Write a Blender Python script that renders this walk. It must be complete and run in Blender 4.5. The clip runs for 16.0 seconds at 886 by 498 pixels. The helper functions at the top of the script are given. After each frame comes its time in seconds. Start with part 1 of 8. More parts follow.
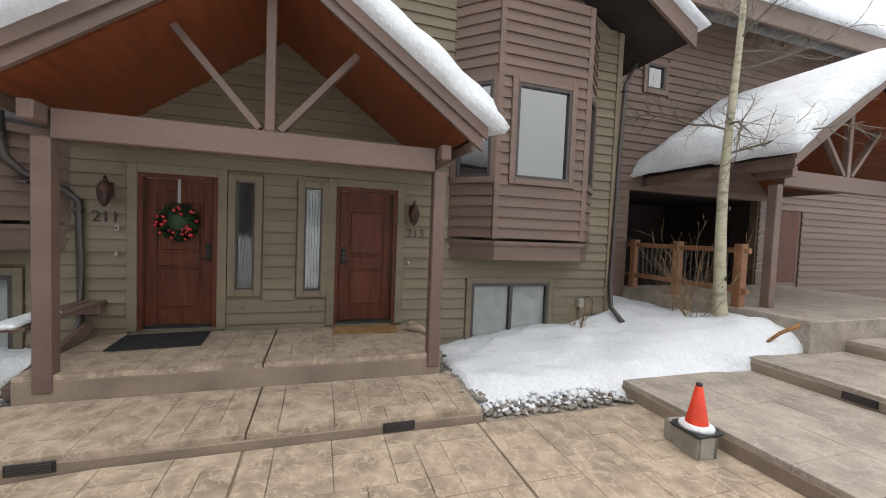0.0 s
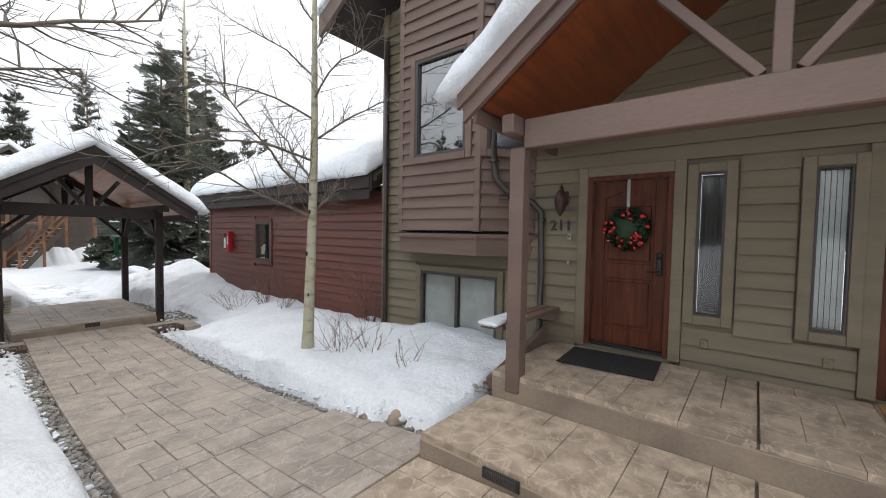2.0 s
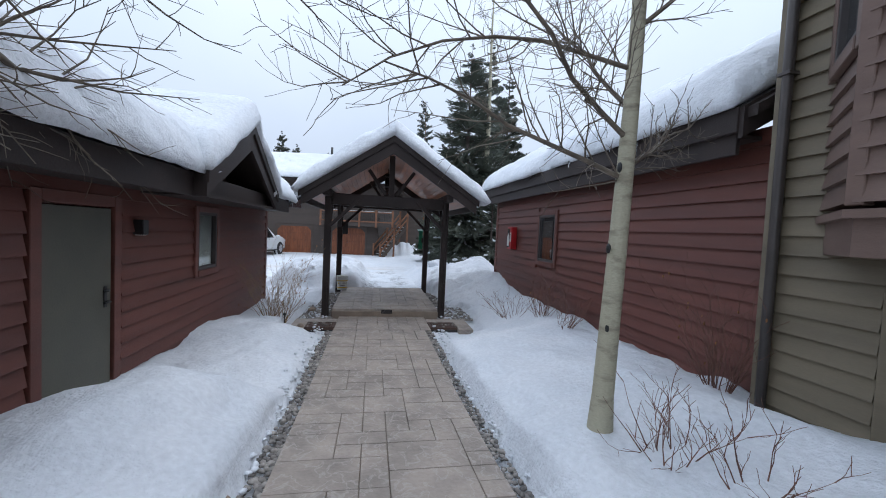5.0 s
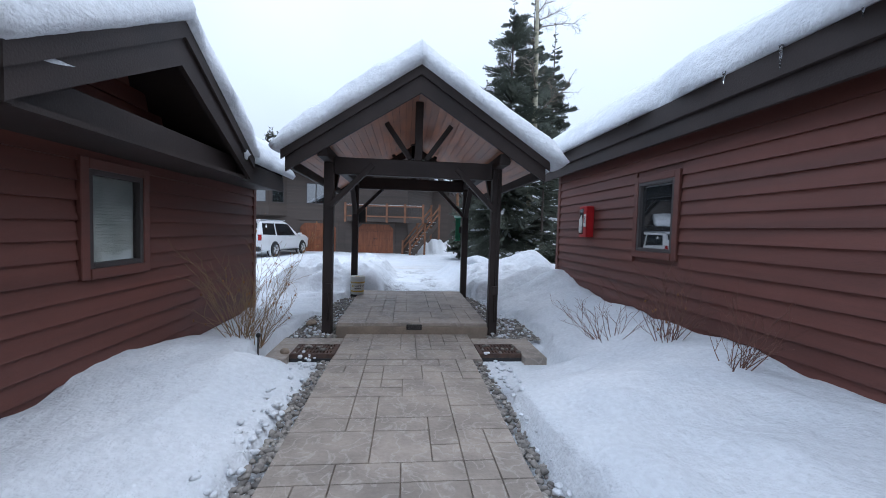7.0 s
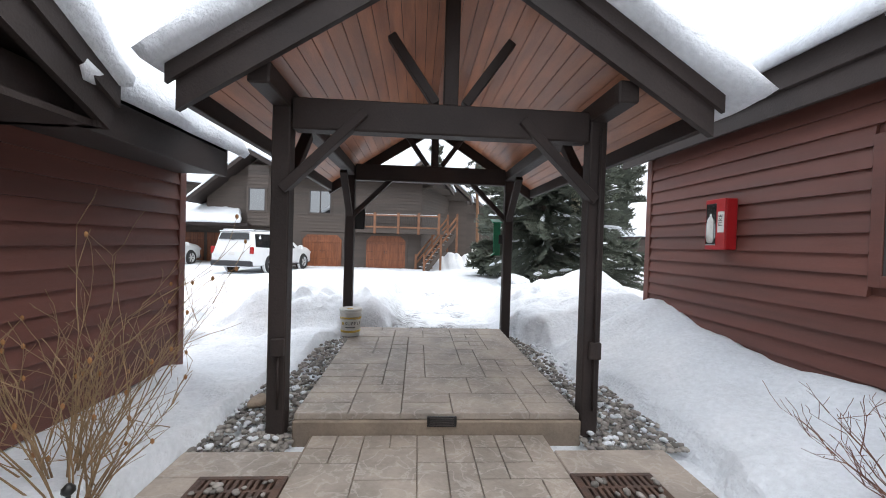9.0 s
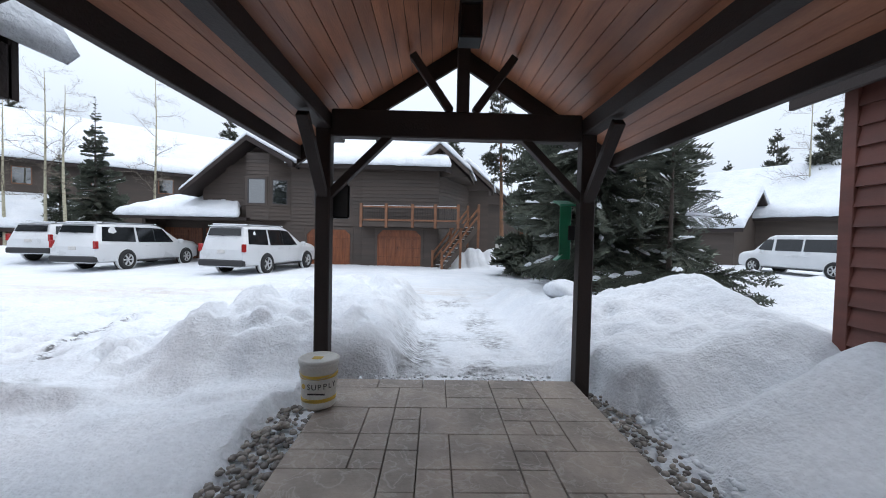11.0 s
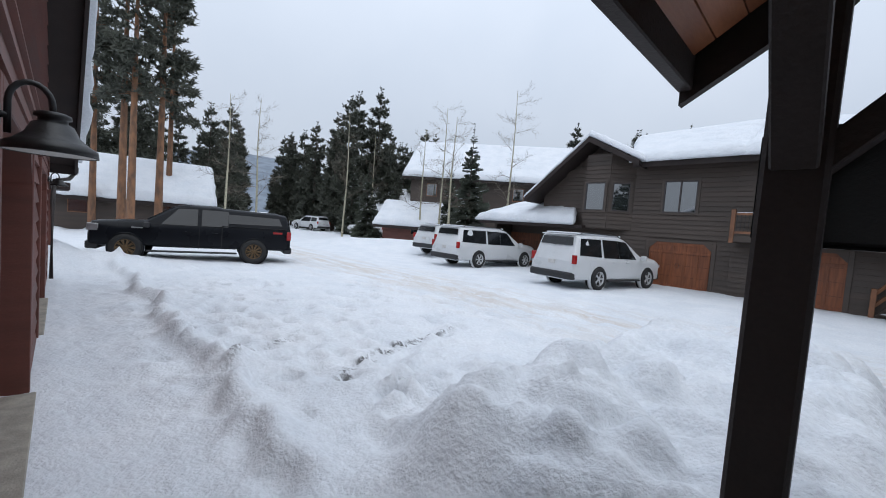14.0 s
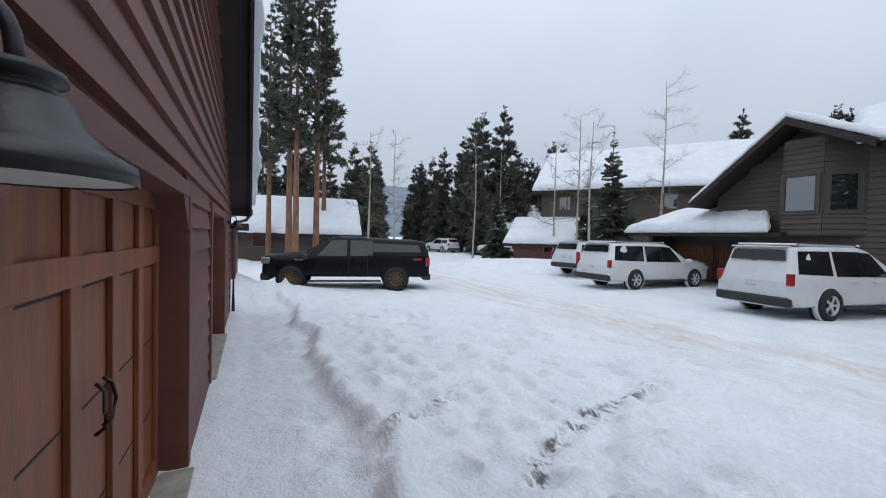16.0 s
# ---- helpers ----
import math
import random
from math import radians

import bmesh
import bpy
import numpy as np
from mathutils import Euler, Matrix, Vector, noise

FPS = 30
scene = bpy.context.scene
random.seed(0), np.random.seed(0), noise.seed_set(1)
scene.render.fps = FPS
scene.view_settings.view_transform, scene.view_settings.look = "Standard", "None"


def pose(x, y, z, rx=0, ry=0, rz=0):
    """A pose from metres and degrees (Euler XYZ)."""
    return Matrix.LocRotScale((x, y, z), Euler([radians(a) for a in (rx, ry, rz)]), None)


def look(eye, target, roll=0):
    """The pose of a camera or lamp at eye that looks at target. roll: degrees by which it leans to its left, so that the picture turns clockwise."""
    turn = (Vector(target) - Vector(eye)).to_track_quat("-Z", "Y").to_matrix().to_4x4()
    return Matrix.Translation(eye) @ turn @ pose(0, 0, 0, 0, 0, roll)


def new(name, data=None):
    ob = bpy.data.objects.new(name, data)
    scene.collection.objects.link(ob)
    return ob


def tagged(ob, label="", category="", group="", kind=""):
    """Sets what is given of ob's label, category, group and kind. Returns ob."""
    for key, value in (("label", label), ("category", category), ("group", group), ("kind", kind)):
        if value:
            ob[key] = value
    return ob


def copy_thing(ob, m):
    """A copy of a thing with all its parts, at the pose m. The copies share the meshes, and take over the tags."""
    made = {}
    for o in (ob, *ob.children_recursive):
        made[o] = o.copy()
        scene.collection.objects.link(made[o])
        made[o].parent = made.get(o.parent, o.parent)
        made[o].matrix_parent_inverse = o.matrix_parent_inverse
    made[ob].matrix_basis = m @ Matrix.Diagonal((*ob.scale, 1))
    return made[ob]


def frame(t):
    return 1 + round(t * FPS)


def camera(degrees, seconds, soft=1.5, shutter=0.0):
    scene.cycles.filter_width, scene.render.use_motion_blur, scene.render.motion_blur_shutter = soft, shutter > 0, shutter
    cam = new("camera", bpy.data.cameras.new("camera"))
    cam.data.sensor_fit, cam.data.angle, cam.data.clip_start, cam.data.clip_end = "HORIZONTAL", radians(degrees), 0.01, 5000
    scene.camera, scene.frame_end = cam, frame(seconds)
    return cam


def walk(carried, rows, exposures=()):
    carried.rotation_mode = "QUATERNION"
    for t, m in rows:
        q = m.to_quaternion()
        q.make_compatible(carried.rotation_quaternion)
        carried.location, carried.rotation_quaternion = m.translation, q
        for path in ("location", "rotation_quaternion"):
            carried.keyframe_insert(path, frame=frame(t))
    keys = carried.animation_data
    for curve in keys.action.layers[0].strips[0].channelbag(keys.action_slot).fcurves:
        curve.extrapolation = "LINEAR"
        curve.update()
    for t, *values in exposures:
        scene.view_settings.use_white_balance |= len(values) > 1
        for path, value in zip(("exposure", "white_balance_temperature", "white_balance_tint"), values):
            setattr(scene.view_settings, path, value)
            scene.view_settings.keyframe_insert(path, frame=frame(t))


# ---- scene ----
cam = camera(97.5, 16.0, soft=1.0)
PATH = [
    (0, (0.412, 0.254, 1.783), (2.315, -0.355, 1.694), 2.3),
    (0.5, (0.624, 0.445, 1.703), (2.617, 0.319, 1.594), 2.1),
    (1, (0.921, 0.597, 1.64), (2.88, 0.985, 1.546), 1.6),
    (1.5, (1.242, 0.686, 1.689), (3.044, 1.549, 1.591), 1.2),
    (2, (1.549, 0.863, 1.68), (3.105, 2.117, 1.598), 1.0),
    (2.5, (1.883, 1.087, 1.65), (3.162, 2.624, 1.595), 1.4),
    (3, (2.187, 1.299, 1.646), (3.194, 3.026, 1.603), 2.2),
    (3.5, (2.427, 1.651, 1.571), (3.206, 3.493, 1.525), 3.0),
    (4, (2.66, 2.126, 1.504), (3.26, 4.033, 1.453), 3.4),
    (4.5, (2.84, 2.677, 1.51), (3.303, 4.621, 1.439), 3.3),
    (4.7, (2.889, 2.914, 1.485), (3.303, 4.869, 1.404), 3.1),
    (6.8, (3.117, 5.697, 1.081), (3.324, 7.683, 0.973), 1.5),
    (7, (3.127, 5.994, 1.084), (3.322, 7.982, 0.987), 1.7),
    (7.5, (3.079, 6.741, 0.982), (3.261, 8.731, 0.919), 1.9),
    (8, (3.106, 7.495, 0.939), (3.268, 9.488, 0.906), 1.9),
    (8.5, (3.071, 8.183, 0.955), (3.218, 10.177, 0.929), 1.8),
    (9, (3.063, 8.867, 1.012), (3.193, 10.863, 0.982), 1.7),
    (9.2, (3.063, 9.147, 1.019), (3.179, 11.144, 0.996), 1.6),
    (11.3, (3.045, 11.865, 1.047), (3.067, 13.864, 0.982), 1.4),
    (11.5, (3.054, 12.182, 1.067), (3.033, 14.182, 1.015), 2.1),
    (12, (3.072, 12.659, 1.143), (2.896, 14.65, 1.089), 3.1),
    (12.5, (2.979, 13.084, 1.152), (2.548, 15.036, 1.086), 4.0),
    (13, (2.803, 13.455, 1.163), (2.021, 15.294, 1.076), 5.1),
    (13.5, (2.469, 13.655, 1.175), (1.33, 15.296, 1.068), 5.3),
    (14, (2.057, 13.819, 1.174), (0.638, 15.224, 1.064), 4.5),
    (14.5, (1.656, 13.909, 1.193), (0.057, 15.106, 1.083), 4.1),
    (15, (1.26, 13.96, 1.156), (-0.443, 15.004, 1.061), 3.5),
    (15.5, (0.941, 14.014, 1.197), (-0.82, 14.959, 1.126), 2.4),
    (16, (0.738, 14.069, 1.262), (-1.054, 14.955, 1.21), 1.4),
]
EXPOSURES = [(0.0, 1.0, 7300, 10), (0.5, 1.12, 7000, 10), (1.5, 1.08, 6950, 10), (2.5, 0.74, 7000, 10), (3.5, 0.50, 6450, 10), (4.5, 0.43, 6050, 10),
             (7.0, 0.58, 5750, 10), (8.0, 0.85, 6100, 10), (9.0, 1.35, 6700, 10), (11.3, 0.55, 6250, 10), (13.0, 0.30, 6250, 10), (14.5, 0.09, 6200, 10), (16.0, 0.03, 6200, 10)]
walk(cam, [(t, look(e, g, r)) for t, e, g, r in PATH], EXPOSURES)

# ---- light ----
world = bpy.data.worlds.new("overcast_sky")
scene.world = world
world.use_nodes = True
wn, wl = world.node_tree.nodes, world.node_tree.links
wn.clear()
w_out = wn.new("ShaderNodeOutputWorld")
w_bg = wn.new("ShaderNodeBackground")
w_sky = wn.new("ShaderNodeTexSky")
w_sky.sky_type = "NISHITA"
w_sky.sun_disc = False
w_sky.sun_elevation = radians(68)
w_sky.sun_rotation = radians(106)
w_grey = wn.new("ShaderNodeMix")
w_grey.data_type = "RGBA"
w_grey.inputs[0].default_value = 0.93
w_co = wn.new("ShaderNodeTexCoord")
w_noise = wn.new("ShaderNodeTexNoise")
w_noise.inputs["Scale"].default_value = 2.2
w_noise.inputs["Detail"].default_value = 5
w_ramp = wn.new("ShaderNodeValToRGB")
w_ramp.color_ramp.elements[0].position = 0.3
w_ramp.color_ramp.elements[0].color = (7.0, 7.7, 8.7, 1)
w_ramp.color_ramp.elements[1].position = 0.7
w_ramp.color_ramp.elements[1].color = (7.9, 8.5, 9.4, 1)
wl.new(w_co.outputs["Generated"], w_noise.inputs["Vector"])
wl.new(w_noise.outputs["Fac"], w_ramp.inputs["Fac"])
wl.new(w_sky.outputs["Color"], w_grey.inputs[6])
wl.new(w_ramp.outputs["Color"], w_grey.inputs[7])
w_sep = wn.new("ShaderNodeSeparateXYZ")
w_dome = wn.new("ShaderNodeMapRange")
w_dome.inputs["From Min"].default_value, w_dome.inputs["From Max"].default_value = 0.0, 1.0
w_dome.inputs["To Min"].default_value, w_dome.inputs["To Max"].default_value = 0.62, 1.45
w_mul = wn.new("ShaderNodeVectorMath")
w_mul.operation = "SCALE"
wl.new(w_co.outputs["Generated"], w_sep.inputs[0])
wl.new(w_sep.outputs["Z"], w_dome.inputs["Value"])
wl.new(w_grey.outputs[2], w_mul.inputs[0])
wl.new(w_dome.outputs[0], w_mul.inputs["Scale"])
wl.new(w_mul.outputs[0], w_bg.inputs["Color"])
w_bg.inputs["Strength"].default_value = 0.095
wl.new(w_bg.outputs["Background"], w_out.inputs["Surface"])
sun = new("sun", bpy.data.lights.new("sun", "SUN"))
sun.data.energy = 0.8
sun.data.angle = radians(75)
sun.data.color = (1.0, 0.96, 0.9)
sun.matrix_world = look((7.0, -2.0, 18), (0, 0, 0))


# ---- materials ----
def mat(name, c1, c2=None, scale=3.0, rough=0.7, bump=0.15, fine=60.0, metal=0.0, rnd=0.0, stretch=(1, 1, 1), spec=0.5,
        ramp=(0.35, 0.65), island=False):
    m = bpy.data.materials.new(name)
    m.use_nodes = True
    n, l = m.node_tree.nodes, m.node_tree.links
    b = n["Principled BSDF"]
    c2 = c2 or tuple(v * 0.78 for v in c1)
    geo = n.new("ShaderNodeNewGeometry")
    mp = n.new("ShaderNodeMapping")
    mp.inputs["Scale"].default_value = stretch
    l.new(geo.outputs["Position"], mp.inputs["Vector"])
    t1 = n.new("ShaderNodeTexNoise")
    t1.inputs["Scale"].default_value = scale
    t1.inputs["Detail"].default_value = 6
    t2 = n.new("ShaderNodeTexNoise")
    t2.inputs["Scale"].default_value = fine
    t2.inputs["Detail"].default_value = 4
    l.new(mp.outputs[0], t1.inputs["Vector"])
    l.new(mp.outputs[0], t2.inputs["Vector"])
    r = n.new("ShaderNodeValToRGB")
    r.color_ramp.elements[0].position, r.color_ramp.elements[1].position = ramp
    r.color_ramp.elements[0].color, r.color_ramp.elements[1].color = (*c2, 1), (*c1, 1)
    l.new(t1.outputs["Fac"], r.inputs["Fac"])
    mul = n.new("ShaderNodeMix")
    mul.data_type, mul.blend_type = "RGBA", "MULTIPLY"
    mul.inputs[0].default_value = 0.3
    l.new(r.outputs["Color"], mul.inputs[6])
    l.new(t2.outputs["Fac"], mul.inputs[7])
    gain = n.new("ShaderNodeHueSaturation")
    gain.inputs["Value"].default_value = 1.15
    l.new(mul.outputs[2], gain.inputs["Color"])
    if rnd:
        oi = n.new("ShaderNodeObjectInfo")
        mr = n.new("ShaderNodeMapRange")
        mr.inputs["To Min"].default_value, mr.inputs["To Max"].default_value = 1.15 - rnd, 1.15 + rnd
        l.new(geo.outputs["Random Per Island"] if island else oi.outputs["Random"], mr.inputs["Value"])
        l.new(mr.outputs[0], gain.inputs["Value"])
    l.new(gain.outputs["Color"], b.inputs["Base Color"])
    rr = n.new("ShaderNodeMapRange")
    rr.inputs["To Min"].default_value, rr.inputs["To Max"].default_value = max(0.02, rough - 0.12), min(1, rough + 0.12)
    l.new(t1.outputs["Fac"], rr.inputs["Value"])
    l.new(rr.outputs[0], b.inputs["Roughness"])
    b.inputs["Metallic"].default_value = metal
    b.inputs["Specular IOR Level"].default_value = spec
    if bump:
        bp = n.new("ShaderNodeBump")
        bp.inputs["Strength"].default_value = bump
        bp.inputs["Distance"].default_value = 0.01
        l.new(t2.outputs["Fac"], bp.inputs["Height"])
        l.new(bp.outputs[0], b.inputs["Normal"])
    return m


def glass(name, tint, rough=0.03):
    m = bpy.data.materials.new(name)
    m.use_nodes = True
    b = m.node_tree.nodes["Principled BSDF"]
    b.inputs["Base Color"].default_value = (*tint, 1)
    b.inputs["Roughness"].default_value = rough
    b.inputs["Transmission Weight"].default_value = 1.0
    b.inputs["IOR"].default_value = 1.5
    return m


def snow_mat(name, dirt=0.0):
    m = mat(name, (0.74, 0.76, 0.79), (0.67, 0.70, 0.74), 1.3, 0.75, 0.5, 22.0, spec=0.3)
    n, l = m.node_tree.nodes, m.node_tree.links
    b = n["Principled BSDF"]
    for x in list(b.inputs["Normal"].links):
        l.remove(x)
    geo = n.new("ShaderNodeNewGeometry")
    hs = []
    for s, d in ((5.0, 5), (40.0, 3), (190.0, 2)):
        t = n.new("ShaderNodeTexNoise")
        t.inputs["Scale"].default_value, t.inputs["Detail"].default_value = s, d
        l.new(geo.outputs["Position"], t.inputs["Vector"])
        hs.append(t)
    prev = None
    for t, dist in zip(hs, (0.09, 0.016, 0.005)):
        bp = n.new("ShaderNodeBump")
        bp.inputs["Strength"].default_value = 0.55
        bp.inputs["Distance"].default_value = dist
        l.new(t.outputs["Fac"], bp.inputs["Height"])
        if prev:
            l.new(prev.outputs[0], bp.inputs["Normal"])
        prev = bp
    l.new(prev.outputs[0], b.inputs["Normal"])
    return m


M = {}
M["snow"] = snow_mat("snow")
M["green"] = mat("olive_siding_paint", (0.205, 0.168, 0.112), (0.160, 0.131, 0.088), 1.5, 0.6, 0.25, 90, rnd=0.08, stretch=(1, 0.25, 4))
M["brown"] = mat("brown_siding_paint", (0.178, 0.117, 0.093), (0.137, 0.089, 0.071), 1.5, 0.6, 0.25, 90, rnd=0.08, stretch=(1, 0.25, 4))
M["red"] = mat("red_brown_siding_paint", (0.158, 0.055, 0.040), (0.108, 0.038, 0.028), 1.6, 0.55, 0.25, 90, rnd=0.10, stretch=(1, 0.25, 4))
M["taupe"] = mat("dark_taupe_siding_paint", (0.085, 0.064, 0.052), (0.065, 0.050, 0.041), 1.2, 0.65, 0.2, 60, rnd=0.08, stretch=(0.3, 0.3, 4))
M["beam"] = mat("taupe_painted_timber", (0.185, 0.120, 0.098), (0.130, 0.085, 0.070), 1.4, 0.55, 0.3, 70, stretch=(1, 0.3, 1))
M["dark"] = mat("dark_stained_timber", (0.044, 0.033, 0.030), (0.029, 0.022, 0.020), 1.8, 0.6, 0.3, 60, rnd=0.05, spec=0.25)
M["soffit"] = mat("orange_stained_soffit_wood", (0.24, 0.060, 0.020), (0.15, 0.035, 0.012), 2.5, 0.45, 0.2, 40, rnd=0.12, stretch=(0.5, 6, 6))
M["tng"] = mat("stained_pine_board", (0.40, 0.160, 0.078), (0.25, 0.090, 0.042), 3.0, 0.42, 0.2, 40, rnd=0.22, stretch=(3, 0.5, 3))
M["door"] = mat("mahogany_stained_wood", (0.125, 0.036, 0.017), (0.068, 0.018, 0.009), 3.0, 0.46, 0.2, 55, rnd=0.05, stretch=(6, 6, 0.5), spec=0.25)
M["gdoor"] = mat("cedar_garage_door_wood", (0.25, 0.082, 0.031), (0.15, 0.046, 0.017), 2.5, 0.5, 0.2, 45, rnd=0.12, stretch=(5, 5, 0.5))
M["log"] = mat("stained_log_rail", (0.27, 0.120, 0.060), (0.17, 0.075, 0.038), 3.0, 0.6, 0.3, 40)
M["black"] = mat("black_painted_metal", (0.018, 0.018, 0.019), (0.012, 0.012, 0.012), 6, 0.42, 0.1, 120, spec=0.5)
M["bronze"] = mat("rusty_bronze_lantern_metal", (0.10, 0.045, 0.036), (0.06, 0.028, 0.024), 9, 0.5, 0.3, 120, metal=0.4)
M["wframe"] = mat("grey_brown_window_frame", (0.062, 0.052, 0.050), None, 3, 0.5, 0.1, 90)
M["conc"] = mat("stamped_warm_concrete", (0.45, 0.355, 0.27), (0.26, 0.20, 0.15), 5.5, 0.6, 0.6, 30, rnd=0.10)


def veined(m, light, scale):
    """Thin pale veins and a hammered relief, as pressed into coloured concrete."""
    n, l = m.node_tree.nodes, m.node_tree.links
    b = n["Principled BSDF"]
    col = b.inputs["Base Color"].links[0].from_socket
    geo = n.new("ShaderNodeNewGeometry")
    v = n.new("ShaderNodeTexNoise")
    v.inputs["Scale"].default_value = scale
    v.inputs["Detail"].default_value = 5
    v.inputs["Distortion"].default_value = 0.6
    l.new(geo.outputs["Position"], v.inputs["Vector"])
    r = n.new("ShaderNodeMapRange")
    r.inputs["From Min"].default_value, r.inputs["From Max"].default_value = 0.03, 0.0
    r.inputs["To Max"].default_value = 0.55
    mid = n.new("ShaderNodeMath")
    mid.operation = "SUBTRACT"
    mid.inputs[1].default_value = 0.5
    ab = n.new("ShaderNodeMath")
    ab.operation = "ABSOLUTE"
    l.new(v.outputs["Fac"], mid.inputs[0])
    l.new(mid.outputs[0], ab.inputs[0])
    l.new(ab.outputs[0], r.inputs["Value"])
    k = n.new("ShaderNodeMix")
    k.data_type = "RGBA"
    l.new(r.outputs[0], k.inputs[0])
    l.new(col, k.inputs[6])
    k.inputs[7].default_value = (*light, 1)
    l.new(k.outputs[2], b.inputs["Base Color"])
    bp = n.new("ShaderNodeBump")
    bp.inputs["Strength"].default_value = 0.5
    bp.inputs["Distance"].default_value = 0.012
    l.new(v.outputs["Fac"], bp.inputs["Height"])
    l.new(b.inputs["Normal"].links[0].from_socket, bp.inputs["Normal"])
    l.new(bp.outputs[0], b.inputs["Normal"])


veined(M["conc"], (0.58, 0.47, 0.36), 5.0)
M["conc2"] = mat("stamped_grey_concrete", (0.38, 0.32, 0.27), (0.24, 0.205, 0.175), 3.0, 0.6, 0.7, 30, rnd=0.07)
veined(M["conc2"], (0.46, 0.41, 0.37), 5.5)
M["concb"] = mat("concrete_joint", (0.30, 0.235, 0.175), (0.20, 0.155, 0.12), 2.0, 0.8, 0.4, 40)
M["asphalt"] = mat("wet_asphalt", (0.05, 0.05, 0.052), (0.03, 0.03, 0.03), 4, 0.55, 0.5, 80)
M["peb"] = mat("river_pebble", (0.30, 0.275, 0.245), (0.15, 0.135, 0.125), 8, 0.65, 0.2, 60, rnd=0.55, island=True)
M["bark"] = mat("pale_aspen_bark", (0.43, 0.40, 0.29), (0.20, 0.175, 0.125), 5, 0.75, 0.5, 40, stretch=(1, 1, 3), ramp=(0.25, 0.5))
M["twig"] = mat("bare_grey_brown_twig", (0.20, 0.165, 0.125), (0.12, 0.10, 0.08), 8, 0.8, 0.2, 60)
M["twigr"] = mat("reddish_shrub_twig", (0.20, 0.095, 0.065), (0.12, 0.06, 0.045), 8, 0.8, 0.2, 60)
M["twigy"] = mat("tan_shrub_twig", (0.30, 0.195, 0.105), (0.20, 0.13, 0.07), 8, 0.8, 0.2, 60)
M["pbark"] = mat("orange_pine_bark", (0.27, 0.135, 0.070), (0.13, 0.075, 0.048), 5, 0.85, 0.7, 30, stretch=(1, 1, 0.35))
M["sbark"] = mat("grey_spruce_bark", (0.12, 0.095, 0.08), (0.07, 0.055, 0.045), 5, 0.85, 0.6, 30)
M["needle"] = mat("spruce_needles", (0.120, 0.132, 0.100), (0.060, 0.072, 0.054), 2.5, 0.7, 0.0, 30, rnd=0.35, island=True)
M["needlep"] = mat("pine_needles", (0.120, 0.126, 0.098), (0.064, 0.070, 0.054), 1.2, 0.7, 0.0, 30, rnd=0.35, island=True)
M["white"] = mat("white_car_paint", (0.66, 0.67, 0.68), (0.58, 0.59, 0.60), 0.8, 0.3, 0.0, 40, spec=0.6)
M["cblack"] = mat("black_car_paint", (0.008, 0.009, 0.012), (0.006, 0.007, 0.009), 0.8, 0.28, 0.0, 40, spec=0.14)
M["cglass"] = mat("dark_car_window", (0.012, 0.014, 0.016), None, 1, 0.08, 0.0, 40, spec=0.55)
M["tyre"] = mat("rubber_tyre", (0.022, 0.022, 0.022), None, 10, 0.85, 0.3, 90)
M["rim"] = mat("silver_alloy_rim", (0.62, 0.62, 0.63), None, 6, 0.4, 0.0, 60, metal=0.25)
M["rimb"] = mat("bronze_alloy_rim", (0.15, 0.095, 0.045), None, 6, 0.4, 0.0, 60, metal=0.4)
M["lens"] = mat("red_tail_lamp", (0.35, 0.012, 0.012), None, 6, 0.2, 0.0, 60, spec=0.7)
M["plastic"] = mat("black_plastic_trim", (0.025, 0.025, 0.027), None, 6, 0.6, 0.1, 60)
M["redm"] = mat("red_enamelled_metal", (0.42, 0.012, 0.016), (0.33, 0.010, 0.012), 5, 0.35, 0.05, 60)
M["whitep"] = mat("white_plastic", (0.70, 0.69, 0.64), (0.60, 0.59, 0.55), 5, 0.5, 0.05, 60)
M["blind"] = mat("pale_blind_slats", (0.62, 0.64, 0.60), None, 4, 0.6, 0.0, 60)
M["yellow"] = mat("yellow_print", (0.62, 0.42, 0.06), None, 5, 0.5, 0.0, 60)
M["orange"] = mat("orange_cone_plastic", (0.80, 0.060, 0.022), (0.66, 0.048, 0.018), 6, 0.5, 0.05, 60)
M["block"] = mat("cinder_block", (0.36, 0.33, 0.28), (0.25, 0.23, 0.20), 8, 0.9, 0.6, 70)
M["rust"] = mat("rusty_cast_iron", (0.105, 0.058, 0.040), (0.055, 0.032, 0.025), 12, 0.7, 0.4, 90)
M["matb"] = mat("black_rubber_mat", (0.022, 0.023, 0.025), (0.014, 0.014, 0.015), 8, 0.9, 0.9, 160)
M["matt"] = mat("tan_coir_mat", (0.38, 0.215, 0.080), (0.26, 0.145, 0.055), 8, 0.95, 0.9, 160)
M["stone"] = mat("rough_tan_stone", (0.36, 0.28, 0.21), (0.22, 0.17, 0.13), 7, 0.85, 0.6, 50)
M["greenm"] = mat("green_painted_feeder", (0.010, 0.23, 0.105), (0.008, 0.17, 0.08), 6, 0.4, 0.05, 60)
M["pipe"] = mat("brown_grey_downspout_metal", (0.085, 0.072, 0.066), None, 4, 0.4, 0.05, 60, metal=0.3)
M["alu"] = mat("brushed_metal", (0.42, 0.42, 0.42), None, 4, 0.35, 0.1, 90, metal=0.8)
M["ice"] = glass("icicle_ice", (0.93, 0.96, 1.0), 0.12)
M["berry"] = mat("red_glass_ornament", (0.45, 0.012, 0.020), None, 8, 0.18, 0.0, 60, spec=0.8)
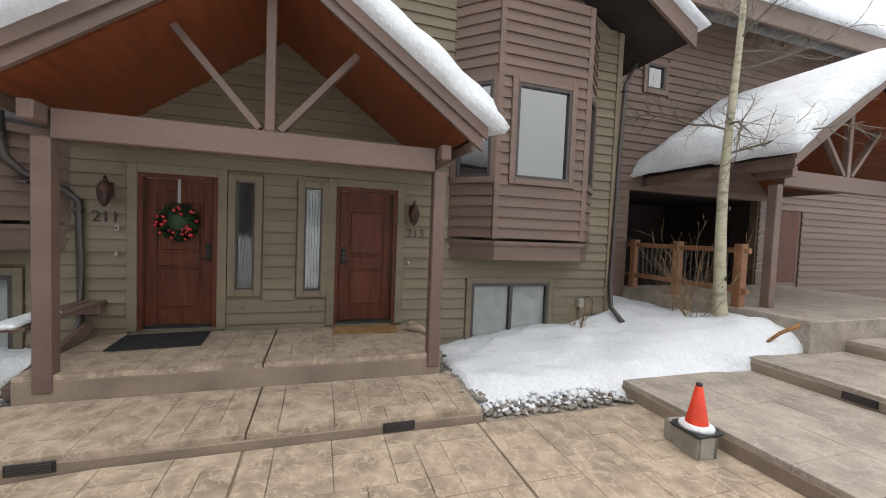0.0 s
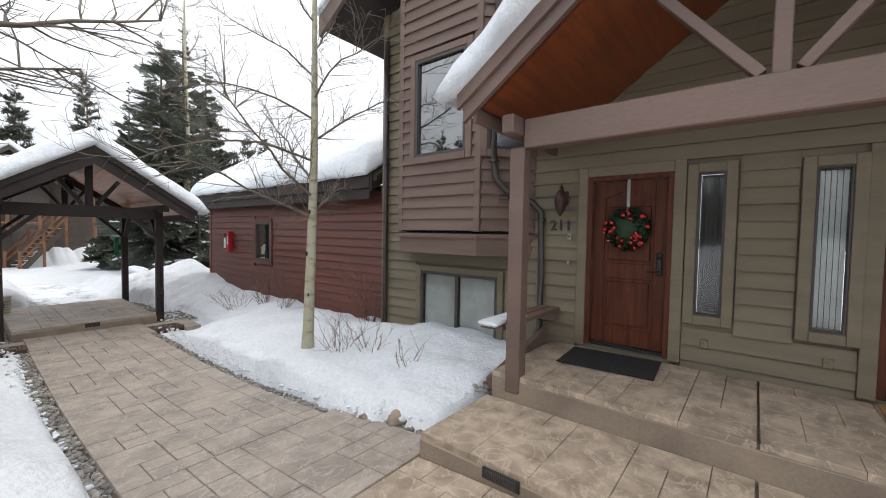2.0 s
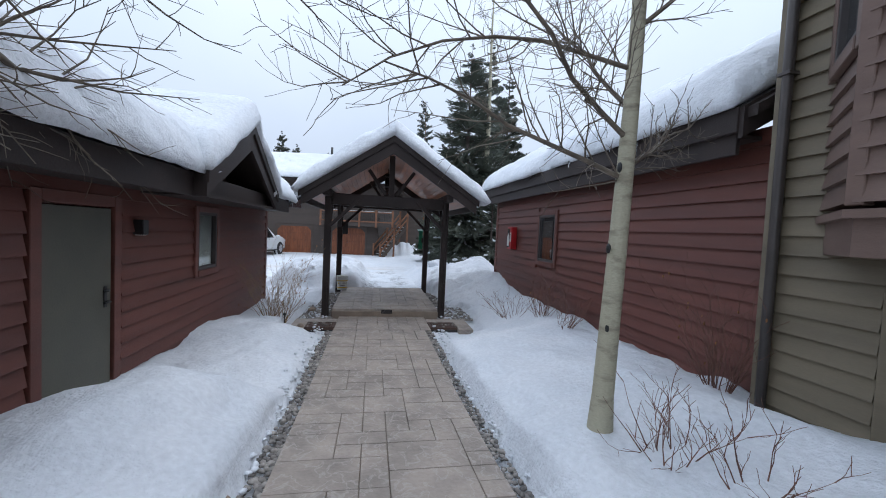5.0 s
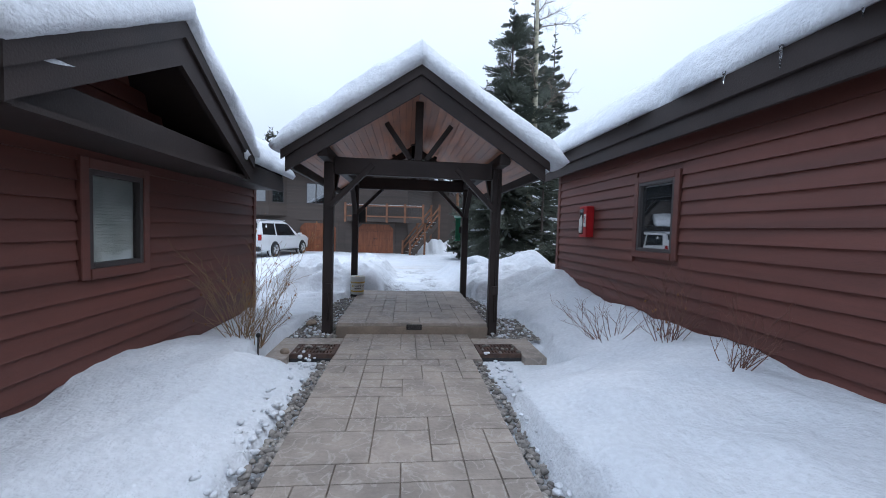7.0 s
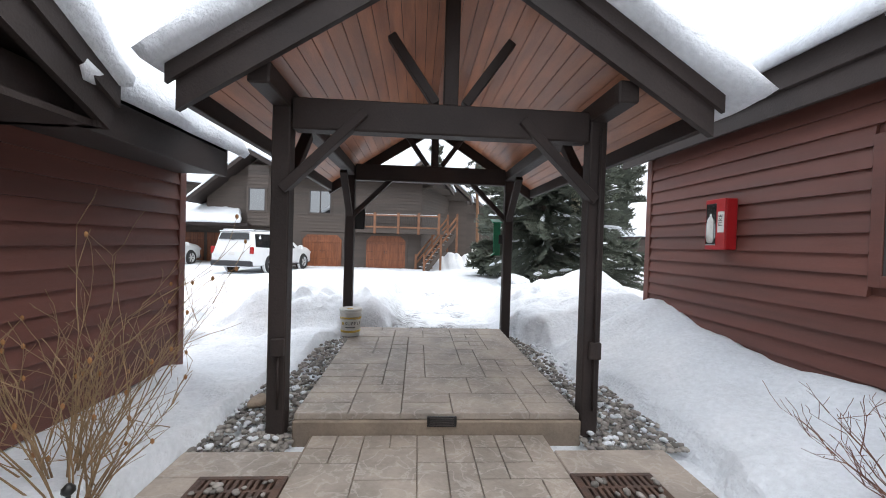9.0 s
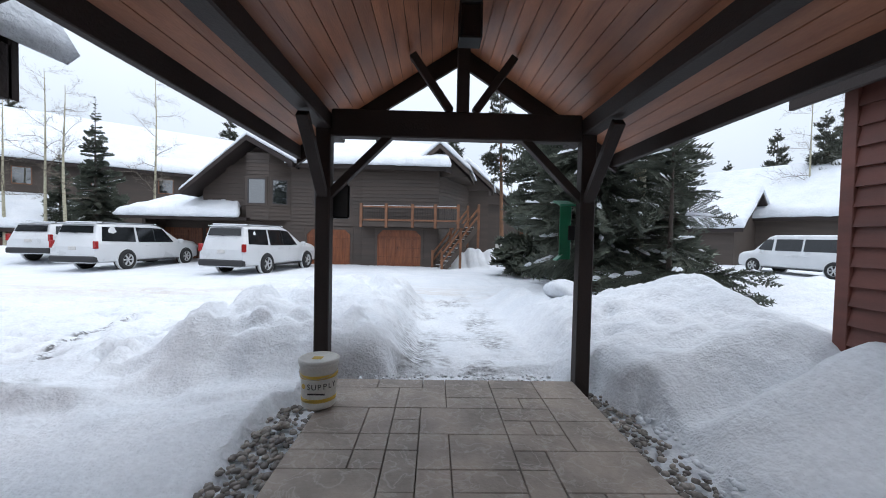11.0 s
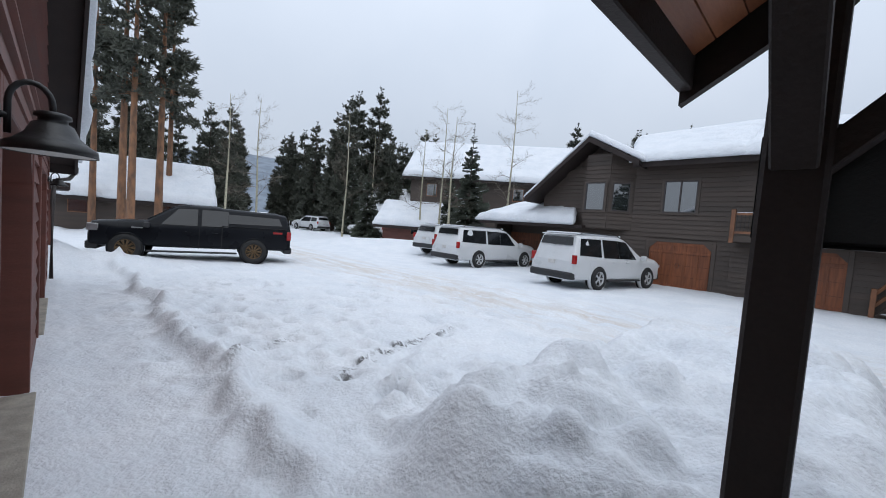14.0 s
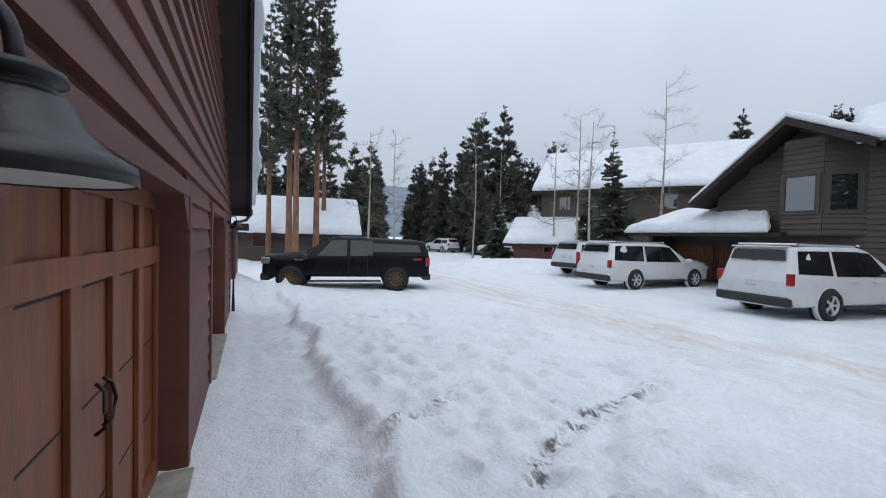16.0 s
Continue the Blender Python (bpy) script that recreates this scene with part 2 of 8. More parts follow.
M["garland"] = mat("green_wreath_needles", (0.020, 0.055, 0.020), (0.010, 0.028, 0.012), 10, 0.7, 0.0, 60, rnd=0.4, island=True)
# distance haze is mixed into the mountain's base colour
M["mount"] = mat("haze_tinted_forest_mountain", (0.20, 0.235, 0.28), (0.135, 0.165, 0.205), 0.03, 0.9, 0.0, 1, ramp=(0.4, 0.6))
# near-black colour that stands for the darkness of unlit rooms
M["room"] = mat("unlit_room_colour", (0.06, 0.055, 0.05), None, 1, 0.9, 0.0, 10)
M["leaf"] = mat("dry_brown_leaf", (0.33, 0.16, 0.06), (0.22, 0.10, 0.04), 20, 0.8, 0.1, 60)
M["plate"] = mat("licence_plate", (0.62, 0.60, 0.58), None, 20, 0.5, 0.0, 60)


def window_mat():
    m = bpy.data.materials.new("dark_reflecting_window_glass")
    m.use_nodes = True
    b = m.node_tree.nodes["Principled BSDF"]
    b.inputs["Base Color"].default_value = (0.02, 0.024, 0.026, 1)
    b.inputs["Roughness"].default_value = 0.02
    b.inputs["IOR"].default_value = 2.9
    b.inputs["Specular IOR Level"].default_value = 0.5
    b.inputs["Coat Weight"].default_value = 1.0
    b.inputs["Coat Roughness"].default_value = 0.02
    return m


M["pane"] = window_mat()
M["clear"] = glass("clear_window_glass", (0.92, 0.95, 0.95))


# ---- building tools ----
def box(bm, x0, x1, y0, y1, z0, z1, bevel=0.0):
    made = bmesh.ops.create_cube(bm, size=1, matrix=Matrix.Translation(((x0 + x1) / 2, (y0 + y1) / 2, (z0 + z1) / 2))
                                 @ Matrix.Diagonal((abs(x1 - x0), abs(y1 - y0), abs(z1 - z0), 1)))
    if bevel:
        es = {e for v in made["verts"] for e in v.link_edges}
        bmesh.ops.bevel(bm, geom=list(es), offset=bevel, segments=1, affect="EDGES")
    return bm


def boxed(*a, **k):
    return box(bmesh.new(), *a, **k)


def bar(bm, p0, p1, w, h, bevel=0.006, up=(0, 0, 1)):
    """A squared timber from p0 to p1: w across, h along up."""
    p0, p1 = Vector(p0), Vector(p1)
    d = p1 - p0
    y = d.normalized()
    u = Vector(up)
    x = y.cross(u)
    x = x.normalized() if x.length > 1e-4 else Vector((1, 0, 0))
    z = x.cross(y)
    m = Matrix((x, y, z)).transposed().to_4x4()
    m.translation = (p0 + p1) / 2
    made = bmesh.ops.create_cube(bm, size=1, matrix=m @ Matrix.Diagonal((w, d.length, h, 1)))
    if bevel:
        es = {e for v in made["verts"] for e in v.link_edges}
        bmesh.ops.bevel(bm, geom=list(es), offset=bevel, segments=1, affect="EDGES")
    return bm


def barred(*a, **k):
    return bar(bmesh.new(), *a, **k)


def tube(bm, pts, r, seg=8, r2=None):
    """A round tube along pts, from radius r to r2."""
    pts = [Vector(p) for p in pts]
    r2 = r if r2 is None else r2
    rings = []
    for i, p in enumerate(pts):
        d = (pts[min(i + 1, len(pts) - 1)] - pts[max(i - 1, 0)]).normalized()
        a = d.cross(Vector((0, 0, 1)))
        a = a.normalized() if a.length > 1e-3 else Vector((1, 0, 0))
        b = d.cross(a)
        rad = r + (r2 - r) * i / max(1, len(pts) - 1)
        rings.append([bm.verts.new(p + (a * math.cos(t) + b * math.sin(t)) * rad)
                      for t in (2 * math.pi * k / seg for k in range(seg))])
    for q0, q1 in zip(rings, rings[1:]):
        for k in range(seg):
            f = bm.faces.new((q0[k], q0[(k + 1) % seg], q1[(k + 1) % seg], q1[k]))
            f.smooth = True
    bm.faces.new(rings[0][::-1])
    bm.faces.new(rings[-1])
    return bm


def lathe(bm, prof, at=(0, 0, 0), seg=20, caps=True):
    """A turned shape from (radius, height) pairs."""
    rings = []
    for r, z in prof:
        rings.append([bm.verts.new((at[0] + r * math.cos(2 * math.pi * k / seg), at[1] + r * math.sin(2 * math.pi * k / seg), at[2] + z))
                      for k in range(seg)])
    for q0, q1 in zip(rings, rings[1:]):
        for k in range(seg):
            f = bm.faces.new((q0[k], q0[(k + 1) % seg], q1[(k + 1) % seg], q1[k]))
            f.smooth = True
    if caps:
        bm.faces.new(rings[0][::-1])
        bm.faces.new(rings[-1])
    return bm


def prism(bm, pts, v):
    """The flat outline pts, pushed along v."""
    a = [bm.verts.new(p) for p in pts]
    b = [bm.verts.new(Vector(p) + Vector(v)) for p in pts]
    bm.faces.new(a[::-1])
    bm.faces.new(b)
    for i in range(len(a)):
        j = (i + 1) % len(a)
        bm.faces.new((a[i], a[j], b[j], b[i]))
    return bm


def finish(bm, name, material):
    bmesh.ops.recalc_face_normals(bm, faces=bm.faces)
    me = bpy.data.meshes.new(name)
    bm.to_mesh(me)
    bm.free()
    me.materials.append(material)
    return me


def part(name, bm, material, parent, label=""):
    ob = new(name, finish(bm, name, material))
    ob.parent = parent
    if label:
        ob["label"] = label
    return ob


def solid(name, bm, material, label, category, group="", kind=""):
    return tagged(new(name, finish(bm, name, material)), label, category, group, kind)


def thing(name, label, category, at=(0, 0, 0), group="", kind=""):
    ob = tagged(new(name), label, category, group, kind)
    ob.location = at
    return ob


def under(name, bm, material, parent, label=""):
    """A part given in world coordinates under a thing that stands elsewhere."""
    ob = part(name, bm, material, parent, label)
    ob.data.transform(Matrix.Translation(-parent.location))
    return ob


def np_mesh(name, v, f, material, smooth=False):
    me = bpy.data.meshes.new(name)
    v, f = np.asarray(v, dtype=np.float32), np.asarray(f, dtype=np.int32)
    k = f.shape[1]
    me.vertices.add(len(v))
    me.vertices.foreach_set("co", v.ravel())
    me.loops.add(f.size)
    me.loops.foreach_set("vertex_index", f.ravel())
    me.polygons.add(len(f))
    me.polygons.foreach_set("loop_start", np.arange(len(f), dtype=np.int32) * k)
    if smooth:
        me.polygons.foreach_set("use_smooth", np.ones(len(f), dtype=bool))
    me.update(calc_edges=True)
    me.validate()
    me.materials.append(material)
    return me


BOARD = {}


def board_mesh(material, pitch):
    """One metre of lapped siding along x, thick below and thin above, its face towards -y."""
    key = (material.name, pitch)
    if key not in BOARD:
        bm = bmesh.new()
        t = 0.042
        prism(bm, [(0, 0.02, 0), (0, -t, 0), (0, -t + 0.003, 0.004), (0, -0.006, pitch + 0.012), (0, 0.02, pitch + 0.012)], (1, 0, 0))
        BOARD[key] = finish(bm, "siding_board", material)
    return BOARD[key]


def siding(parent, origin, angle, length, z0, z1, pitch, material, holes=(), top=None):
    """Lapped boards on a wall that starts at origin and runs along angle (degrees) for length, facing to the right of its run.
    holes: (u0, u1, z0, z1) along the wall. top: height of the wall's upper edge at u."""
    rows = int(round((z1 - z0) / pitch))
    me = board_mesh(material, pitch)
    for i in range(rows):
        za = z0 + i * pitch
        mid = za + pitch / 2
        spans = [(0.0, length)]
        if top:
            us = [length * k / 120 for k in range(121)]
            ok = [u for u in us if top(u) > mid]
            spans = [(min(ok), max(ok))] if ok else []
        for h in holes:
            if h[2] < mid < h[3]:
                nxt = []
                for a, b in spans:
                    if h[1] <= a or h[0] >= b:
                        nxt.append((a, b))
                        continue
                    if h[0] > a:
                        nxt.append((a, h[0]))
                    if h[1] < b:
                        nxt.append((h[1], b))
                spans = nxt
        for a, b in spans:
            if b - a < 0.03:
                continue
            ob = new("siding_board", me)
            ob.parent = parent
            ca, sa = math.cos(radians(angle)), math.sin(radians(angle))
            ob.matrix_basis = Matrix.Translation(-parent.location) @ pose(origin[0] + a * ca, origin[1] + a * sa, za, 0, 0, angle) @ Matrix.Diagonal((b - a, 1, 1, 1))


def wall_core(bm, origin, angle, length, z0, z1, thick, holes=(), top=None):
    """The wall behind the boards, with its openings cut through it."""
    us = sorted({0.0, length, *[min(max(h[k], 0), length) for h in holes for k in (0, 1)]})
    m = pose(origin[0], origin[1], 0, 0, 0, angle)
    for a, b in zip(us, us[1:]):
        if b - a < 1e-4:
            continue
        mid = (a + b) / 2
        zs = [(z0, z1)]
        for h in holes:
            if h[0] < mid < h[1]:
                nxt = []
                for p, q in zs:
                    if h[2] > p:
                        nxt.append((p, min(q, h[2])))
                    if h[3] < q:
                        nxt.append((max(p, h[3]), q))
                zs = nxt
        for p, q in zs:
            if q - p > 1e-3:
                bmesh.ops.create_cube(bm, size=1, matrix=m @ Matrix.Translation(((a + b) / 2, 0.012 + thick / 2, (p + q) / 2))
                                      @ Matrix.Diagonal((b - a, thick, q - p, 1)))
    return bm


def roof_snow(name, label, eave0, eave1, ridge0, ridge1, thick=0.4, over=0.12, seed=0, n=(60, 26), bulge=True, up=Vector((0, 0, 1))):
    """A blanket of snow on the roof plane between the eave and the ridge, with a thick rounded lip along its edges."""
    e0, e1, r0, r1 = (Vector(p) for p in (eave0, eave1, ridge0, ridge1))
    nu, nv = n
    du, down = (e1 - e0).normalized(), (e0 - r0).normalized()
    wide, deep = (e1 - e0).length, (r0 - e0).length

    def along(k, m, length, both):
        """Steps that crowd together near the free edges."""
        t = k / m
        edge = min(0.45, 0.5 / length)
        if both:
            q = 0.5 - abs(t - 0.5)
            q = q * edge / 0.2 if q < 0.2 else edge + (q - 0.2) * (0.5 - edge) / 0.3
            return q if t < 0.5 else 1 - q
        return t * edge / 0.3 if t < 0.3 else edge + (t - 0.3) * (1 - edge) / 0.7
    vs, fs, rim, flat = [], [], {}, {}
    for j in range(nv + 1):
        for i in range(nu + 1):
            u, v = along(i, nu, wide, True), along(j, nv, deep, False)
            p = e0.lerp(e1, u).lerp(r0.lerp(r1, u), v)
            dist = min(min(u, 1 - u) * wide, v * deep)
            k = 0.50 + 0.50 * math.sqrt(max(0.0, 1 - max(0.0, 1 - dist / 0.30) ** 2))
            calm = min(1.0, (1 - v) * deep / 0.5)
            nz = noise.noise(Vector((p.x * 0.9 + seed * 9, p.y * 0.9, p.z))) * 0.20 + noise.noise(Vector((p.x * 2.6 + seed, p.y * 2.6, p.z * 2.6))) * 0.13 + noise.noise(Vector((p.x * 7 + seed, p.y * 7, p.z * 7))) * 0.035
            h = thick * k * (1 + nz * calm)
            hang = over * (0.55 + 1.1 * noise.noise(Vector((p.x * 1.7 + seed, p.y * 1.7, p.z * 1.7)))) * max(0.0, 1 - dist / 0.30)
            push = Vector()
            if v * deep < 0.3:
                push += down * hang * (1 - v * deep / 0.3)
            if u * wide < 0.3:
                push -= du * hang * 0.55
            if (1 - u) * wide < 0.3:
                push += du * hang * 0.55
            rim[i, j] = (p, h, push)
            flat[i, j] = len(vs)
            vs.append(p + up * h + push)
    for j in range(nv):
        for i in range(nu):
            a = j * (nu + 1) + i
            fs.append((a, a + 1, a + nu + 2, a + nu + 1))
    # the lip that hangs over the edge
    loop = [(0, j) for j in range(nv, 0, -1)] + [(i, 0) for i in range(nu + 1)] + [(nu, j) for j in range(1, nv + 1)]
    rows = [[flat[k] for k in loop]]
    for f, g in ((0.55, 1.25), (0.15, 0.95), (-0.02, -0.3)):
        row = []
        for i, j in loop:
            p, h, push = rim[i, j]
            side = (du * (-1 if i == 0 else 1) * 0.03 if i in (0, nu) else Vector()) + (down * 0.03 if j == 0 else Vector())
            w = noise.noise(Vector((p.x * 5 + seed, p.y * 5, p.z * 5 + f)))
            row.append(len(vs))
            vs.append(p + up * (h * f + 0.03 * w * (f > 0)) + push * g + side * (g + 0.4 * w))
        rows.append(row)
    for q0, q1 in zip(rows, rows[1:]):
        for k in range(len(loop) - 1):
            fs.append((q0[k], q1[k], q1[k + 1], q0[k + 1]))
    me = np_mesh(name, [tuple(v) for v in vs], fs, M["snow"], True)
    return tagged(new(name, me), label, "snow")


def text_mesh(name, words, size, depth, m, material, parent=None, label=""):
    cu = bpy.data.curves.new(name, "FONT")
    cu.body, cu.size, cu.extrude = words, size, depth
    cu.align_x, cu.align_y = "CENTER", "CENTER"
    tmp = bpy.data.objects.new(name, cu)
    me = bpy.data.meshes.new_from_object(tmp)
    bpy.data.objects.remove(tmp)
    me.name = name
    me.materials.clear()
    me.materials.append(material)
    me.transform(m)
    ob = new(name, me)
    if parent:
        me.transform(Matrix.Translation(-parent.location))
        ob.parent = parent
    if label:
        ob["label"] = label
    return ob


def tops():
    return {o for o in scene.collection.objects if o.parent is None}


def shift(before, d, k=1.0, about=(0, 0, 0)):
    """Move (and scale) the things made since before was taken."""
    m = Matrix.Translation(Vector(d) + Vector(about)) @ Matrix.Scale(k, 4) @ Matrix.Translation(-Vector(about))
    for o in tops() - before:
        if o.type not in ("CAMERA", "LIGHT"):
            o.matrix_basis = m @ o.matrix_basis


# ---- ground ----
def lerp_at(v, xs, ys):
    return np.interp(v, xs, ys)


PAVE_Y = [-40, 1.8, 2.8, 4.6, 6.2, 7.8, 12.0, 15.2, 18.0, 27.0, 31.0, 60.0]
PAVE_Z = [-0.10, -0.10, -0.16, -0.33, -0.46, -0.53, -0.55, -0.47, -0.48, -0.55, -0.54, -0.1]


def pave_z(y):
    """Height of the paved way along its length."""
    return float(np.interp(y, PAVE_Y, PAVE_Z))


def bump_at(X, Y, x, y, rx, ry, h, p=2.0):
    d = ((X - x) / rx) ** 2 + ((Y - y) / ry) ** 2
    return h * np.exp(-d ** (p / 2))


def value_noise(X, Y, s, seed):
    rng = np.random.RandomState(seed)
    tab = rng.rand(256, 256)
    x, y = X * s + 1000.37, Y * s + 1000.71
    xi, yi = np.floor(x).astype(int), np.floor(y).astype(int)
    fx, fy = x - xi, y - yi
    fx, fy = fx * fx * (3 - 2 * fx), fy * fy * (3 - 2 * fy)
    g = lambda a, b: tab[a % 256, b % 256]
    return (g(xi, yi) * (1 - fx) + g(xi + 1, yi) * fx) * (1 - fy) + (g(xi, yi + 1) * (1 - fx) + g(xi + 1, yi + 1) * fx) * fy - 0.5


def step(v, a, b):
    t = np.clip((v - a) / (b - a), 0, 1)
    return t * t * (3 - 2 * t)


def inside(X, Y, x0, x1, y0, y1, e=0.12):
    return step(X, x0 - e, x0) * step(-X, -x1 - e, -x1) * step(Y, y0 - e, y0) * step(-Y, -y1 - e, -y1)


def spread(lo, a, b, hi, fine, grow=1.16):
    v = list(np.arange(a, b, fine))
    d = fine
    p = b
    while p < hi:
        v.append(p)
        d *= grow
        p += d
    v.append(hi)
    d, p, w = fine, a - fine, []
    while p > lo:
        w.append(p)
        d *= grow
        p -= d
    w.append(lo)
    return np.array(w[::-1] + v)


def ground_z(X, Y):
    base = np.interp(Y, [*PAVE_Y, 200.0], [*[v - 0.04 for v in PAVE_Z], 0.5])
    lot = step(Y, 13.2, 14.4)
    base = base - lot * 0.14 * step(-X, 3.0, 13.0) * (1 - step(Y, 22, 32))
    # stretch of the beds along the way
    X = X - 0.15 * step(Y, 9.0, 12.0)
    Y = np.interp(Y, [-1000.0, 2.5, 6.0, 12.03, 15.2, 16.0, 2000.0], [-1000.0, 2.5, 5.6, 11.22, 14.55, 15.35, 1999.35])
    z = base.copy()
    X0, Y0 = X, Y
    X = X0 + 0.22 * value_noise(X0, Y0, 2.1, 21) + 0.10 * value_noise(X0, Y0, 6.5, 22)
    Y = Y0 + 0.16 * value_noise(X0, Y0, 2.3, 23)
    big, mid, small = value_noise(X, Y, 0.55, 1), value_noise(X, Y, 1.5, 2), value_noise(X, Y, 5.0, 3)
    # bed along the right-hand buildings
    bed = inside(X, Y, 4.12, 8, 2.75, 13.6, 0.22)
    top = np.interp(Y, [2.7, 4.0, 5.6, 8.0, 10.5, 13.0], [0.06, 0.06, 0.02, -0.10, -0.14, -0.16])
    slope = np.interp(X, [4.0, 4.5, 5.2, 6.0, 6.7], [-0.25, -0.08, 0.04, 0.10, 0.06])
    low = np.interp(X, [4.1, 4.7, 5.4, 6.3], [-0.40, -0.36, -0.14, 0.08])
    slope = slope + (low - slope) * step(Y, 8.2, 10.0)
    z = z * (1 - bed) + bed * (top + slope + 0.22 * big + 0.08 * mid)
    # bed along the left-hand building
    lb = inside(X, Y, -3, 2.06, -9, 12.6, 0.24)
    ltop = np.interp(Y, [-9, 2.0, 3.5, 4.8, 6.2, 8.0, 10.0, 12.6], [0.1, 0.1, 0.08, 0.0, -0.14, -0.28, -0.46, -0.56])
    z = z * (1 - lb) + lb * (ltop + 0.30 * big + 0.08 * mid - 0.10 * step(X, 1.4, 2.0))
    z += lb * (bump_at(X, Y, 1.0, 4.3, 0.9, 0.7, 0.20, 3.0) + bump_at(X, Y, 1.15, 6.3, 0.75, 0.7, 0.22, 3.0) - bump_at(X, Y, 1.3, 5.3, 0.7, 0.25, 0.10) - bump_at(X, Y, 1.5, 7.4, 0.5, 0.3, 0.08))
    # bed beyond the porch, up to the next terrace
    rb = inside(X, Y, 3.95, 9, -12, -1.42, 0.2)
    rt = np.interp(Y, [-12, -8, -6, -4.5, -3.0, -1.5], [0.45, 0.55, 0.50, 0.22, 0.03, 0.0])
    z = z * (1 - rb) + rb * (rt + 0.22 * big + 0.05 * mid - 0.18 * step(-X, -4.6, -4.0) + bump_at(X, Y, 4.7, -6.6, 0.8, 0.8, 0.2))
    sb = inside(X, Y, -3, 1.85, -14, -3.2, 0.2)
    z = z * (1 - sb) + sb * (0.2 + 0.15 * big)
    for k_, s_, a_ in ((25, 2.6, 0.10), (26, 8.0, 0.035)):
        z += (bed + lb + rb) * a_ * value_noise(X0, Y0, s_, k_)
    X, Y = X0, Y0
    # ploughed banks beside the cleared way
    lump = 0.30 * np.abs(mid) + 0.36 * np.abs(value_noise(X, Y, 2.9, 7)) + 0.16 * np.abs(value_noise(X, Y, 6.5, 8))
    lbank = inside(X, Y, 0.25, 2.05, 15.25, 20.2, 0.75)
    z += lbank * (0.40 + lump * 0.95)
    z += inside(X, Y, -1.2, 0.6, 15.6, 16.6, 0.9) * (0.02 + lump * 0.7)
    rbank = inside(X, Y, 4.9, 6.5, 14.4, 20.5, 0.7)
    z += rbank * (0.30 + lump * 0.5)
    z += bump_at(X, Y, 7.0, 16.2, 1.7, 1.6, 0.75) + bump_at(X, Y, 6.3, 13.9, 0.9, 0.8, 0.35)
    z += bump_at(X, Y, 1.3, 14.2, 0.7, 0.8, 0.12)
    # piles across the lot
    for x, y, rx, ry, h in ((-19, 31, 3.0, 1.6, 0.9), (-15.5, 33.5, 2.6, 1.4, 1.0), (-22, 28, 3.0, 2.0, 0.7), (7, 34.5, 2.6, 1.6, 0.9), (4.8, 34, 1.6, 1.2, 0.6),
                            (-13.5, 12.5, 1.3, 2.2, 0.7), (9.5, 31, 2.5, 2, 0.7), (12.5, 22, 2.2, 3, 0.8)):
        z += bump_at(X, Y, x, y, rx, ry, h) * (0.75 + 0.8 * np.abs(mid) + 0.4 * np.abs(small))
    # trodden snow, tyre ruts and prints on the lot
    open_lot = step(Y, 13.2, 14.4) * (1 - lbank) * (1 - rbank)
    near = np.exp(-((X + 2) ** 2 + (Y - 17) ** 2) / 160.0)
    z += open_lot * near * (0.045 * small + 0.05 * value_noise(X, Y, 2.6, 9) + 0.05 * np.minimum(0, value_noise(X, Y, 3.9, 11) + 0.14) * 6)
    for k, (ax, ay, bx, by) in enumerate(((-0.6, 14.9, -3.4, 19.0), (-6, 20, 3, 27), (-8, 21.5, 2, 28.5), (-12, 21, -1, 22.5))):
        L = math.hypot(bx - ax, by - ay)
        s = ((X - ax) * (bx - ax) + (Y - ay) * (by - ay)) / L
        d = ((X - ax) * (by - ay) - (Y - ay) * (bx - ax)) / L + 0.3 * np.sin(s * 0.5 + k)
        z -= step(s, 0, 1) * step(-s, -L, -L + 1) * 0.06 * (np.exp(-(d / 0.13) ** 2) + np.exp(-((d - 1.6) / 0.13) ** 2) - 0.35 * np.exp(-((d - 0.27) / 0.10) ** 2))
    frng = np.random.RandomState(5)
    for ax, ay, bx, by, n in ((-0.3, 14.9, -7.5, 19.5, 30), (-1.0, 15.3, -5.0, 21.5, 24), (0.4, 15.2, -9.0, 17.0, 30), (4.9, 14.9, 5.4, 18.0, 8), (-2.0, 14.8, -9.0, 15.8, 30), (-4, 15, -3.0, 20.0, 10)):
        for k in range(n):
            u = (k + 0.5) / n
            px, py = ax + (bx - ax) * u + frng.uniform(-0.4, 0.4), ay + (by - ay) * u + frng.uniform(-0.4, 0.4)
            d2 = ((X - px) / 0.12) ** 2 + ((Y - py) / 0.12) ** 2
            z -= 0.085 * np.exp(-d2 ** 2) - 0.028 * np.exp(-(np.sqrt(d2) - 1.5) ** 2 * 3)
    # ridge left by the shovelled walk before the garages
    edge = Y - 14.45 - 0.10 * np.sin(X * 1.7) - 0.22 * value_noise(X, Y, 1.3, 31)
    z += step(-X, -0.4, 0.6) * (0.13 * np.exp(-(edge / 0.16) ** 2) * (1 + 1.5 * small) - 0.06 * step(-edge, 0.0, 0.25) * step(Y, 13.0, 13.4) + 0.03 * small * step(-edge, 0, 0.2) * step(Y, 13.0, 13.6))
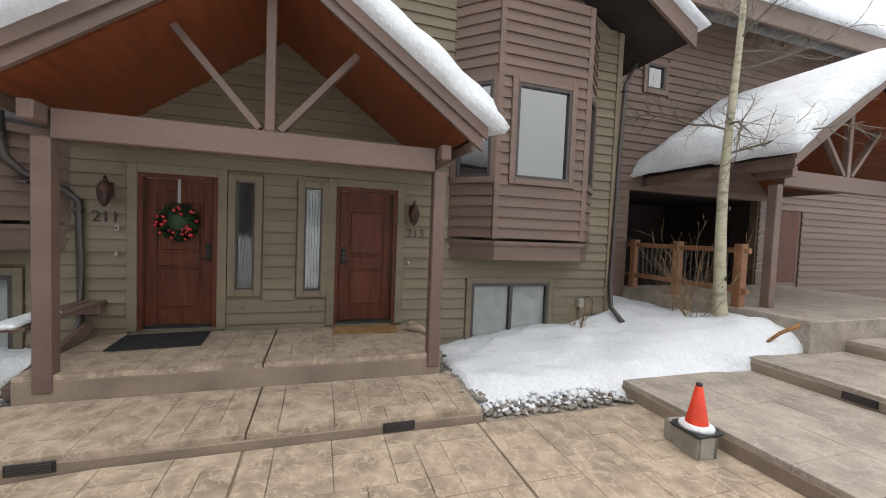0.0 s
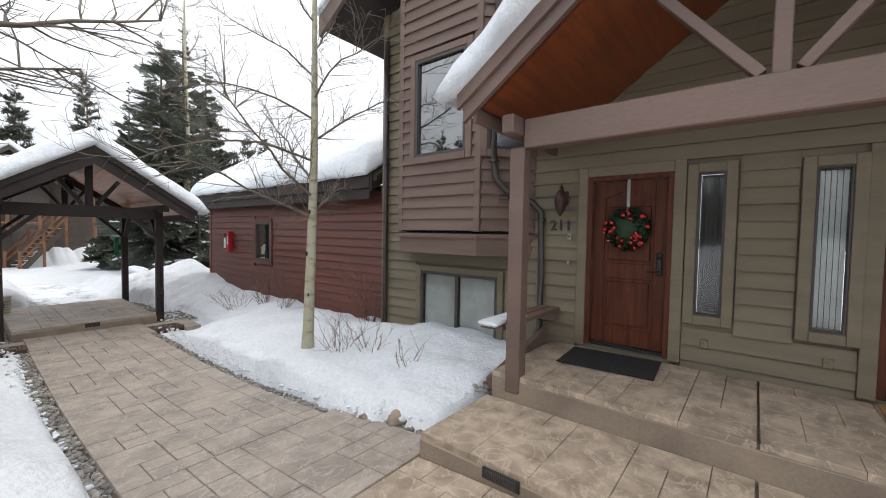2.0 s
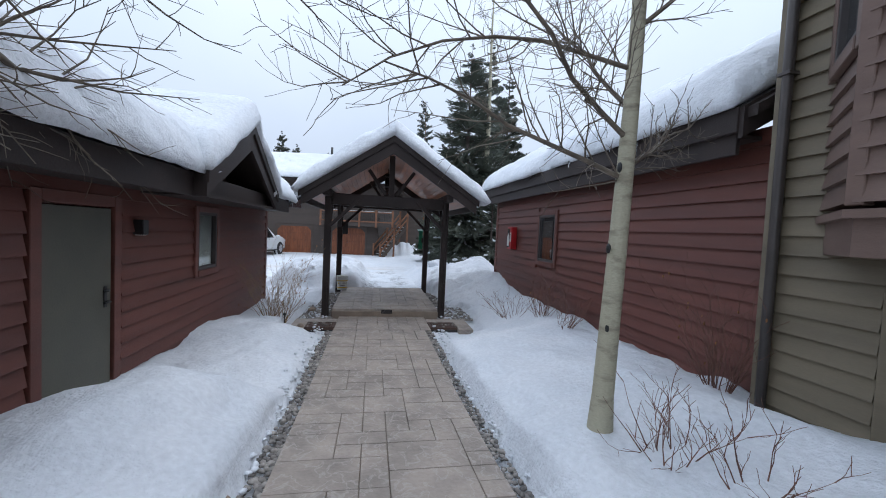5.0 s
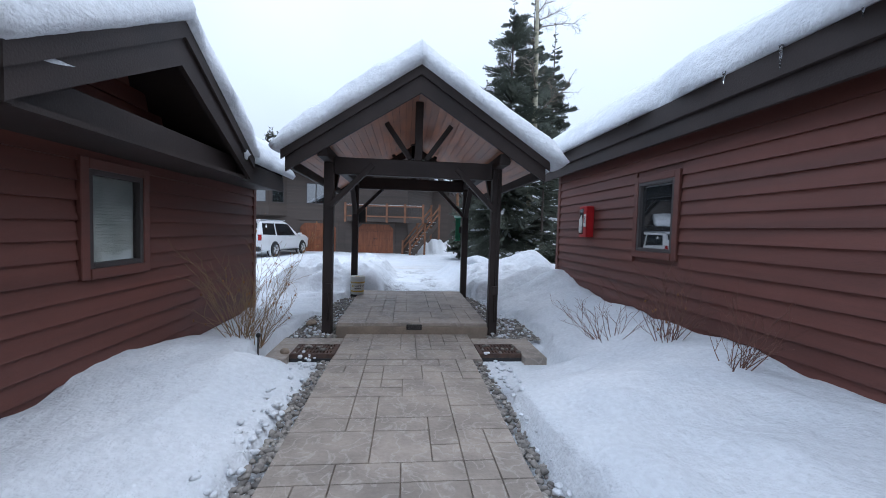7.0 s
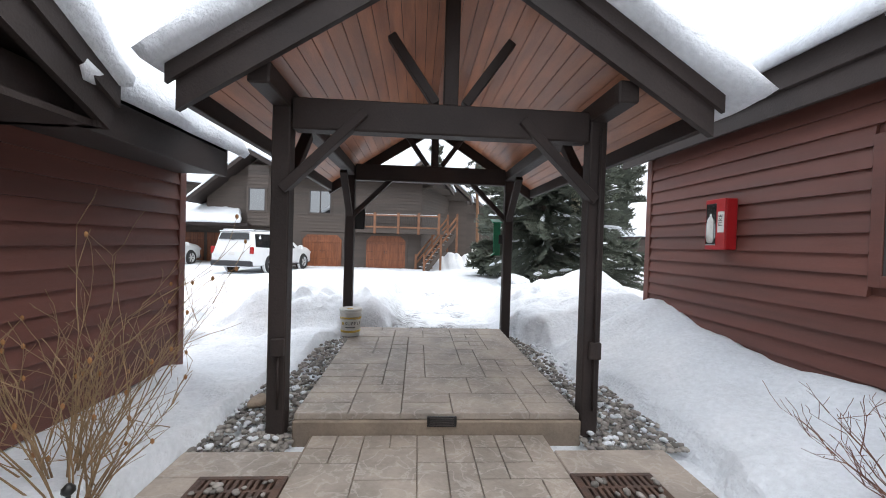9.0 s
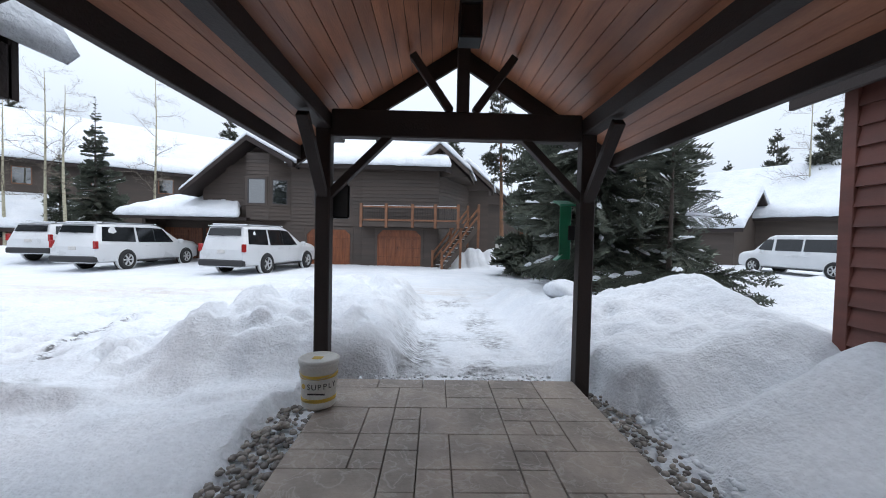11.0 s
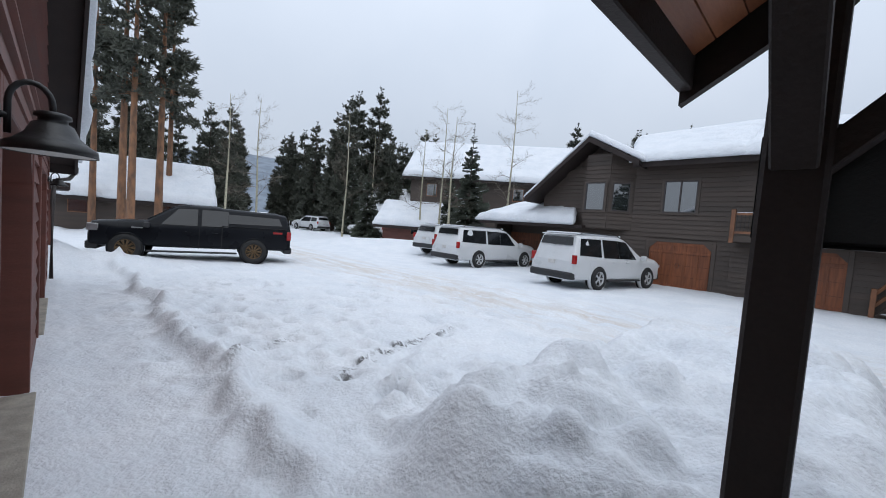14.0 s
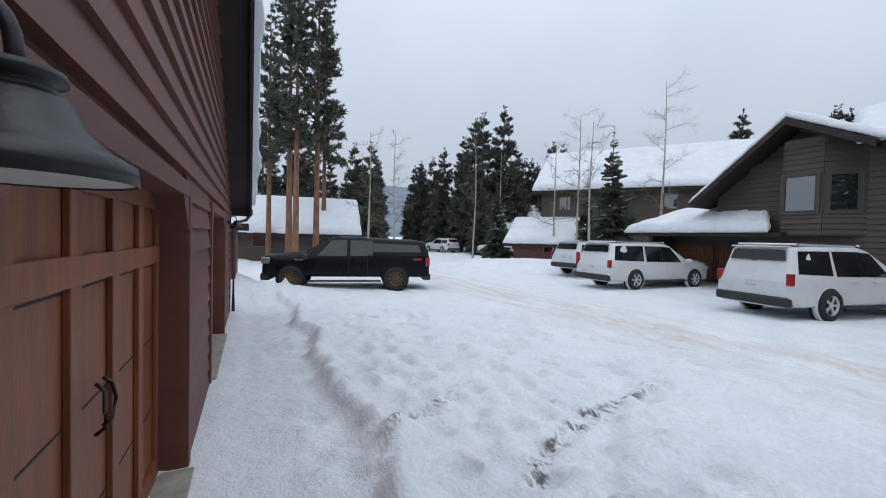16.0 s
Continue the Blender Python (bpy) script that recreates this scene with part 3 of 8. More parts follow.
    # room for paving, slabs and walls
    for x0, x1, y0, y1 in ((2.10, 4.12, 1.0, 11.4), (1.0, 4.25, 2.0, 3.6), (1.0, 4.0, -3.2, 2.2), (3.3, 6.9, -1.30, 3.0), (1.75, 4.6, 11.0, 14.75), (1.9, 4.0, -12, -3.0),
                           (1.3, 5.0, 9.75, 11.0), (1.35, 2.0, 10.7, 12.6), (1.55, 2.0, 12.5, 14.2), (4.3, 5.1, 10.7, 12.4), (4.3, 4.85, 12.3, 14.2), (2.5, 4.25, 14.6, 15.2)):
        k = inside(X, Y, x0, x1, y0, y1, 0.10)
        z = z * (1 - k) + k * np.minimum(z, base - 0.06)
    far = np.hypot(X, Y - 15)
    z += step(far, 60, 400) * 2.0
    return z


GX = spread(-900, -9.0, 9.0, 900, 0.062)
GY = spread(-900, -7.0, 21.0, 1200, 0.062)
gxx, gyy = np.meshgrid(GX, GY)
gzz = ground_z(gxx, gyy)


def ground_at(x, y):
    return float(ground_z(np.array([[x]], dtype=float), np.array([[y]], dtype=float))[0, 0])


gi = np.arange(gxx.size).reshape(gxx.shape)
quads = np.stack([gi[:-1, :-1], gi[:-1, 1:], gi[1:, 1:], gi[1:, :-1]], axis=-1).reshape(-1, 4)


def ground_mat():
    m = snow_mat("lying_snow")
    n, l = m.node_tree.nodes, m.node_tree.links
    b = n["Principled BSDF"]
    col = b.inputs["Base Color"].links[0].from_socket
    geo = n.new("ShaderNodeNewGeometry")
    sep = n.new("ShaderNodeSeparateXYZ")
    l.new(geo.outputs["Position"], sep.inputs[0])

    def band(sock, lo, hi, soft):
        a = n.new("ShaderNodeMapRange")
        a.inputs["From Min"].default_value, a.inputs["From Max"].default_value = lo - soft, lo + soft
        c = n.new("ShaderNodeMapRange")
        c.inputs["From Min"].default_value, c.inputs["From Max"].default_value = hi + soft, hi - soft
        l.new(sock, a.inputs["Value"])
        l.new(sock, c.inputs["Value"])
        k = n.new("ShaderNodeMath")
        k.operation = "MULTIPLY"
        l.new(a.outputs[0], k.inputs[0])
        l.new(c.outputs[0], k.inputs[1])
        return k.outputs[0]

    def times(a, c, op="MULTIPLY"):
        k = n.new("ShaderNodeMath")
        k.operation = op
        l.new(a, k.inputs[0])
        if isinstance(c, float):
            k.inputs[1].default_value = c
        else:
            l.new(c, k.inputs[1])
        k.use_clamp = True
        return k.outputs[0]

    def speck(scale, lo, hi, stretch=(1, 1, 1)):
        mp = n.new("ShaderNodeMapping")
        mp.inputs["Scale"].default_value = stretch
        l.new(geo.outputs["Position"], mp.inputs["Vector"])
        t = n.new("ShaderNodeTexNoise")
        t.inputs["Scale"].default_value, t.inputs["Detail"].default_value = scale, 7
        t.inputs["Roughness"].default_value = 0.65
        l.new(mp.outputs[0], t.inputs["Vector"])
        r = n.new("ShaderNodeMapRange")
        r.inputs["From Min"].default_value, r.inputs["From Max"].default_value = lo, hi
        l.new(t.outputs["Fac"], r.inputs["Value"])
        return r.outputs[0]

    # bare patches on the cleared way, sandy wheel tracks, bare strip before the garages
    way = times(times(band(sep.outputs["X"], 2.55, 4.15, 0.35), band(sep.outputs["Y"], 14.4, 21.5, 0.8)), speck(1.5, 0.46, 0.62, (1, 0.6, 1)))
    way = times(way, speck(14.0, 0.40, 0.60, (0.5, 1.6, 1)))
    shop = times(times(band(sep.outputs["Y"], 13.0, 13.35, 0.12), band(sep.outputs["X"], -12.0, 0.0, 0.3)), speck(2.4, 0.48, 0.56))
    # a turning car's tread worn down to the asphalt
    def lin(sock, k, c):
        q = n.new("ShaderNodeMath")
        q.operation = "MULTIPLY_ADD"
        l.new(sock, q.inputs[0])
        q.inputs[1].default_value, q.inputs[2].default_value = k, c
        return q.outputs[0]

    def plus(a, c, op="ADD"):
        q = n.new("ShaderNodeMath")
        q.operation = op
        l.new(a, q.inputs[0])
        l.new(c, q.inputs[1])
        return q.outputs[0]
    y_in = lin(sep.outputs["Y"], 1 / 1.55, -17 / 1.55)
    across = plus(plus(lin(sep.outputs["X"], 0.92, 0.0), lin(sep.outputs["Y"], 0.39, 0.0)), lin(plus(y_in, y_in, "MULTIPLY"), -0.28, 0.0))
    tread = times(times(band(across, 4.64, 4.84, 0.04), band(sep.outputs["Y"], 15.5, 18.5, 0.3)), times(speck(2.2, 0.44, 0.56), speck(11.0, 0.46, 0.54, (0.5, 1.5, 1))))
    tread2 = times(times(band(across, 3.20, 3.40, 0.05), band(sep.outputs["Y"], 15.1, 16.2, 0.3)), times(speck(2.6, 0.47, 0.60), speck(13.0, 0.47, 0.55, (0.5, 1.5, 1))))
    shop = times(shop, times(tread, tread2, "ADD"), "ADD")
    dark = times(way, shop, "ADD")
    sand = times(times(band(sep.outputs["Y"], 20.8, 23.6, 1.4), band(sep.outputs["X"], -30.0, 4.0, 3.0)), speck(0.9, 0.42, 0.62, (0.4, 3.0, 1)))
    mix1 = n.new("ShaderNodeMix")
    mix1.data_type = "RGBA"
    l.new(times(sand, 0.55), mix1.inputs[0])
    l.new(col, mix1.inputs[6])
    mix1.inputs[7].default_value = (0.50, 0.40, 0.30, 1)
    mix2 = n.new("ShaderNodeMix")
    mix2.data_type = "RGBA"
    l.new(times(dark, 0.9), mix2.inputs[0])
    l.new(mix1.outputs[2], mix2.inputs[6])
    mix2.inputs[7].default_value = (0.07, 0.067, 0.066, 1)
    l.new(mix2.outputs[2], b.inputs["Base Color"])
    return m


ground = tagged(new("ground", np_mesh("ground", np.stack([gxx, gyy, gzz], -1).reshape(-1, 3), quads, ground_mat(), True)),
                "deep trodden snow over the yard and car park", "ground", kind="structure")


# ---- windows and doors of the setting ----
WN = [0]


def window(parent, m, w, h, mullions=(), trim=None, blind=0.0, dark=True, depth=0.05, sill=True):
    """A window in the plane x (across), z (up) of the pose m, facing -y; w wide, h high, its lower left corner at m."""
    WN[0] += 1
    inv = Matrix.Translation(-parent.location) @ m
    root = new("window")
    root.parent = parent
    root.matrix_basis = inv
    tm = trim
    fr = bmesh.new()
    f = 0.05 if w > 0.4 else 0.022
    box(fr, 0, f, -0.035, depth, 0, h, 0.004)
    box(fr, w - f, w, -0.035, depth, 0, h, 0.004)
    box(fr, f, w - f, -0.035, depth, 0, f, 0.004)
    box(fr, f, w - f, -0.035, depth, h - f, h, 0.004)
    for u in mullions:
        box(fr, u * w - 0.03, u * w + 0.03, -0.03, depth, f, h - f, 0.004)
    part("window_frame", fr, M["wframe"], root)
    edges = [f, *[u * w for u in mullions], w - f]
    for a, b in zip(edges, edges[1:]):
        pn = part("pane", boxed(a, b, 0.012, 0.018, f, h - f), M["pane"] if dark else M["clear"], root)
        pn.visible_shadow = False
    if blind:
        bl = bmesh.new()
        n = int((h - 2 * f) / 0.032)
        for k in range(n):
            z = f + (k + 0.5) * 0.032
            bar(bl, (f, 0.045, z), (f + (w - 2 * f) * blind, 0.045, z), 0.004, 0.034, 0, (0, 0.28, 1))
        part("blind", bl, M["blind"], root, "pale slatted blind behind the glass")
        # flat dark sheet in place of the unlit room
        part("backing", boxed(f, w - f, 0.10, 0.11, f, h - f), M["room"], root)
    if tm:
        tb = bmesh.new()
        t = 0.095
        box(tb, -t, 0, -0.045, 0.0, -t, h + t, 0.006)
        box(tb, w, w + t, -0.045, 0.0, -t, h + t, 0.006)
        box(tb, 0, w, -0.045, 0.0, h, h + t, 0.006)
        box(tb, 0, w, -0.055, 0.0, -t, 0, 0.006)
        part("window_trim", tb, tm, root)
    return root


def east(x, y, z):
    """Pose of a wall element whose outer face looks to -x: its across runs to -y."""
    return pose(x, y, z, 0, 0, -90)


# ---- townhouse with two front doors ----
house = thing("townhouse_wall", "olive and brown lapped-siding townhouse with two front doors", "building", (6.46, 0.72, 0), kind="structure")
cores = bmesh.new()
# street front in one plane, from y=6.22 to y=-5.0 at x=6.46
HY = 6.22
wall_core(cores, (6.46, HY), -90, 11.22, -0.6, 5.6, 0.18,
          [(0.96, 2.46, -0.01, 1.05), (3.72, 4.64, 0.31, 2.40), (4.86, 5.10, 0.86, 2.36), (5.76, 6.00, 0.84, 2.34), (6.20, 7.10, 0.31, 2.40), (8.42, 9.90, -0.04, 0.94)])
siding(house, (6.46, HY), -90, 11.22, -0.46, 5.5, 0.165, M["green"],
       [(0.85, 2.57, -0.12, 1.16), (3.60, 4.76, -1, 2.53), (4.75, 5.21, 0.74, 2.47), (5.65, 6.11, 0.72, 2.45), (6.08, 7.22, -1, 2.53), (8.31, 10.01, -0.15, 1.05)])
# closing walls
box(cores, 6.47, 13.0, -5.0, -4.82, -0.4, 5.6)
box(cores, 6.65, 13.0, 6.04, 6.22, -0.6, 5.6)
under("wall_core", cores, M["green"], house)
for y in (6.22, -4.91):
    under("corner_board", boxed(6.405, 6.46, y - 0.10, y + 0.01, -0.5, 5.55, 0.005), M["green"], house)
siding(house, (13.0, 6.22), 180, 6.5, -0.46, 5.5, 0.165, M["green"])
siding(house, (6.47, -5.0), 0, 6.5, -0.3, 5.5, 0.165, M["green"])


def bay(y_hi, y_lo, w_hi, w_lo, wz0, wz1):
    """Brown bay on the upper floor: front from y_hi to y_lo, splayed back to the wall."""
    x, back, c = 5.90, 6.45, 0.56
    b = thing("bay_window", "brown lapped-siding bay with tall windows on the upper floor", "bay window", (x, (y_hi + y_lo) / 2, 1.4), kind="structure")
    cb = bmesh.new()
    t = 0.03
    prism(cb, [(back, y_hi + c, 1.72), (x + t, y_hi, 1.72), (x + t, y_lo, 1.72), (back, y_lo - c, 1.72)], (0, 0, 3.83))
    under("bay_core", cb, M["brown"], b)
    L = y_hi - y_lo
    siding(b, (x, y_hi), -90, L, 1.72, 5.5, 0.165, M["brown"], [(y_hi - w_hi - 0.10, y_hi - w_lo + 0.10, wz0 - 0.1, wz1 + 0.1)])
    s = math.hypot(c, back - x)
    a1 = math.degrees(math.atan2(-c, x - back))
    siding(b, (back, y_hi + c), a1, s, 1.72, 5.5, 0.165, M["brown"], [(0.06, s - 0.06, wz0 - 0.1, wz1 + 0.1)])
    a2 = math.degrees(math.atan2(-c, back - x))
    siding(b, (x, y_lo), a2, s, 1.72, 5.5, 0.165, M["brown"], [(0.06, s - 0.06, wz0 - 0.1, wz1 + 0.1)])
    window(b, east(x - 0.012, w_hi, wz0), w_hi - w_lo, wz1 - wz0, (), M["brown"])
    window(b, pose(back, y_hi + c, wz0, 0, 0, a1) @ Matrix.Translation((0.10, -0.012, 0)), s - 0.2, wz1 - wz0, (), M["brown"])
    window(b, pose(x, y_lo, wz0, 0, 0, a2) @ Matrix.Translation((0.10, -0.012, 0)), s - 0.2, wz1 - wz0, (), M["brown"])
    for y, xx in ((y_hi, x), (y_lo, x)):
        under("corner_board", boxed(xx - 0.035, xx + 0.06, y - 0.05, y + 0.05, 1.70, 5.5, 0.006), M["brown"], b)
    led = bmesh.new()
    o = 0.07
    prism(led, [(back, y_hi + c + o, 1.62), (x - o, y_hi + o * 0.4, 1.62), (x - o, y_lo - o * 0.4, 1.62), (back, y_lo - c - o, 1.62)], (0, 0, 0.055))
    prism(led, [(back, y_hi + c, 1.38), (x - 0.02, y_hi, 1.38), (x - 0.02, y_lo, 1.38), (back, y_lo - c, 1.38)], (0, 0, 0.24))
    under("bay_skirt", led, M["brown"], b)
    return b


bay(5.22, 3.79, 4.92, 3.98, 2.80, 4.22)
bay(-2.32, -3.90, -2.60, -3.57, 2.66, 4.12)
window(house, east(6.45, 5.26, -0.01), 1.50, 1.06, (0.5,), M["green"], 1.0, False)
window(house, east(6.45, -2.20, -0.04), 1.48, 0.98, (0.5,), M["green"], 1.0, False)


def sidelight(y_hi, w, z0, z1, pale):
    r = window(house, east(6.44, y_hi, z0), w, z1 - z0, (), M["green"], 0.0, False)
    cur = bmesh.new()
    n = 5
    for k in range(n):
        u0, u1 = 0.022 + (w - 0.044) * k / n, 0.022 + (w - 0.044) * (k + 1) / n
        box(cur, u0 + 0.003, u1 - 0.003, 0.050, 0.060, 0.03, z1 - z0 - 0.03, 0.004)
    part("curtain", cur, M["blind"] if pale else M["wframe"], r, "pale gathered curtain" if pale else "dark gathered curtain")
    # dark sheet behind the curtain, in place of the unlit hall
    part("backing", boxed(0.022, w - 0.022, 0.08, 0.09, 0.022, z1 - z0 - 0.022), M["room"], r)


sidelight(1.36, 0.24, 0.86, 2.36, False)
sidelight(0.46, 0.24, 0.84, 2.34, True)


def front_door(y_hi, z, number, hinge_left):
    """Mahogany door 0.94 m wide and its jamb; y_hi is its edge on the +y side."""
    d = thing("front_door", "closed mahogany-stained panelled front door in an olive frame", "door", (6.46, y_hi - 0.46, z), "front doors", "structure")
    w, h = 0.92, 2.06
    x = 6.50
    j = bmesh.new()
    box(j, 6.42, 6.56, y_hi - 0.055, y_hi, z, z + h, 0.004)
    box(j, 6.42, 6.56, y_hi - w, y_hi - w + 0.055, z, z + h, 0.004)
    box(j, 6.42, 6.56, y_hi - w + 0.055, y_hi - 0.055, z + h - 0.055, z + h, 0.004)
    under("jamb", j, M["door"], d)
    tr = bmesh.new()
    box(tr, 6.405, 6.455, y_hi, y_hi + 0.115, z - 0.02, z + h + 0.115, 0.005)
    box(tr, 6.405, 6.455, y_hi - w - 0.115, y_hi - w, z - 0.02, z + h + 0.115, 0.005)
    box(tr, 6.405, 6.455, y_hi - w, y_hi, z + h, z + h + 0.115, 0.005)
    under("trim", tr, M["green"], d)
    a, b = y_hi - 0.06, y_hi - w + 0.06
    leaf = bmesh.new()
    box(leaf, x + 0.02, x + 0.05, b, a, z + 0.04, z + h - 0.06)
    st = 0.13
    box(leaf, x, x + 0.02, a - st, a, z + 0.04, z + h - 0.06, 0.005)
    box(leaf, x, x + 0.02, b, b + st, z + 0.04, z + h - 0.06, 0.005)
    box(leaf, x, x + 0.02, b + st, a - st, z + 0.04, z + 0.24, 0.005)
    box(leaf, x, x + 0.02, b + st, a - st, z + 0.84, z + 1.02, 0.005)
    n = 14
    pts = [(x, b + st, z + h - 0.06), (x, b + st, z + h - 0.27)]
    for k in range(n + 1):
        u = k / n
        pts.append((x, b + st + (a - b - 2 * st) * u, z + h - 0.27 + 0.09 * math.sin(math.pi * u)))
    pts += [(x, a - st, z + h - 0.06)]
    prism(leaf, pts, (0.02, 0, 0))
    under("door_leaf", leaf, M["door"], d)
    for z0, z1 in ((0.275, 0.805), (1.055, 1.70)):
        under("door_panel", boxed(x + 0.004, x + 0.022, b + st + 0.035, a - st - 0.035, z + z0, z + z1, 0.012), M["door"], d)
    under("threshold", boxed(6.44, 6.56, y_hi - w + 0.055, y_hi - 0.055, z, z + 0.035, 0.004), M["black"], d)
    yh = (b + 0.065) if hinge_left else (a - 0.065)
    hd = bmesh.new()
    box(hd, x - 0.018, x - 0.002, yh - 0.03, yh + 0.03, z + 0.90, z + 1.16, 0.01)
    tube(hd, [(x - 0.018, yh, z + 0.95), (x - 0.06, yh, z + 0.95), (x - 0.06, yh + (0.11 if hinge_left else -0.11), z + 0.945)], 0.010)
    lathe(hd, [(0.018, 0), (0.018, 0.03)], (x - 0.03, yh, z + 1.09))
    under("door_handle", hd, M["black"], d, "black lever handle and keypad")
    return d


front_door(2.50, 0.335, "211", True)
front_door(0.02, 0.33, "213", False)

# main roof over the townhouse
mroof = thing("main_roof", "dark-trimmed gable roof of the townhouse", "roof", (6.46, 0.7, 5.5), kind="structure")
for sgn, ye in ((1, 6.85), (-1, -5.65)):
    rb = bmesh.new()
    prism(rb, [(5.55, 0.60, 9.0), (5.55, ye, 5.35), (5.55, ye, 5.15), (5.55, 0.60, 8.8)], (8.0, 0, 0))
    under("roof_slope", rb, M["dark"], mroof)
    fb = bmesh.new()
    prism(fb, [(5.49, 0.55, 9.0), (5.49, ye + 0.02 * sgn, 5.36), (5.49, ye + 0.02 * sgn, 5.02), (5.49, 0.55, 8.66)], (0.06, 0, 0))
    under("rake_board", fb, M["beam"], mroof)
gw = bmesh.new()
prism(gw, [(6.50, 6.2, 5.5), (6.50, -4.98, 5.5), (6.50, 0.6, 8.7)], (0.2, 0, 0))
under("gable_wall", gw, M["brown"], mroof)
roof_snow("roof_snow", "thick snow on the townhouse roof", (5.5, 6.8, 5.38), (13.2, 6.8, 5.38), (5.5, 0.55, 9.0), (13.2, 0.55, 9.0), 0.35, seed=3)
roof_snow("roof_snow", "thick snow on the townhouse roof", (13.2, -5.6, 5.38), (5.5, -5.6, 5.38), (13.2, 0.55, 9.0), (5.5, 0.55, 9.0), 0.35, seed=4)


def porch(px, yc, z_base, half, beam_z, label, tone, depth, front_out=0.42, slope=0.72, open_under=True):
    """Gabled porch roof on two posts at x=px, open to -x; the roof runs back by depth."""
    p = thing("porch_roof", label, "porch roof", (px, yc, z_base))
    pw = 0.150
    for s in (1, -1):
        y = yc + s * half
        under("post", boxed(px - pw / 2, px + pw / 2, y - pw / 2, y + pw / 2, z_base, beam_z + 0.02, 0.012), tone, p)
        under("bracket", boxed(px - 0.27, px + 0.30, y - 0.06, y + 0.06, beam_z + 0.12, beam_z + 0.29, 0.012), tone, p)
    under("beam", boxed(px - 0.085, px + 0.085, yc - half + pw / 2, yc + half - pw / 2, beam_z, beam_z + 0.275, 0.012), tone, p)
    bt = beam_z + 0.275
    eave = half + 0.26
    ez = beam_z + 0.36
    az = ez + eave * slope
    under("king_post", boxed(px - 0.05, px + 0.05, yc - 0.05, yc + 0.05, bt, az - 0.12, 0.008), tone, p)
    for s in (1, -1):
        under("diagonal_strut", barred((px, yc + s * 0.10, bt + 0.02), (px, yc + s * 0.92, bt + 0.98), 0.075, 0.095, 0.006, (1, 0, 0)), tone, p)
        xa, xb = px - front_out, px + depth
        under("soffit", prism(bmesh.new(), [(xa + 0.05, yc + s * (eave - 0.06), ez - 0.02), (xa + 0.05, yc, az - 0.06), (xa + 0.05, yc, az - 0.02), (xa + 0.05, yc + s * (eave - 0.06), ez + 0.02)],
                              (xb - xa, 0, 0)), M["soffit"], p, "orange-stained wooden soffit")
        under("roof_deck", prism(bmesh.new(), [(xa + 0.02, yc + s * eave, ez + 0.03), (xa + 0.02, yc, az), (xa + 0.02, yc, az + 0.09), (xa + 0.02, yc + s * eave, ez + 0.12)], (xb - xa, 0, 0)), M["dark"], p)
        o = 0.10
        under("fascia", prism(bmesh.new(), [(xa, yc + s * (eave + o), ez - 0.24 + 0.10), (xa, yc, az - 0.24 + 0.17), (xa, yc, az + 0.12), (xa, yc + s * (eave + o), ez + 0.05)], (-0.05, 0, 0)), tone, p)
        under("fascia", prism(bmesh.new(), [(xa - 0.05, yc + s * (eave + o + 0.04), ez - 0.02), (xa - 0.05, yc, az + 0.02), (xa - 0.05, yc, az + 0.17), (xa - 0.05, yc + s * (eave + o + 0.04), ez + 0.12)], (-0.04, 0, 0)), tone, p)
        under("eave_board", boxed(xa, xb, yc + s * (eave + 0.0) - 0.02, yc + s * (eave + 0.0) + 0.02, ez - 0.14, ez + 0.06), tone, p)
        e0 = (xa - 0.10, yc + s * (eave + o + 0.06), ez + 0.10)
        r0 = (xa - 0.10, yc, az + 0.17)
        back = Vector((depth + front_out + 0.1, 0, 0))
        a, b = Vector(e0), Vector(e0) + back
        c, d = Vector(r0), Vector(r0) + back
        if s < 0:
            a, b, c, d = b, a, d, c
        roof_snow("roof_snow", "rounded thick snow on the porch roof", a, b, c, d, 0.44, 0.20, seed=yc + s)
    return p


porch(4.98, 0.78, 0.12, 1.90, 2.49, "gabled porch roof of taupe timber with an orange wood soffit", M["beam"], 1.48)

# porch slabs
slab1 = solid("porch_slab", boxed(4.93, 6.62, -1.22, 2.92, -0.5, 0.235, 0.012), M["concb"], "raised concrete porch slab with stamped stone pattern", "porch slab", kind="structure")
slab2 = solid("porch_step", boxed(3.90, 4.93, -1.36, 2.98, -0.6, -0.02, 0.012), M["concb"], "wide concrete step before the porch", "step", kind="structure")


def step_vent(x, y, z, w=0.30, h=0.085, along_y=True):
    v = thing("step_vent", "black louvred vent set in the step riser", "vent", (x, y, z), "step vents")
    part("frame", boxed(-0.012, 0.004, -w / 2, w / 2, 0, h, 0.003) if along_y else boxed(-w / 2, w / 2, -0.012, 0.004, 0, h, 0.003), M["black"], v)
    for k in range(5):
        z0 = 0.012 + k * 0.014
        part("slat", boxed(-0.02, -0.008, -w / 2 + 0.02, w / 2 - 0.02, z0, z0 + 0.007) if along_y else boxed(-w / 2 + 0.02, w / 2 - 0.02, -0.02, -0.008, z0, z0 + 0.007), M["wframe"], v)


step_vent(3.90, 2.20, -0.09)
step_vent(3.90, -0.50, -0.09)

# ---- garage on the right, red siding ----
gar = thing("garage_wall_red", "red-brown lapped-siding garage wall", "building", (6.70, 10.4, 0), kind="structure")
gc = bmesh.new()
wall_core(gc, (6.70, 14.80), -90, 8.58, -0.8, 2.5, 0.18, [(3.16, 3.96, 0.86, 1.88)])
box(gc, 6.90, 12.7, 14.62, 14.80, -0.8, 2.6)
under("wall_core", gc, M["red"], gar)
siding(gar, (6.70, 14.80), -90, 8.58, -0.52, 2.5, 0.172, M["red"], [(3.05, 4.07, 0.75, 1.99)])
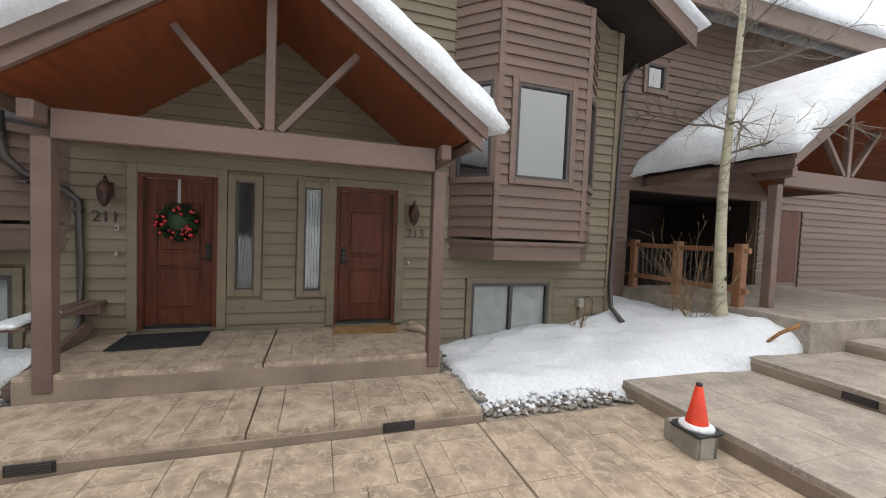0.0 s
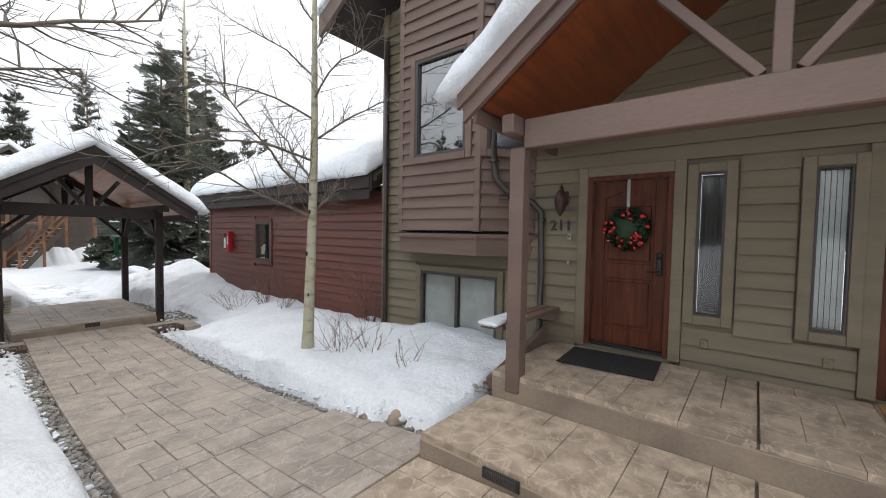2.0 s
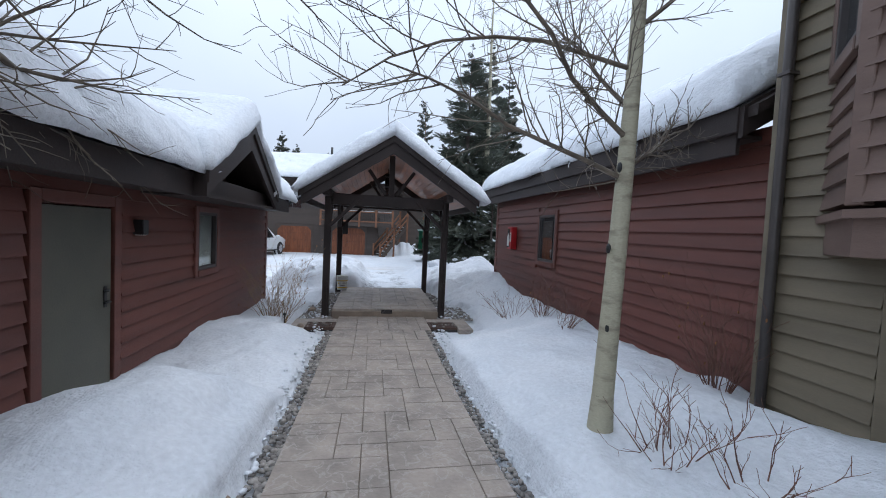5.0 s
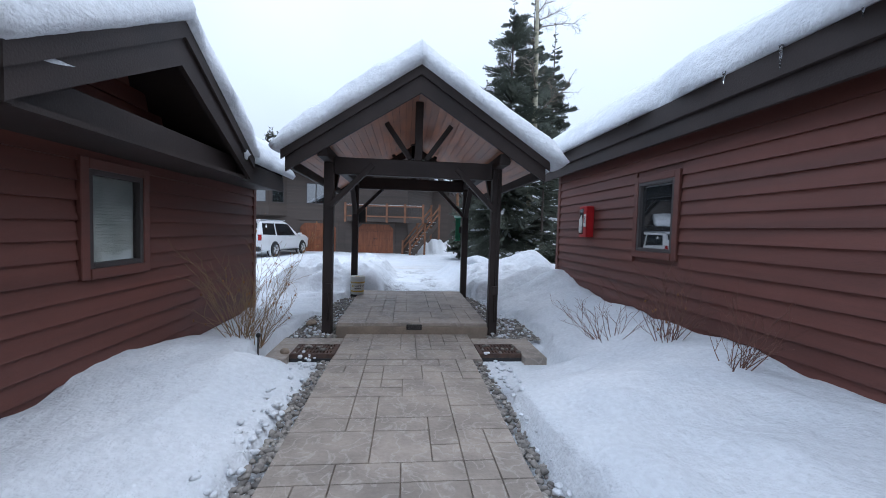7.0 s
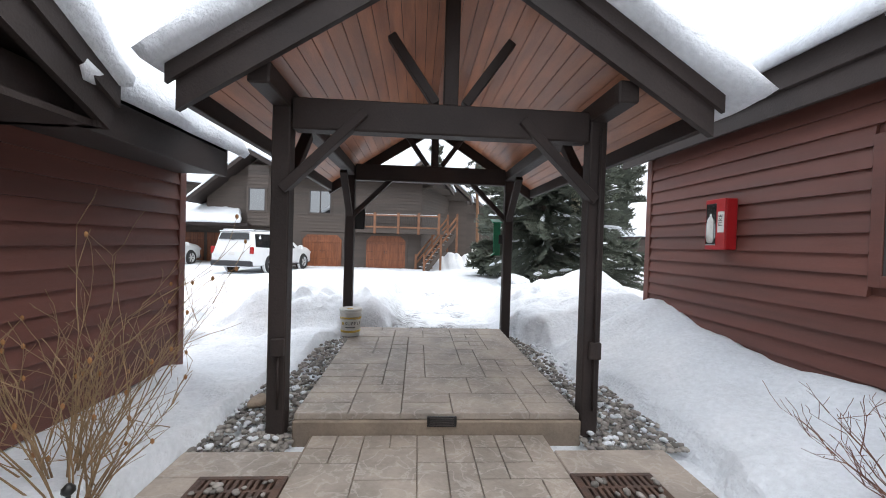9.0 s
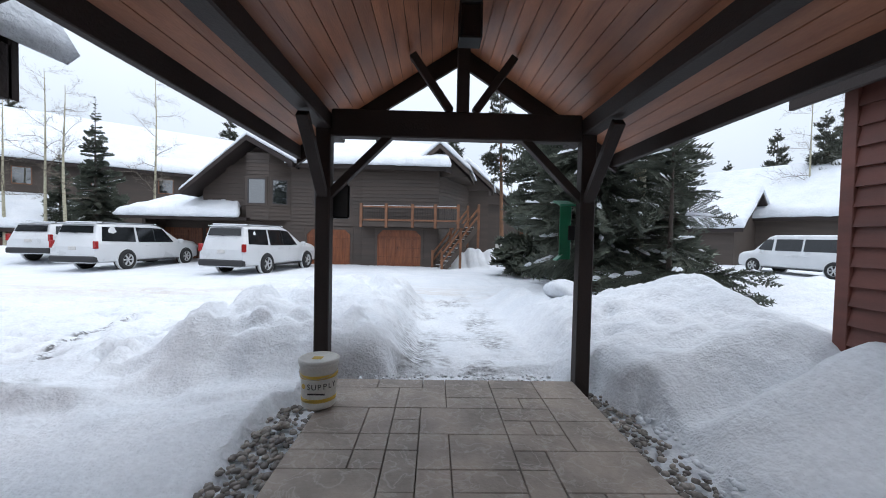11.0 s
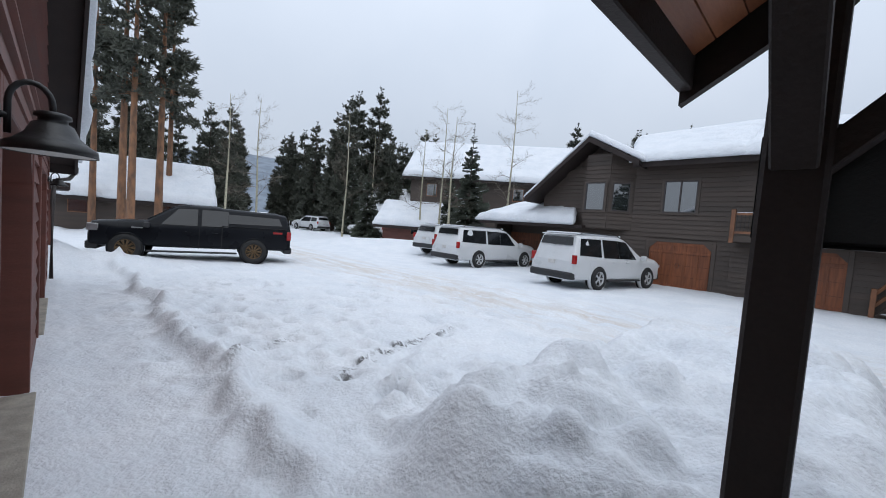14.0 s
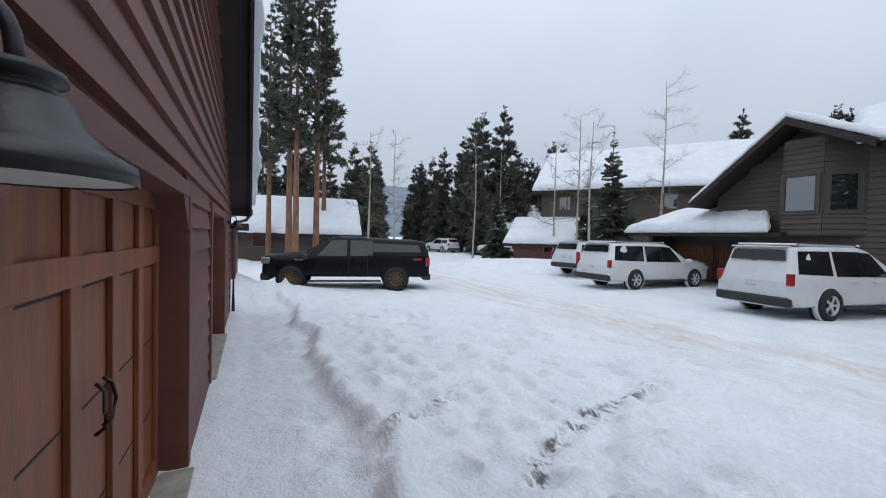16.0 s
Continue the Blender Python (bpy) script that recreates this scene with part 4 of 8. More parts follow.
siding(gar, (12.7, 14.80), 180, 6.0, -0.52, 2.45, 0.172, M["red"])
for y in (14.75, 6.30):
    under("corner_board", boxed(6.655, 6.71, y - 0.06, y + 0.06, -0.6, 2.45, 0.005), M["red"], gar)
window(gar, east(6.685, 11.64, 0.86), 0.80, 1.02, (), M["red"])
groof = thing("garage_roof", "dark-trimmed garage roof", "roof", (8.2, 10.4, 2.55), kind="structure")
rb = bmesh.new()
prism(rb, [(6.38, 6.35, 2.63), (6.38, 15.1, 2.63), (10.1, 15.1, 4.83), (10.1, 6.35, 4.83)], (0, 0, 0.10))
under("roof_slope", rb, M["dark"], groof)
under("fascia", boxed(6.32, 6.38, 6.50, 15.14, 2.50, 2.74, 0.006), M["dark"], groof)
under("fascia", boxed(6.38, 6.43, 6.55, 15.06, 2.30, 2.54, 0.006), M["dark"], groof)
under("soffit", boxed(6.43, 6.71, 6.55, 15.0, 2.46, 2.50), M["dark"], groof)
for y in (6.45, 15.10):
    under("rake_board", prism(bmesh.new(), [(6.34, y, 2.44), (10.1, y, 4.66), (10.1, y, 4.94), (6.34, y, 2.74)], (0, 0.05, 0)), M["dark"], groof)
under("gable_end", prism(bmesh.new(), [(6.72, 14.64, 2.46), (10.1, 14.64, 2.46), (10.1, 14.64, 4.66)], (0, 0.14, 0)), M["red"], groof)
roof_snow("roof_snow", "smooth thick snow on the garage roof", (6.32, 15.15, 2.74), (6.32, 6.55, 2.74), (10.1, 15.15, 4.98), (10.1, 6.55, 4.98), 0.42, 0.14, seed=11, n=(90, 40))

# ---- garage building on the left ----
before = tops()
lgar = thing("garage_wall_north", "red-brown lapped-siding garage building with wooden garage doors", "building", (0.33, 8, 0), kind="structure")
lc = bmesh.new()
# east side: runs from y=-4 to y=13.0, facing +x
EH = [(2.42, 3.32, -0.8, 1.42), (5.24, 5.96, 0.56, 1.46)]
wall_core(lc, (0.33, 3.9), 90, 9.1, -0.9, 1.95, 0.18, EH)
siding(lgar, (0.33, 3.9), 90, 9.1, -0.55, 1.95, 0.172, M["red"], [(2.29, 3.45, -1, 1.54), (5.14, 6.06, 0.45, 1.57)])
# north side: runs from x=0.33 to x=-9.6, facing +y
NH = [(0.50, 3.08, -0.9, 1.46), (5.0, 7.58, -0.9, 1.46)]


def north_top(u):
    x = 0.33 - u
    return 1.9 + (4.85 - 1.9) * (1 - abs(x + 4.6) / 5.4) + 0.05


wall_core(lc, (0.33, 13.0), 180, 9.9, -0.9, 1.95, 0.18, NH)
prism(lc, [(0.33, 12.985, 1.95), (-9.57, 12.985, 1.95), (-4.6, 12.985, 4.8)], (0, -0.17, 0))
box(lc, -9.5, 0.14, 3.9, 4.08, -0.9, 1.95)
box(lc, -9.57, -9.39, 4.08, 12.8, -0.9, 1.95)
prism(lc, [(0.33, 3.9, 1.95), (-9.57, 3.9, 1.95), (-4.6, 3.9, 4.8)], (0, 0.17, 0))
under("wall_core", lc, M["red"], lgar)
siding(lgar, (0.33, 13.0), 180, 9.9, -0.62, 4.9, 0.205, M["red"], [(0.40, 3.18, -1, 1.56), (4.9, 7.68, -1, 1.56)], north_top)
under("corner_board", boxed(0.27, 0.375, 12.93, 13.045, -0.7, 1.95, 0.005), M["red"], lgar)
under("corner_board", boxed(-9.68, -9.56, 12.93, 13.045, -0.8, 1.95, 0.005), M["red"], lgar)
window(lgar, pose(0.345, 9.14, 0.56, 0, 0, 90), 0.72, 0.90, (), M["red"], 1.0, False)
# grey-green service door
sd = thing("service_door", "closed grey-green flush service door", "door", (0.33, 6.77, -0.45), kind="structure")
part("door_leaf", boxed(-0.02, 0.02, -0.43, 0.43, 0, 1.86, 0.005), mat("grey_green_door_paint", (0.105, 0.10, 0.075), None, 2, 0.5, 0.1, 60), sd)
t = bmesh.new()
box(t, -0.03, 0.045, -0.56, -0.45, 0, 1.99, 0.005)
box(t, -0.03, 0.045, 0.45, 0.56, 0, 1.99, 0.005)
box(t, -0.03, 0.045, -0.45, 0.45, 1.88, 1.99, 0.005)
part("trim", t, M["red"], sd)
t = bmesh.new()
lathe(t, [(0.03, 0), (0.03, 0.02)], (0.03, 0.34, 1.02))
tube(t, [(0.02, 0.34, 0.92), (0.07, 0.34, 0.92), (0.07, 0.25, 0.92)], 0.011)
box(t, 0.018, 0.03, 0.315, 0.365, 0.86, 1.08, 0.006)
part("door_handle", t, M["black"], sd)


def garage_door(x_hi, z, w, h, parent_label, y=12.83, rows=4, cols=5, flip=1):
    """Wooden garage door seen from +y, x_hi its edge on the +x side."""
    g = thing("garage_door", parent_label, "garage door", (x_hi - w / 2, y, z), "garage doors", "structure")
    part("door_back", boxed(-w / 2, w / 2, -0.05, 0.0, 0, h), M["gdoor"], g)
    cw = w / cols
    for k in range(cols + 1):
        x = -w / 2 + k * cw
        part("stile", boxed(max(-w / 2, x - 0.055), min(w / 2, x + 0.055), 0.0, 0.028, 0, h, 0.004), M["gdoor"], g)
    for zz in (0.0, 0.76 * h, h - 0.12):
        part("rail", boxed(-w / 2, w / 2, 0.0, 0.033, zz, zz + 0.12, 0.004), M["gdoor"], g)
    for r in range(1, rows):
        zz = h * r / rows
        part("seam", boxed(-w / 2, w / 2, -0.004, 0.004, zz - 0.004, zz + 0.004), M["dark"], g)
    for s in (0, 1):
        t = bmesh.new()
        x = 0.0 + (0.05 if s else -0.05)
        tube(t, [(x, 0.03, h * 0.54), (x + 0.012, 0.065, h * 0.525), (x + (0.03 if s else -0.03), 0.07, h * 0.485), (x + 0.012, 0.065, h * 0.445), (x, 0.03, h * 0.43)], 0.009)
        part("pull_handle", t, M["black"], g, "black wrought-iron pull")
    return g


for xh in (-0.20, -4.70):
    garage_door(xh, -0.62, 2.52, 2.08, "closed cedar garage door with iron pulls")
    jb = bmesh.new()
    for x0, x1 in ((xh, xh + 0.11), (xh - 2.63, xh - 2.52)):
        box(jb, x0, x1, 12.78, 13.055, -0.68, 1.55, 0.006)
    box(jb, xh - 2.52, xh, 12.78, 13.055, 1.45, 1.56, 0.006)
    for s, x in ((1, xh - 2.52), (-1, xh)):
        prism(jb, [(x, 12.80, 1.45), (x + s * 0.26, 12.80, 1.45), (x, 12.80, 1.19)], (0, 0.245, 0))
    under("door_casing", jb, M["red"], lgar)
    under("sill", boxed(xh - 2.5, xh - 0.02, 12.72, 13.10, -0.72, -0.62, 0.01), M["block"], lgar)
lroof = thing("garage_roof", "dark-trimmed gable roof of the garage building", "roof", (-4.6, 5, 3), kind="structure")
for xa, za, y0, y1 in ((0.86, 1.80, 3.7, 7.9), (-1.6, 3.22, 7.9, 11.1), (0.86, 1.80, 11.1, 12.9), (-10.06, 1.80, 3.7, 13.45)):
    under("roof_slope", prism(bmesh.new(), [(xa, y0, za), (-4.6, y0, 4.95), (-4.6, y0, 5.05), (xa, y0, za + 0.10)], (0, y1 - y0, 0)), M["dark"], lroof)
for s, xe in ((1, 0.86), (-1, -10.06)):
    under("fascia", boxed(xe - 0.03, xe + 0.03, 3.7, 12.9 if s > 0 else 13.45, 1.62, 1.90, 0.006), M["dark"], lroof)
    ry = 12.88 if s > 0 else 13.43
    under("rake_board", prism(bmesh.new(), [(xe + 0.03 * s, ry, 1.62), (-4.6, ry, 4.77), (-4.6, ry, 5.10), (xe + 0.03 * s, ry, 1.94)], (0, 0.05, 0)), M["dark"], lroof)
under("soffit", boxed(0.36, 0.84, 3.8, 12.88, 1.64, 1.67), M["dark"], lroof)
roof_snow("roof_snow", "thick drooping snow on the garage roof", (0.90, 3.7, 1.92), (0.90, 8.15, 1.92), (-4.6, 3.7, 5.12), (-4.6, 8.15, 5.12), 0.50, 0.15, seed=21, n=(70, 40))
roof_snow("roof_snow", "thick snow on the upper garage roof", (-1.2, 7.6, 3.14), (-1.2, 11.4, 3.14), (-4.6, 7.6, 5.12), (-4.6, 11.4, 5.12), 0.45, 0.0, seed=23, n=(50, 30))
roof_snow("roof_snow", "thick drooping snow on the garage roof", (0.90, 10.9, 1.92), (0.90, 12.95, 1.92), (-4.6, 10.9, 5.12), (-4.6, 12.95, 5.12), 0.45, 0.15, seed=24, n=(40, 40))
roof_snow("roof_snow", "thick snow on the garage roof", (-10.1, 13.50, 1.92), (-10.1, 3.7, 1.92), (-4.6, 13.50, 5.12), (-4.6, 3.7, 5.12), 0.45, 0.15, seed=22, n=(80, 30))
# cross gable over the side window
cg = thing("cross_gable", "small dark-trimmed gable over the garage side", "gable", (0.6, 9.35, 1.6), kind="structure")
for s in (1, -1):
    ye = 9.35 + s * 1.60
    under("roof_slope", prism(bmesh.new(), [(1.0, ye, 1.80), (1.0, 9.35, 2.72), (1.0, 9.35, 2.82), (1.0, ye, 1.90)], (-3.0, 0, 0)), M["dark"], cg)
    under("fascia", prism(bmesh.new(), [(1.0, ye + s * 0.05, 1.62), (1.0, 9.35, 2.48), (1.0, 9.35, 2.84), (1.0, ye + s * 0.05, 1.92)], (0.05, 0, 0)), M["dark"], cg)
    under("fascia", prism(bmesh.new(), [(1.05, ye + s * 0.09, 1.78), (1.05, 9.35, 2.74), (1.05, 9.35, 2.89), (1.05, ye + s * 0.09, 1.93)], (0.035, 0, 0)), M["dark"], cg)
    under("eave_board", boxed(0.3, 1.03, ye - 0.03, ye + 0.03, 1.62, 1.82), M["dark"], cg)
    e0, r0 = Vector((1.09, 9.35 + s * 1.68, 1.92)), Vector((1.09, 9.35, 2.89))
    bk = Vector((-3.2, 0, 0))
    q = [e0, e0 + bk, r0, r0 + bk] if s < 0 else [e0 + bk, e0, r0 + bk, r0]
    roof_snow("roof_snow", "rounded thick snow on the small gable", *q, 0.42, 0.10, seed=31 + s)
under("gable_wall", prism(bmesh.new(), [(0.30, 7.80, 1.7), (0.30, 10.90, 1.7), (0.30, 9.35, 2.66)], (-0.06, 0, 0)), M["red"], cg)
siding(cg, (0.33, 7.80), 90, 3.1, 1.68, 2.6, 0.172, M["red"], (), lambda u: 1.75 + 0.9 * (1 - abs(u - 1.55) / 1.55))
under("gable_soffit", boxed(0.3, 1.0, 7.70, 11.0, 1.62, 1.66), M["dark"], cg)
shift(before, (-0.05, 0.60, 0.08))

# ---- open pavilion over the way ----
PY0, PY1, PX0, PX1, PZ = 12.03, 15.35, 1.955, 4.55, -0.385
pslab = solid("pavilion_slab", boxed(2.10, 4.47, PY0 - 0.02, PY1 - 0.10, -0.8, PZ - 0.055, 0.012), M["concb"], "raised stamped concrete slab under the pavilion", "slab", kind="structure")
step_vent(3.30, PY0 - 0.02, PZ - 0.10, 0.24, 0.085, False)
pav = thing("pavilion", "open dark-stained timber pavilion with a pine-boarded ceiling", "pavilion", (3.30, 13.7, PZ))
PC, PAZ = 3.30, 3.20
for y in (PY0 + 0.08, PY1 - 0.08):
    for x in (PX0, PX1):
        under("post", boxed(x - 0.072, x + 0.072, y - 0.072, y + 0.072, -0.6, 2.12, 0.012), M["dark"], pav)
        s = 1 if x < PC else -1
        yb = y - 0.065 if y < 13.6 else y
        under("knee_brace", barred((x + s * 0.02, yb, 1.40), (x + s * 0.66, yb, 2.04), 0.075, 0.10, 0.006, (0, 1, 0)), M["dark"], pav)
        e = 1 if y < 13.6 else -1
        under("knee_brace", barred((x, y + e * 0.06, 1.42), (x, y + e * 0.66, 2.02), 0.075, 0.10, 0.006, (1, 0, 0)), M["dark"], pav)
        under("bolt", lathe(bmesh.new(), [(0.016, 0), (0.016, 0.02)], (0, 0, 0), 8), M["black"], pav).matrix_basis = Matrix.Translation(-pav.location) @ pose(x + s * 0.54, y - 0.10, 1.92, 90, 0, 0)
    under("tie_beam", boxed(PX0 + 0.08, PX1 - 0.08, y - 0.075, y + 0.075, 1.89 if y < 13.6 else 1.99, 2.14 if y < 13.6 else 2.25, 0.012), M["dark"], pav)
    zb = 2.14 if y < 13.6 else 2.25
    under("king_post", boxed(PC - 0.06, PC + 0.06, y - 0.06, y + 0.06, zb, 3.04, 0.008), M["dark"], pav)
    for s in (1, -1):
        under("diagonal_strut", barred((PC + s * 0.12, y, zb + 0.02), (PC + s * 0.50, y, zb + 0.56), 0.075, 0.09, 0.006, (0, 1, 0)), M["dark"], pav)
for x in (PX0, PX1):
    under("plate_beam", boxed(x - 0.075, x + 0.075, PY0 - 0.45, PY1 + 0.45, 2.06, 2.22, 0.012), M["dark"], pav)
SL = (PAZ - 2.02) / 1.80
for s in (1, -1):
    xe = PC + s * 1.80
    under("roof_deck", prism(bmesh.new(), [(xe, PY0 - 0.5, 2.04), (PC, PY0 - 0.5, PAZ + 0.02), (PC, PY0 - 0.5, PAZ + 0.10), (xe, PY0 - 0.5, 2.12)], (0, PY1 - PY0 + 1.0, 0)), M["dark"], pav)
    n = 17
    for k in range(n):
        u0, u1 = k / n + 0.002, (k + 1) / n - 0.001
        xa, xb = xe + (PC - xe) * u0, xe + (PC - xe) * u1
        za, zb = 2.02 + (PAZ - 2.02) * u0, 2.02 + (PAZ - 2.02) * u1
        under("ceiling_board", prism(bmesh.new(), [(xa, PY0 - 0.46, za), (xb, PY0 - 0.46, zb), (xb, PY0 - 0.46, zb - 0.018), (xa, PY0 - 0.46, za - 0.018)], (0, PY1 - PY0 + 0.92, 0)), M["tng"], pav)
    for y, o in ((PY0 - 0.54, -1), (PY1 + 0.49, 1)):
        under("fascia", prism(bmesh.new(), [(xe + s * 0.02, y, 1.82), (PC, y, PAZ - 0.22), (PC, y, PAZ + 0.12), (xe + s * 0.02, y, 2.09)], (0, 0.05, 0)), M["dark"], pav)
        y2 = y - 0.035 if o < 0 else y + 0.05
        under("fascia", prism(bmesh.new(), [(xe + s * 0.07, y2, 1.98), (PC, y2, PAZ + 0.02), (PC, y2, PAZ + 0.155), (xe + s * 0.07, y2, 2.10)], (0, 0.035, 0)), M["dark"], pav)
    under("eave_board", boxed(xe - 0.03, xe + 0.03, PY0 - 0.5, PY1 + 0.5, 1.88, 2.09, 0.006), M["dark"], pav)
    e0, r0 = Vector((xe + s * 0.05, PY1 + 0.52, 2.12)), Vector((PC, PY1 + 0.52, PAZ + 0.15))
    bk = Vector((0, PY0 - PY1 - 1.10, 0))
    q = [e0, e0 + bk, r0, r0 + bk] if s < 0 else [e0 + bk, e0, r0 + bk, r0]
    roof_snow("roof_snow", "lumpy thick snow on the pavilion roof", *q, 0.42, 0.18, seed=41 + s, n=(70, 30))


# ---- vehicles ----
def wheel(parent, x, y, r, w, rim, spokes):
    wh = new("wheel")
    wh.parent = parent
    wh.location = (x, y, r)
    s = 1 if y > 0 else -1
    turn = Matrix.Rotation(radians(-90 * s), 4, "X")
    t = lathe(bmesh.new(), [(r * 0.64, -w / 2), (r * 0.93, -w / 2), (r, -w * 0.36), (r, w * 0.36), (r * 0.93, w / 2), (r * 0.64, w / 2), (r * 0.64, -w / 2)], seg=28, caps=False)
    part("tyre", t, M["tyre"], wh).data.transform(turn)
    d = bmesh.new()
    lathe(d, [(r * 0.65, -w * 0.3), (r * 0.65, w * 0.46), (r * 0.60, w * 0.46), (r * 0.58, -w * 0.3)], seg=28, caps=False)
    for k in range(spokes):
        a = 2 * math.pi * k / spokes
        for o in (-0.10, 0.10):
            bar(d, (0.05 * math.cos(a), 0.05 * math.sin(a), w * 0.36), (r * 0.60 * math.cos(a + o), r * 0.60 * math.sin(a + o), w * 0.40), 0.03, 0.035, 0)
    lathe(d, [(0.07, w * 0.26), (0.07, w * 0.40), (0.03, w * 0.43)], seg=14)
    part("rim", d, rim, wh).data.transform(turn)


def vehicle(name, label, m, st, W, wheels, r, glass_side, paint, rim, spokes, lights, rear_glass, front_glass=None, group="parked cars", extra=None, snowy=0.0, ground_clear=0.32):
    """st: stations (x, roof or hood height, half width at the top, belt height); x runs forward."""
    v = thing(name, label, "car", group=group)
    v.matrix_basis = m
    rings = []
    for x, zr, wr, zb, wb in st:
        rings.append([(x, s * p, q) for s, p, q in (
            (1, wb * 0.80, ground_clear), (1, wb * 0.985, ground_clear + 0.06), (1, wb, 0.62), (1, wb * 0.995, zb - 0.10), (1, wb * 0.965, zb), (1, wr, zr - 0.07), (1, wr - 0.10, zr - 0.008), (1, 0.0, zr + 0.012),
            (-1, wr - 0.10, zr - 0.008), (-1, wr, zr - 0.07), (-1, wb * 0.965, zb), (-1, wb * 0.995, zb - 0.10), (-1, wb, 0.62), (-1, wb * 0.985, ground_clear + 0.06), (-1, wb * 0.80, ground_clear))])
    bm = bmesh.new()
    vs = [[bm.verts.new(p) for p in ring] for ring in rings]
    n = len(vs[0])
    for a, b in zip(vs, vs[1:]):
        for k in range(n):
            f = bm.faces.new((a[k], a[(k + 1) % n], b[(k + 1) % n], b[k]))
            f.smooth = True
    bm.faces.new(vs[0])
    bm.faces.new(vs[-1][::-1])
    body = part("body", bm, paint, v)
    body.modifiers.new("edge", "BEVEL").width = 0.03
    body.modifiers["edge"].segments = 2
    body.modifiers["edge"].limit_method = "ANGLE"
    body.modifiers["edge"].angle_limit = radians(35)

    def side_y(x, z):
        for (x0, zr0, wr0, zb0, wb0), (x1, zr1, wr1, zb1, wb1) in zip(st, st[1:]):
            if min(x0, x1) - 1e-6 <= x <= max(x0, x1) + 1e-6:
                u = (x - x0) / (x1 - x0) if x1 != x0 else 0
                zr, wr, zb, wb = zr0 + (zr1 - zr0) * u, wr0 + (wr1 - wr0) * u, zb0 + (zb1 - zb0) * u, wb0 + (wb1 - wb0) * u
                if z <= zb:
                    return wb * 0.98
                t = (z - zb) / max(1e-3, zr - 0.07 - zb)
                return wb * 0.965 + (wr - wb * 0.965) * min(1, t)
        return W
    for poly in glass_side:
        for s in (1, -1):
            g = bmesh.new()
            pts = [(x, s * (side_y(x, z) + 0.006), z) for x, z in poly]
            prism(g, pts, (0, s * 0.006, 0))
            part("side_window", g, M["cglass"], v)
    for pts in (rear_glass, front_glass):
        if pts:
            part("rear_window" if pts is rear_glass else "windscreen", prism(bmesh.new(), pts, (-0.012, 0, 0.004) if pts is rear_glass else (0.012, 0, 0.008)), M["cglass"], v)
    for x in wheels:
        for y in (W - 0.12, -W + 0.12):
            s = 1 if y > 0 else -1
            a = lathe(bmesh.new(), [(r * 1.17, -0.10), (r * 1.17, 0.012), (r * 1.08, 0.016), (r * 1.08, -0.10)], seg=28)
            part("wheel_arch", a, paint, v).matrix_basis = pose(x, s * W, r, -90 * s, 0, 0)
            part("wheel_well", lathe(bmesh.new(), [(r * 1.10, -0.2), (r * 1.10, 0.006)], seg=24), M["tyre"], v).matrix_basis = pose(x, s * W, r, -90 * s, 0, 0)
            wheel(v, x, s * (W - 0.062), r, 0.27, rim, spokes)
    for nm, mt, b in lights:
        part(nm, boxed(*b, bevel=0.012), mt, v)
    xr, xf = min(s[0] for s in st), max(s[0] for s in st)
    part("rear_bumper", boxed(xr - 0.07, xr + 0.22, -W * 0.96, W * 0.96, 0.36, 0.60, 0.04), M["plastic"], v)
    part("front_bumper", boxed(xf - 0.25, xf + 0.06, -W * 0.93, W * 0.93, 0.34, 0.60, 0.04), M["plastic"], v)
    for s in (1, -1):
        part("door_mirror", boxed(wheels[0] - 0.62, wheels[0] - 0.45, s * (W + 0.02), s * (W + 0.22), 1.10, 1.28, 0.03), paint if paint is not M["cblack"] else M["plastic"], v)
        part("running_board", boxed(wheels[1] + r + 0.12, wheels[0] - r - 0.12, s * (W - 0.06), s * (W + 0.06), 0.30, 0.36, 0.012), M["plastic"], v)
        for x in (0.15, 0.95):
            part("door_handle", boxed(x - 0.10 - (0.6 if len(glass_side) > 2 else 0), x + 0.10 - (0.6 if len(glass_side) > 2 else 0), s * (W * 0.97), s * (W + 0.035), 0.98, 1.02, 0.008), paint, v)
    if extra:
        extra(v)
    return v


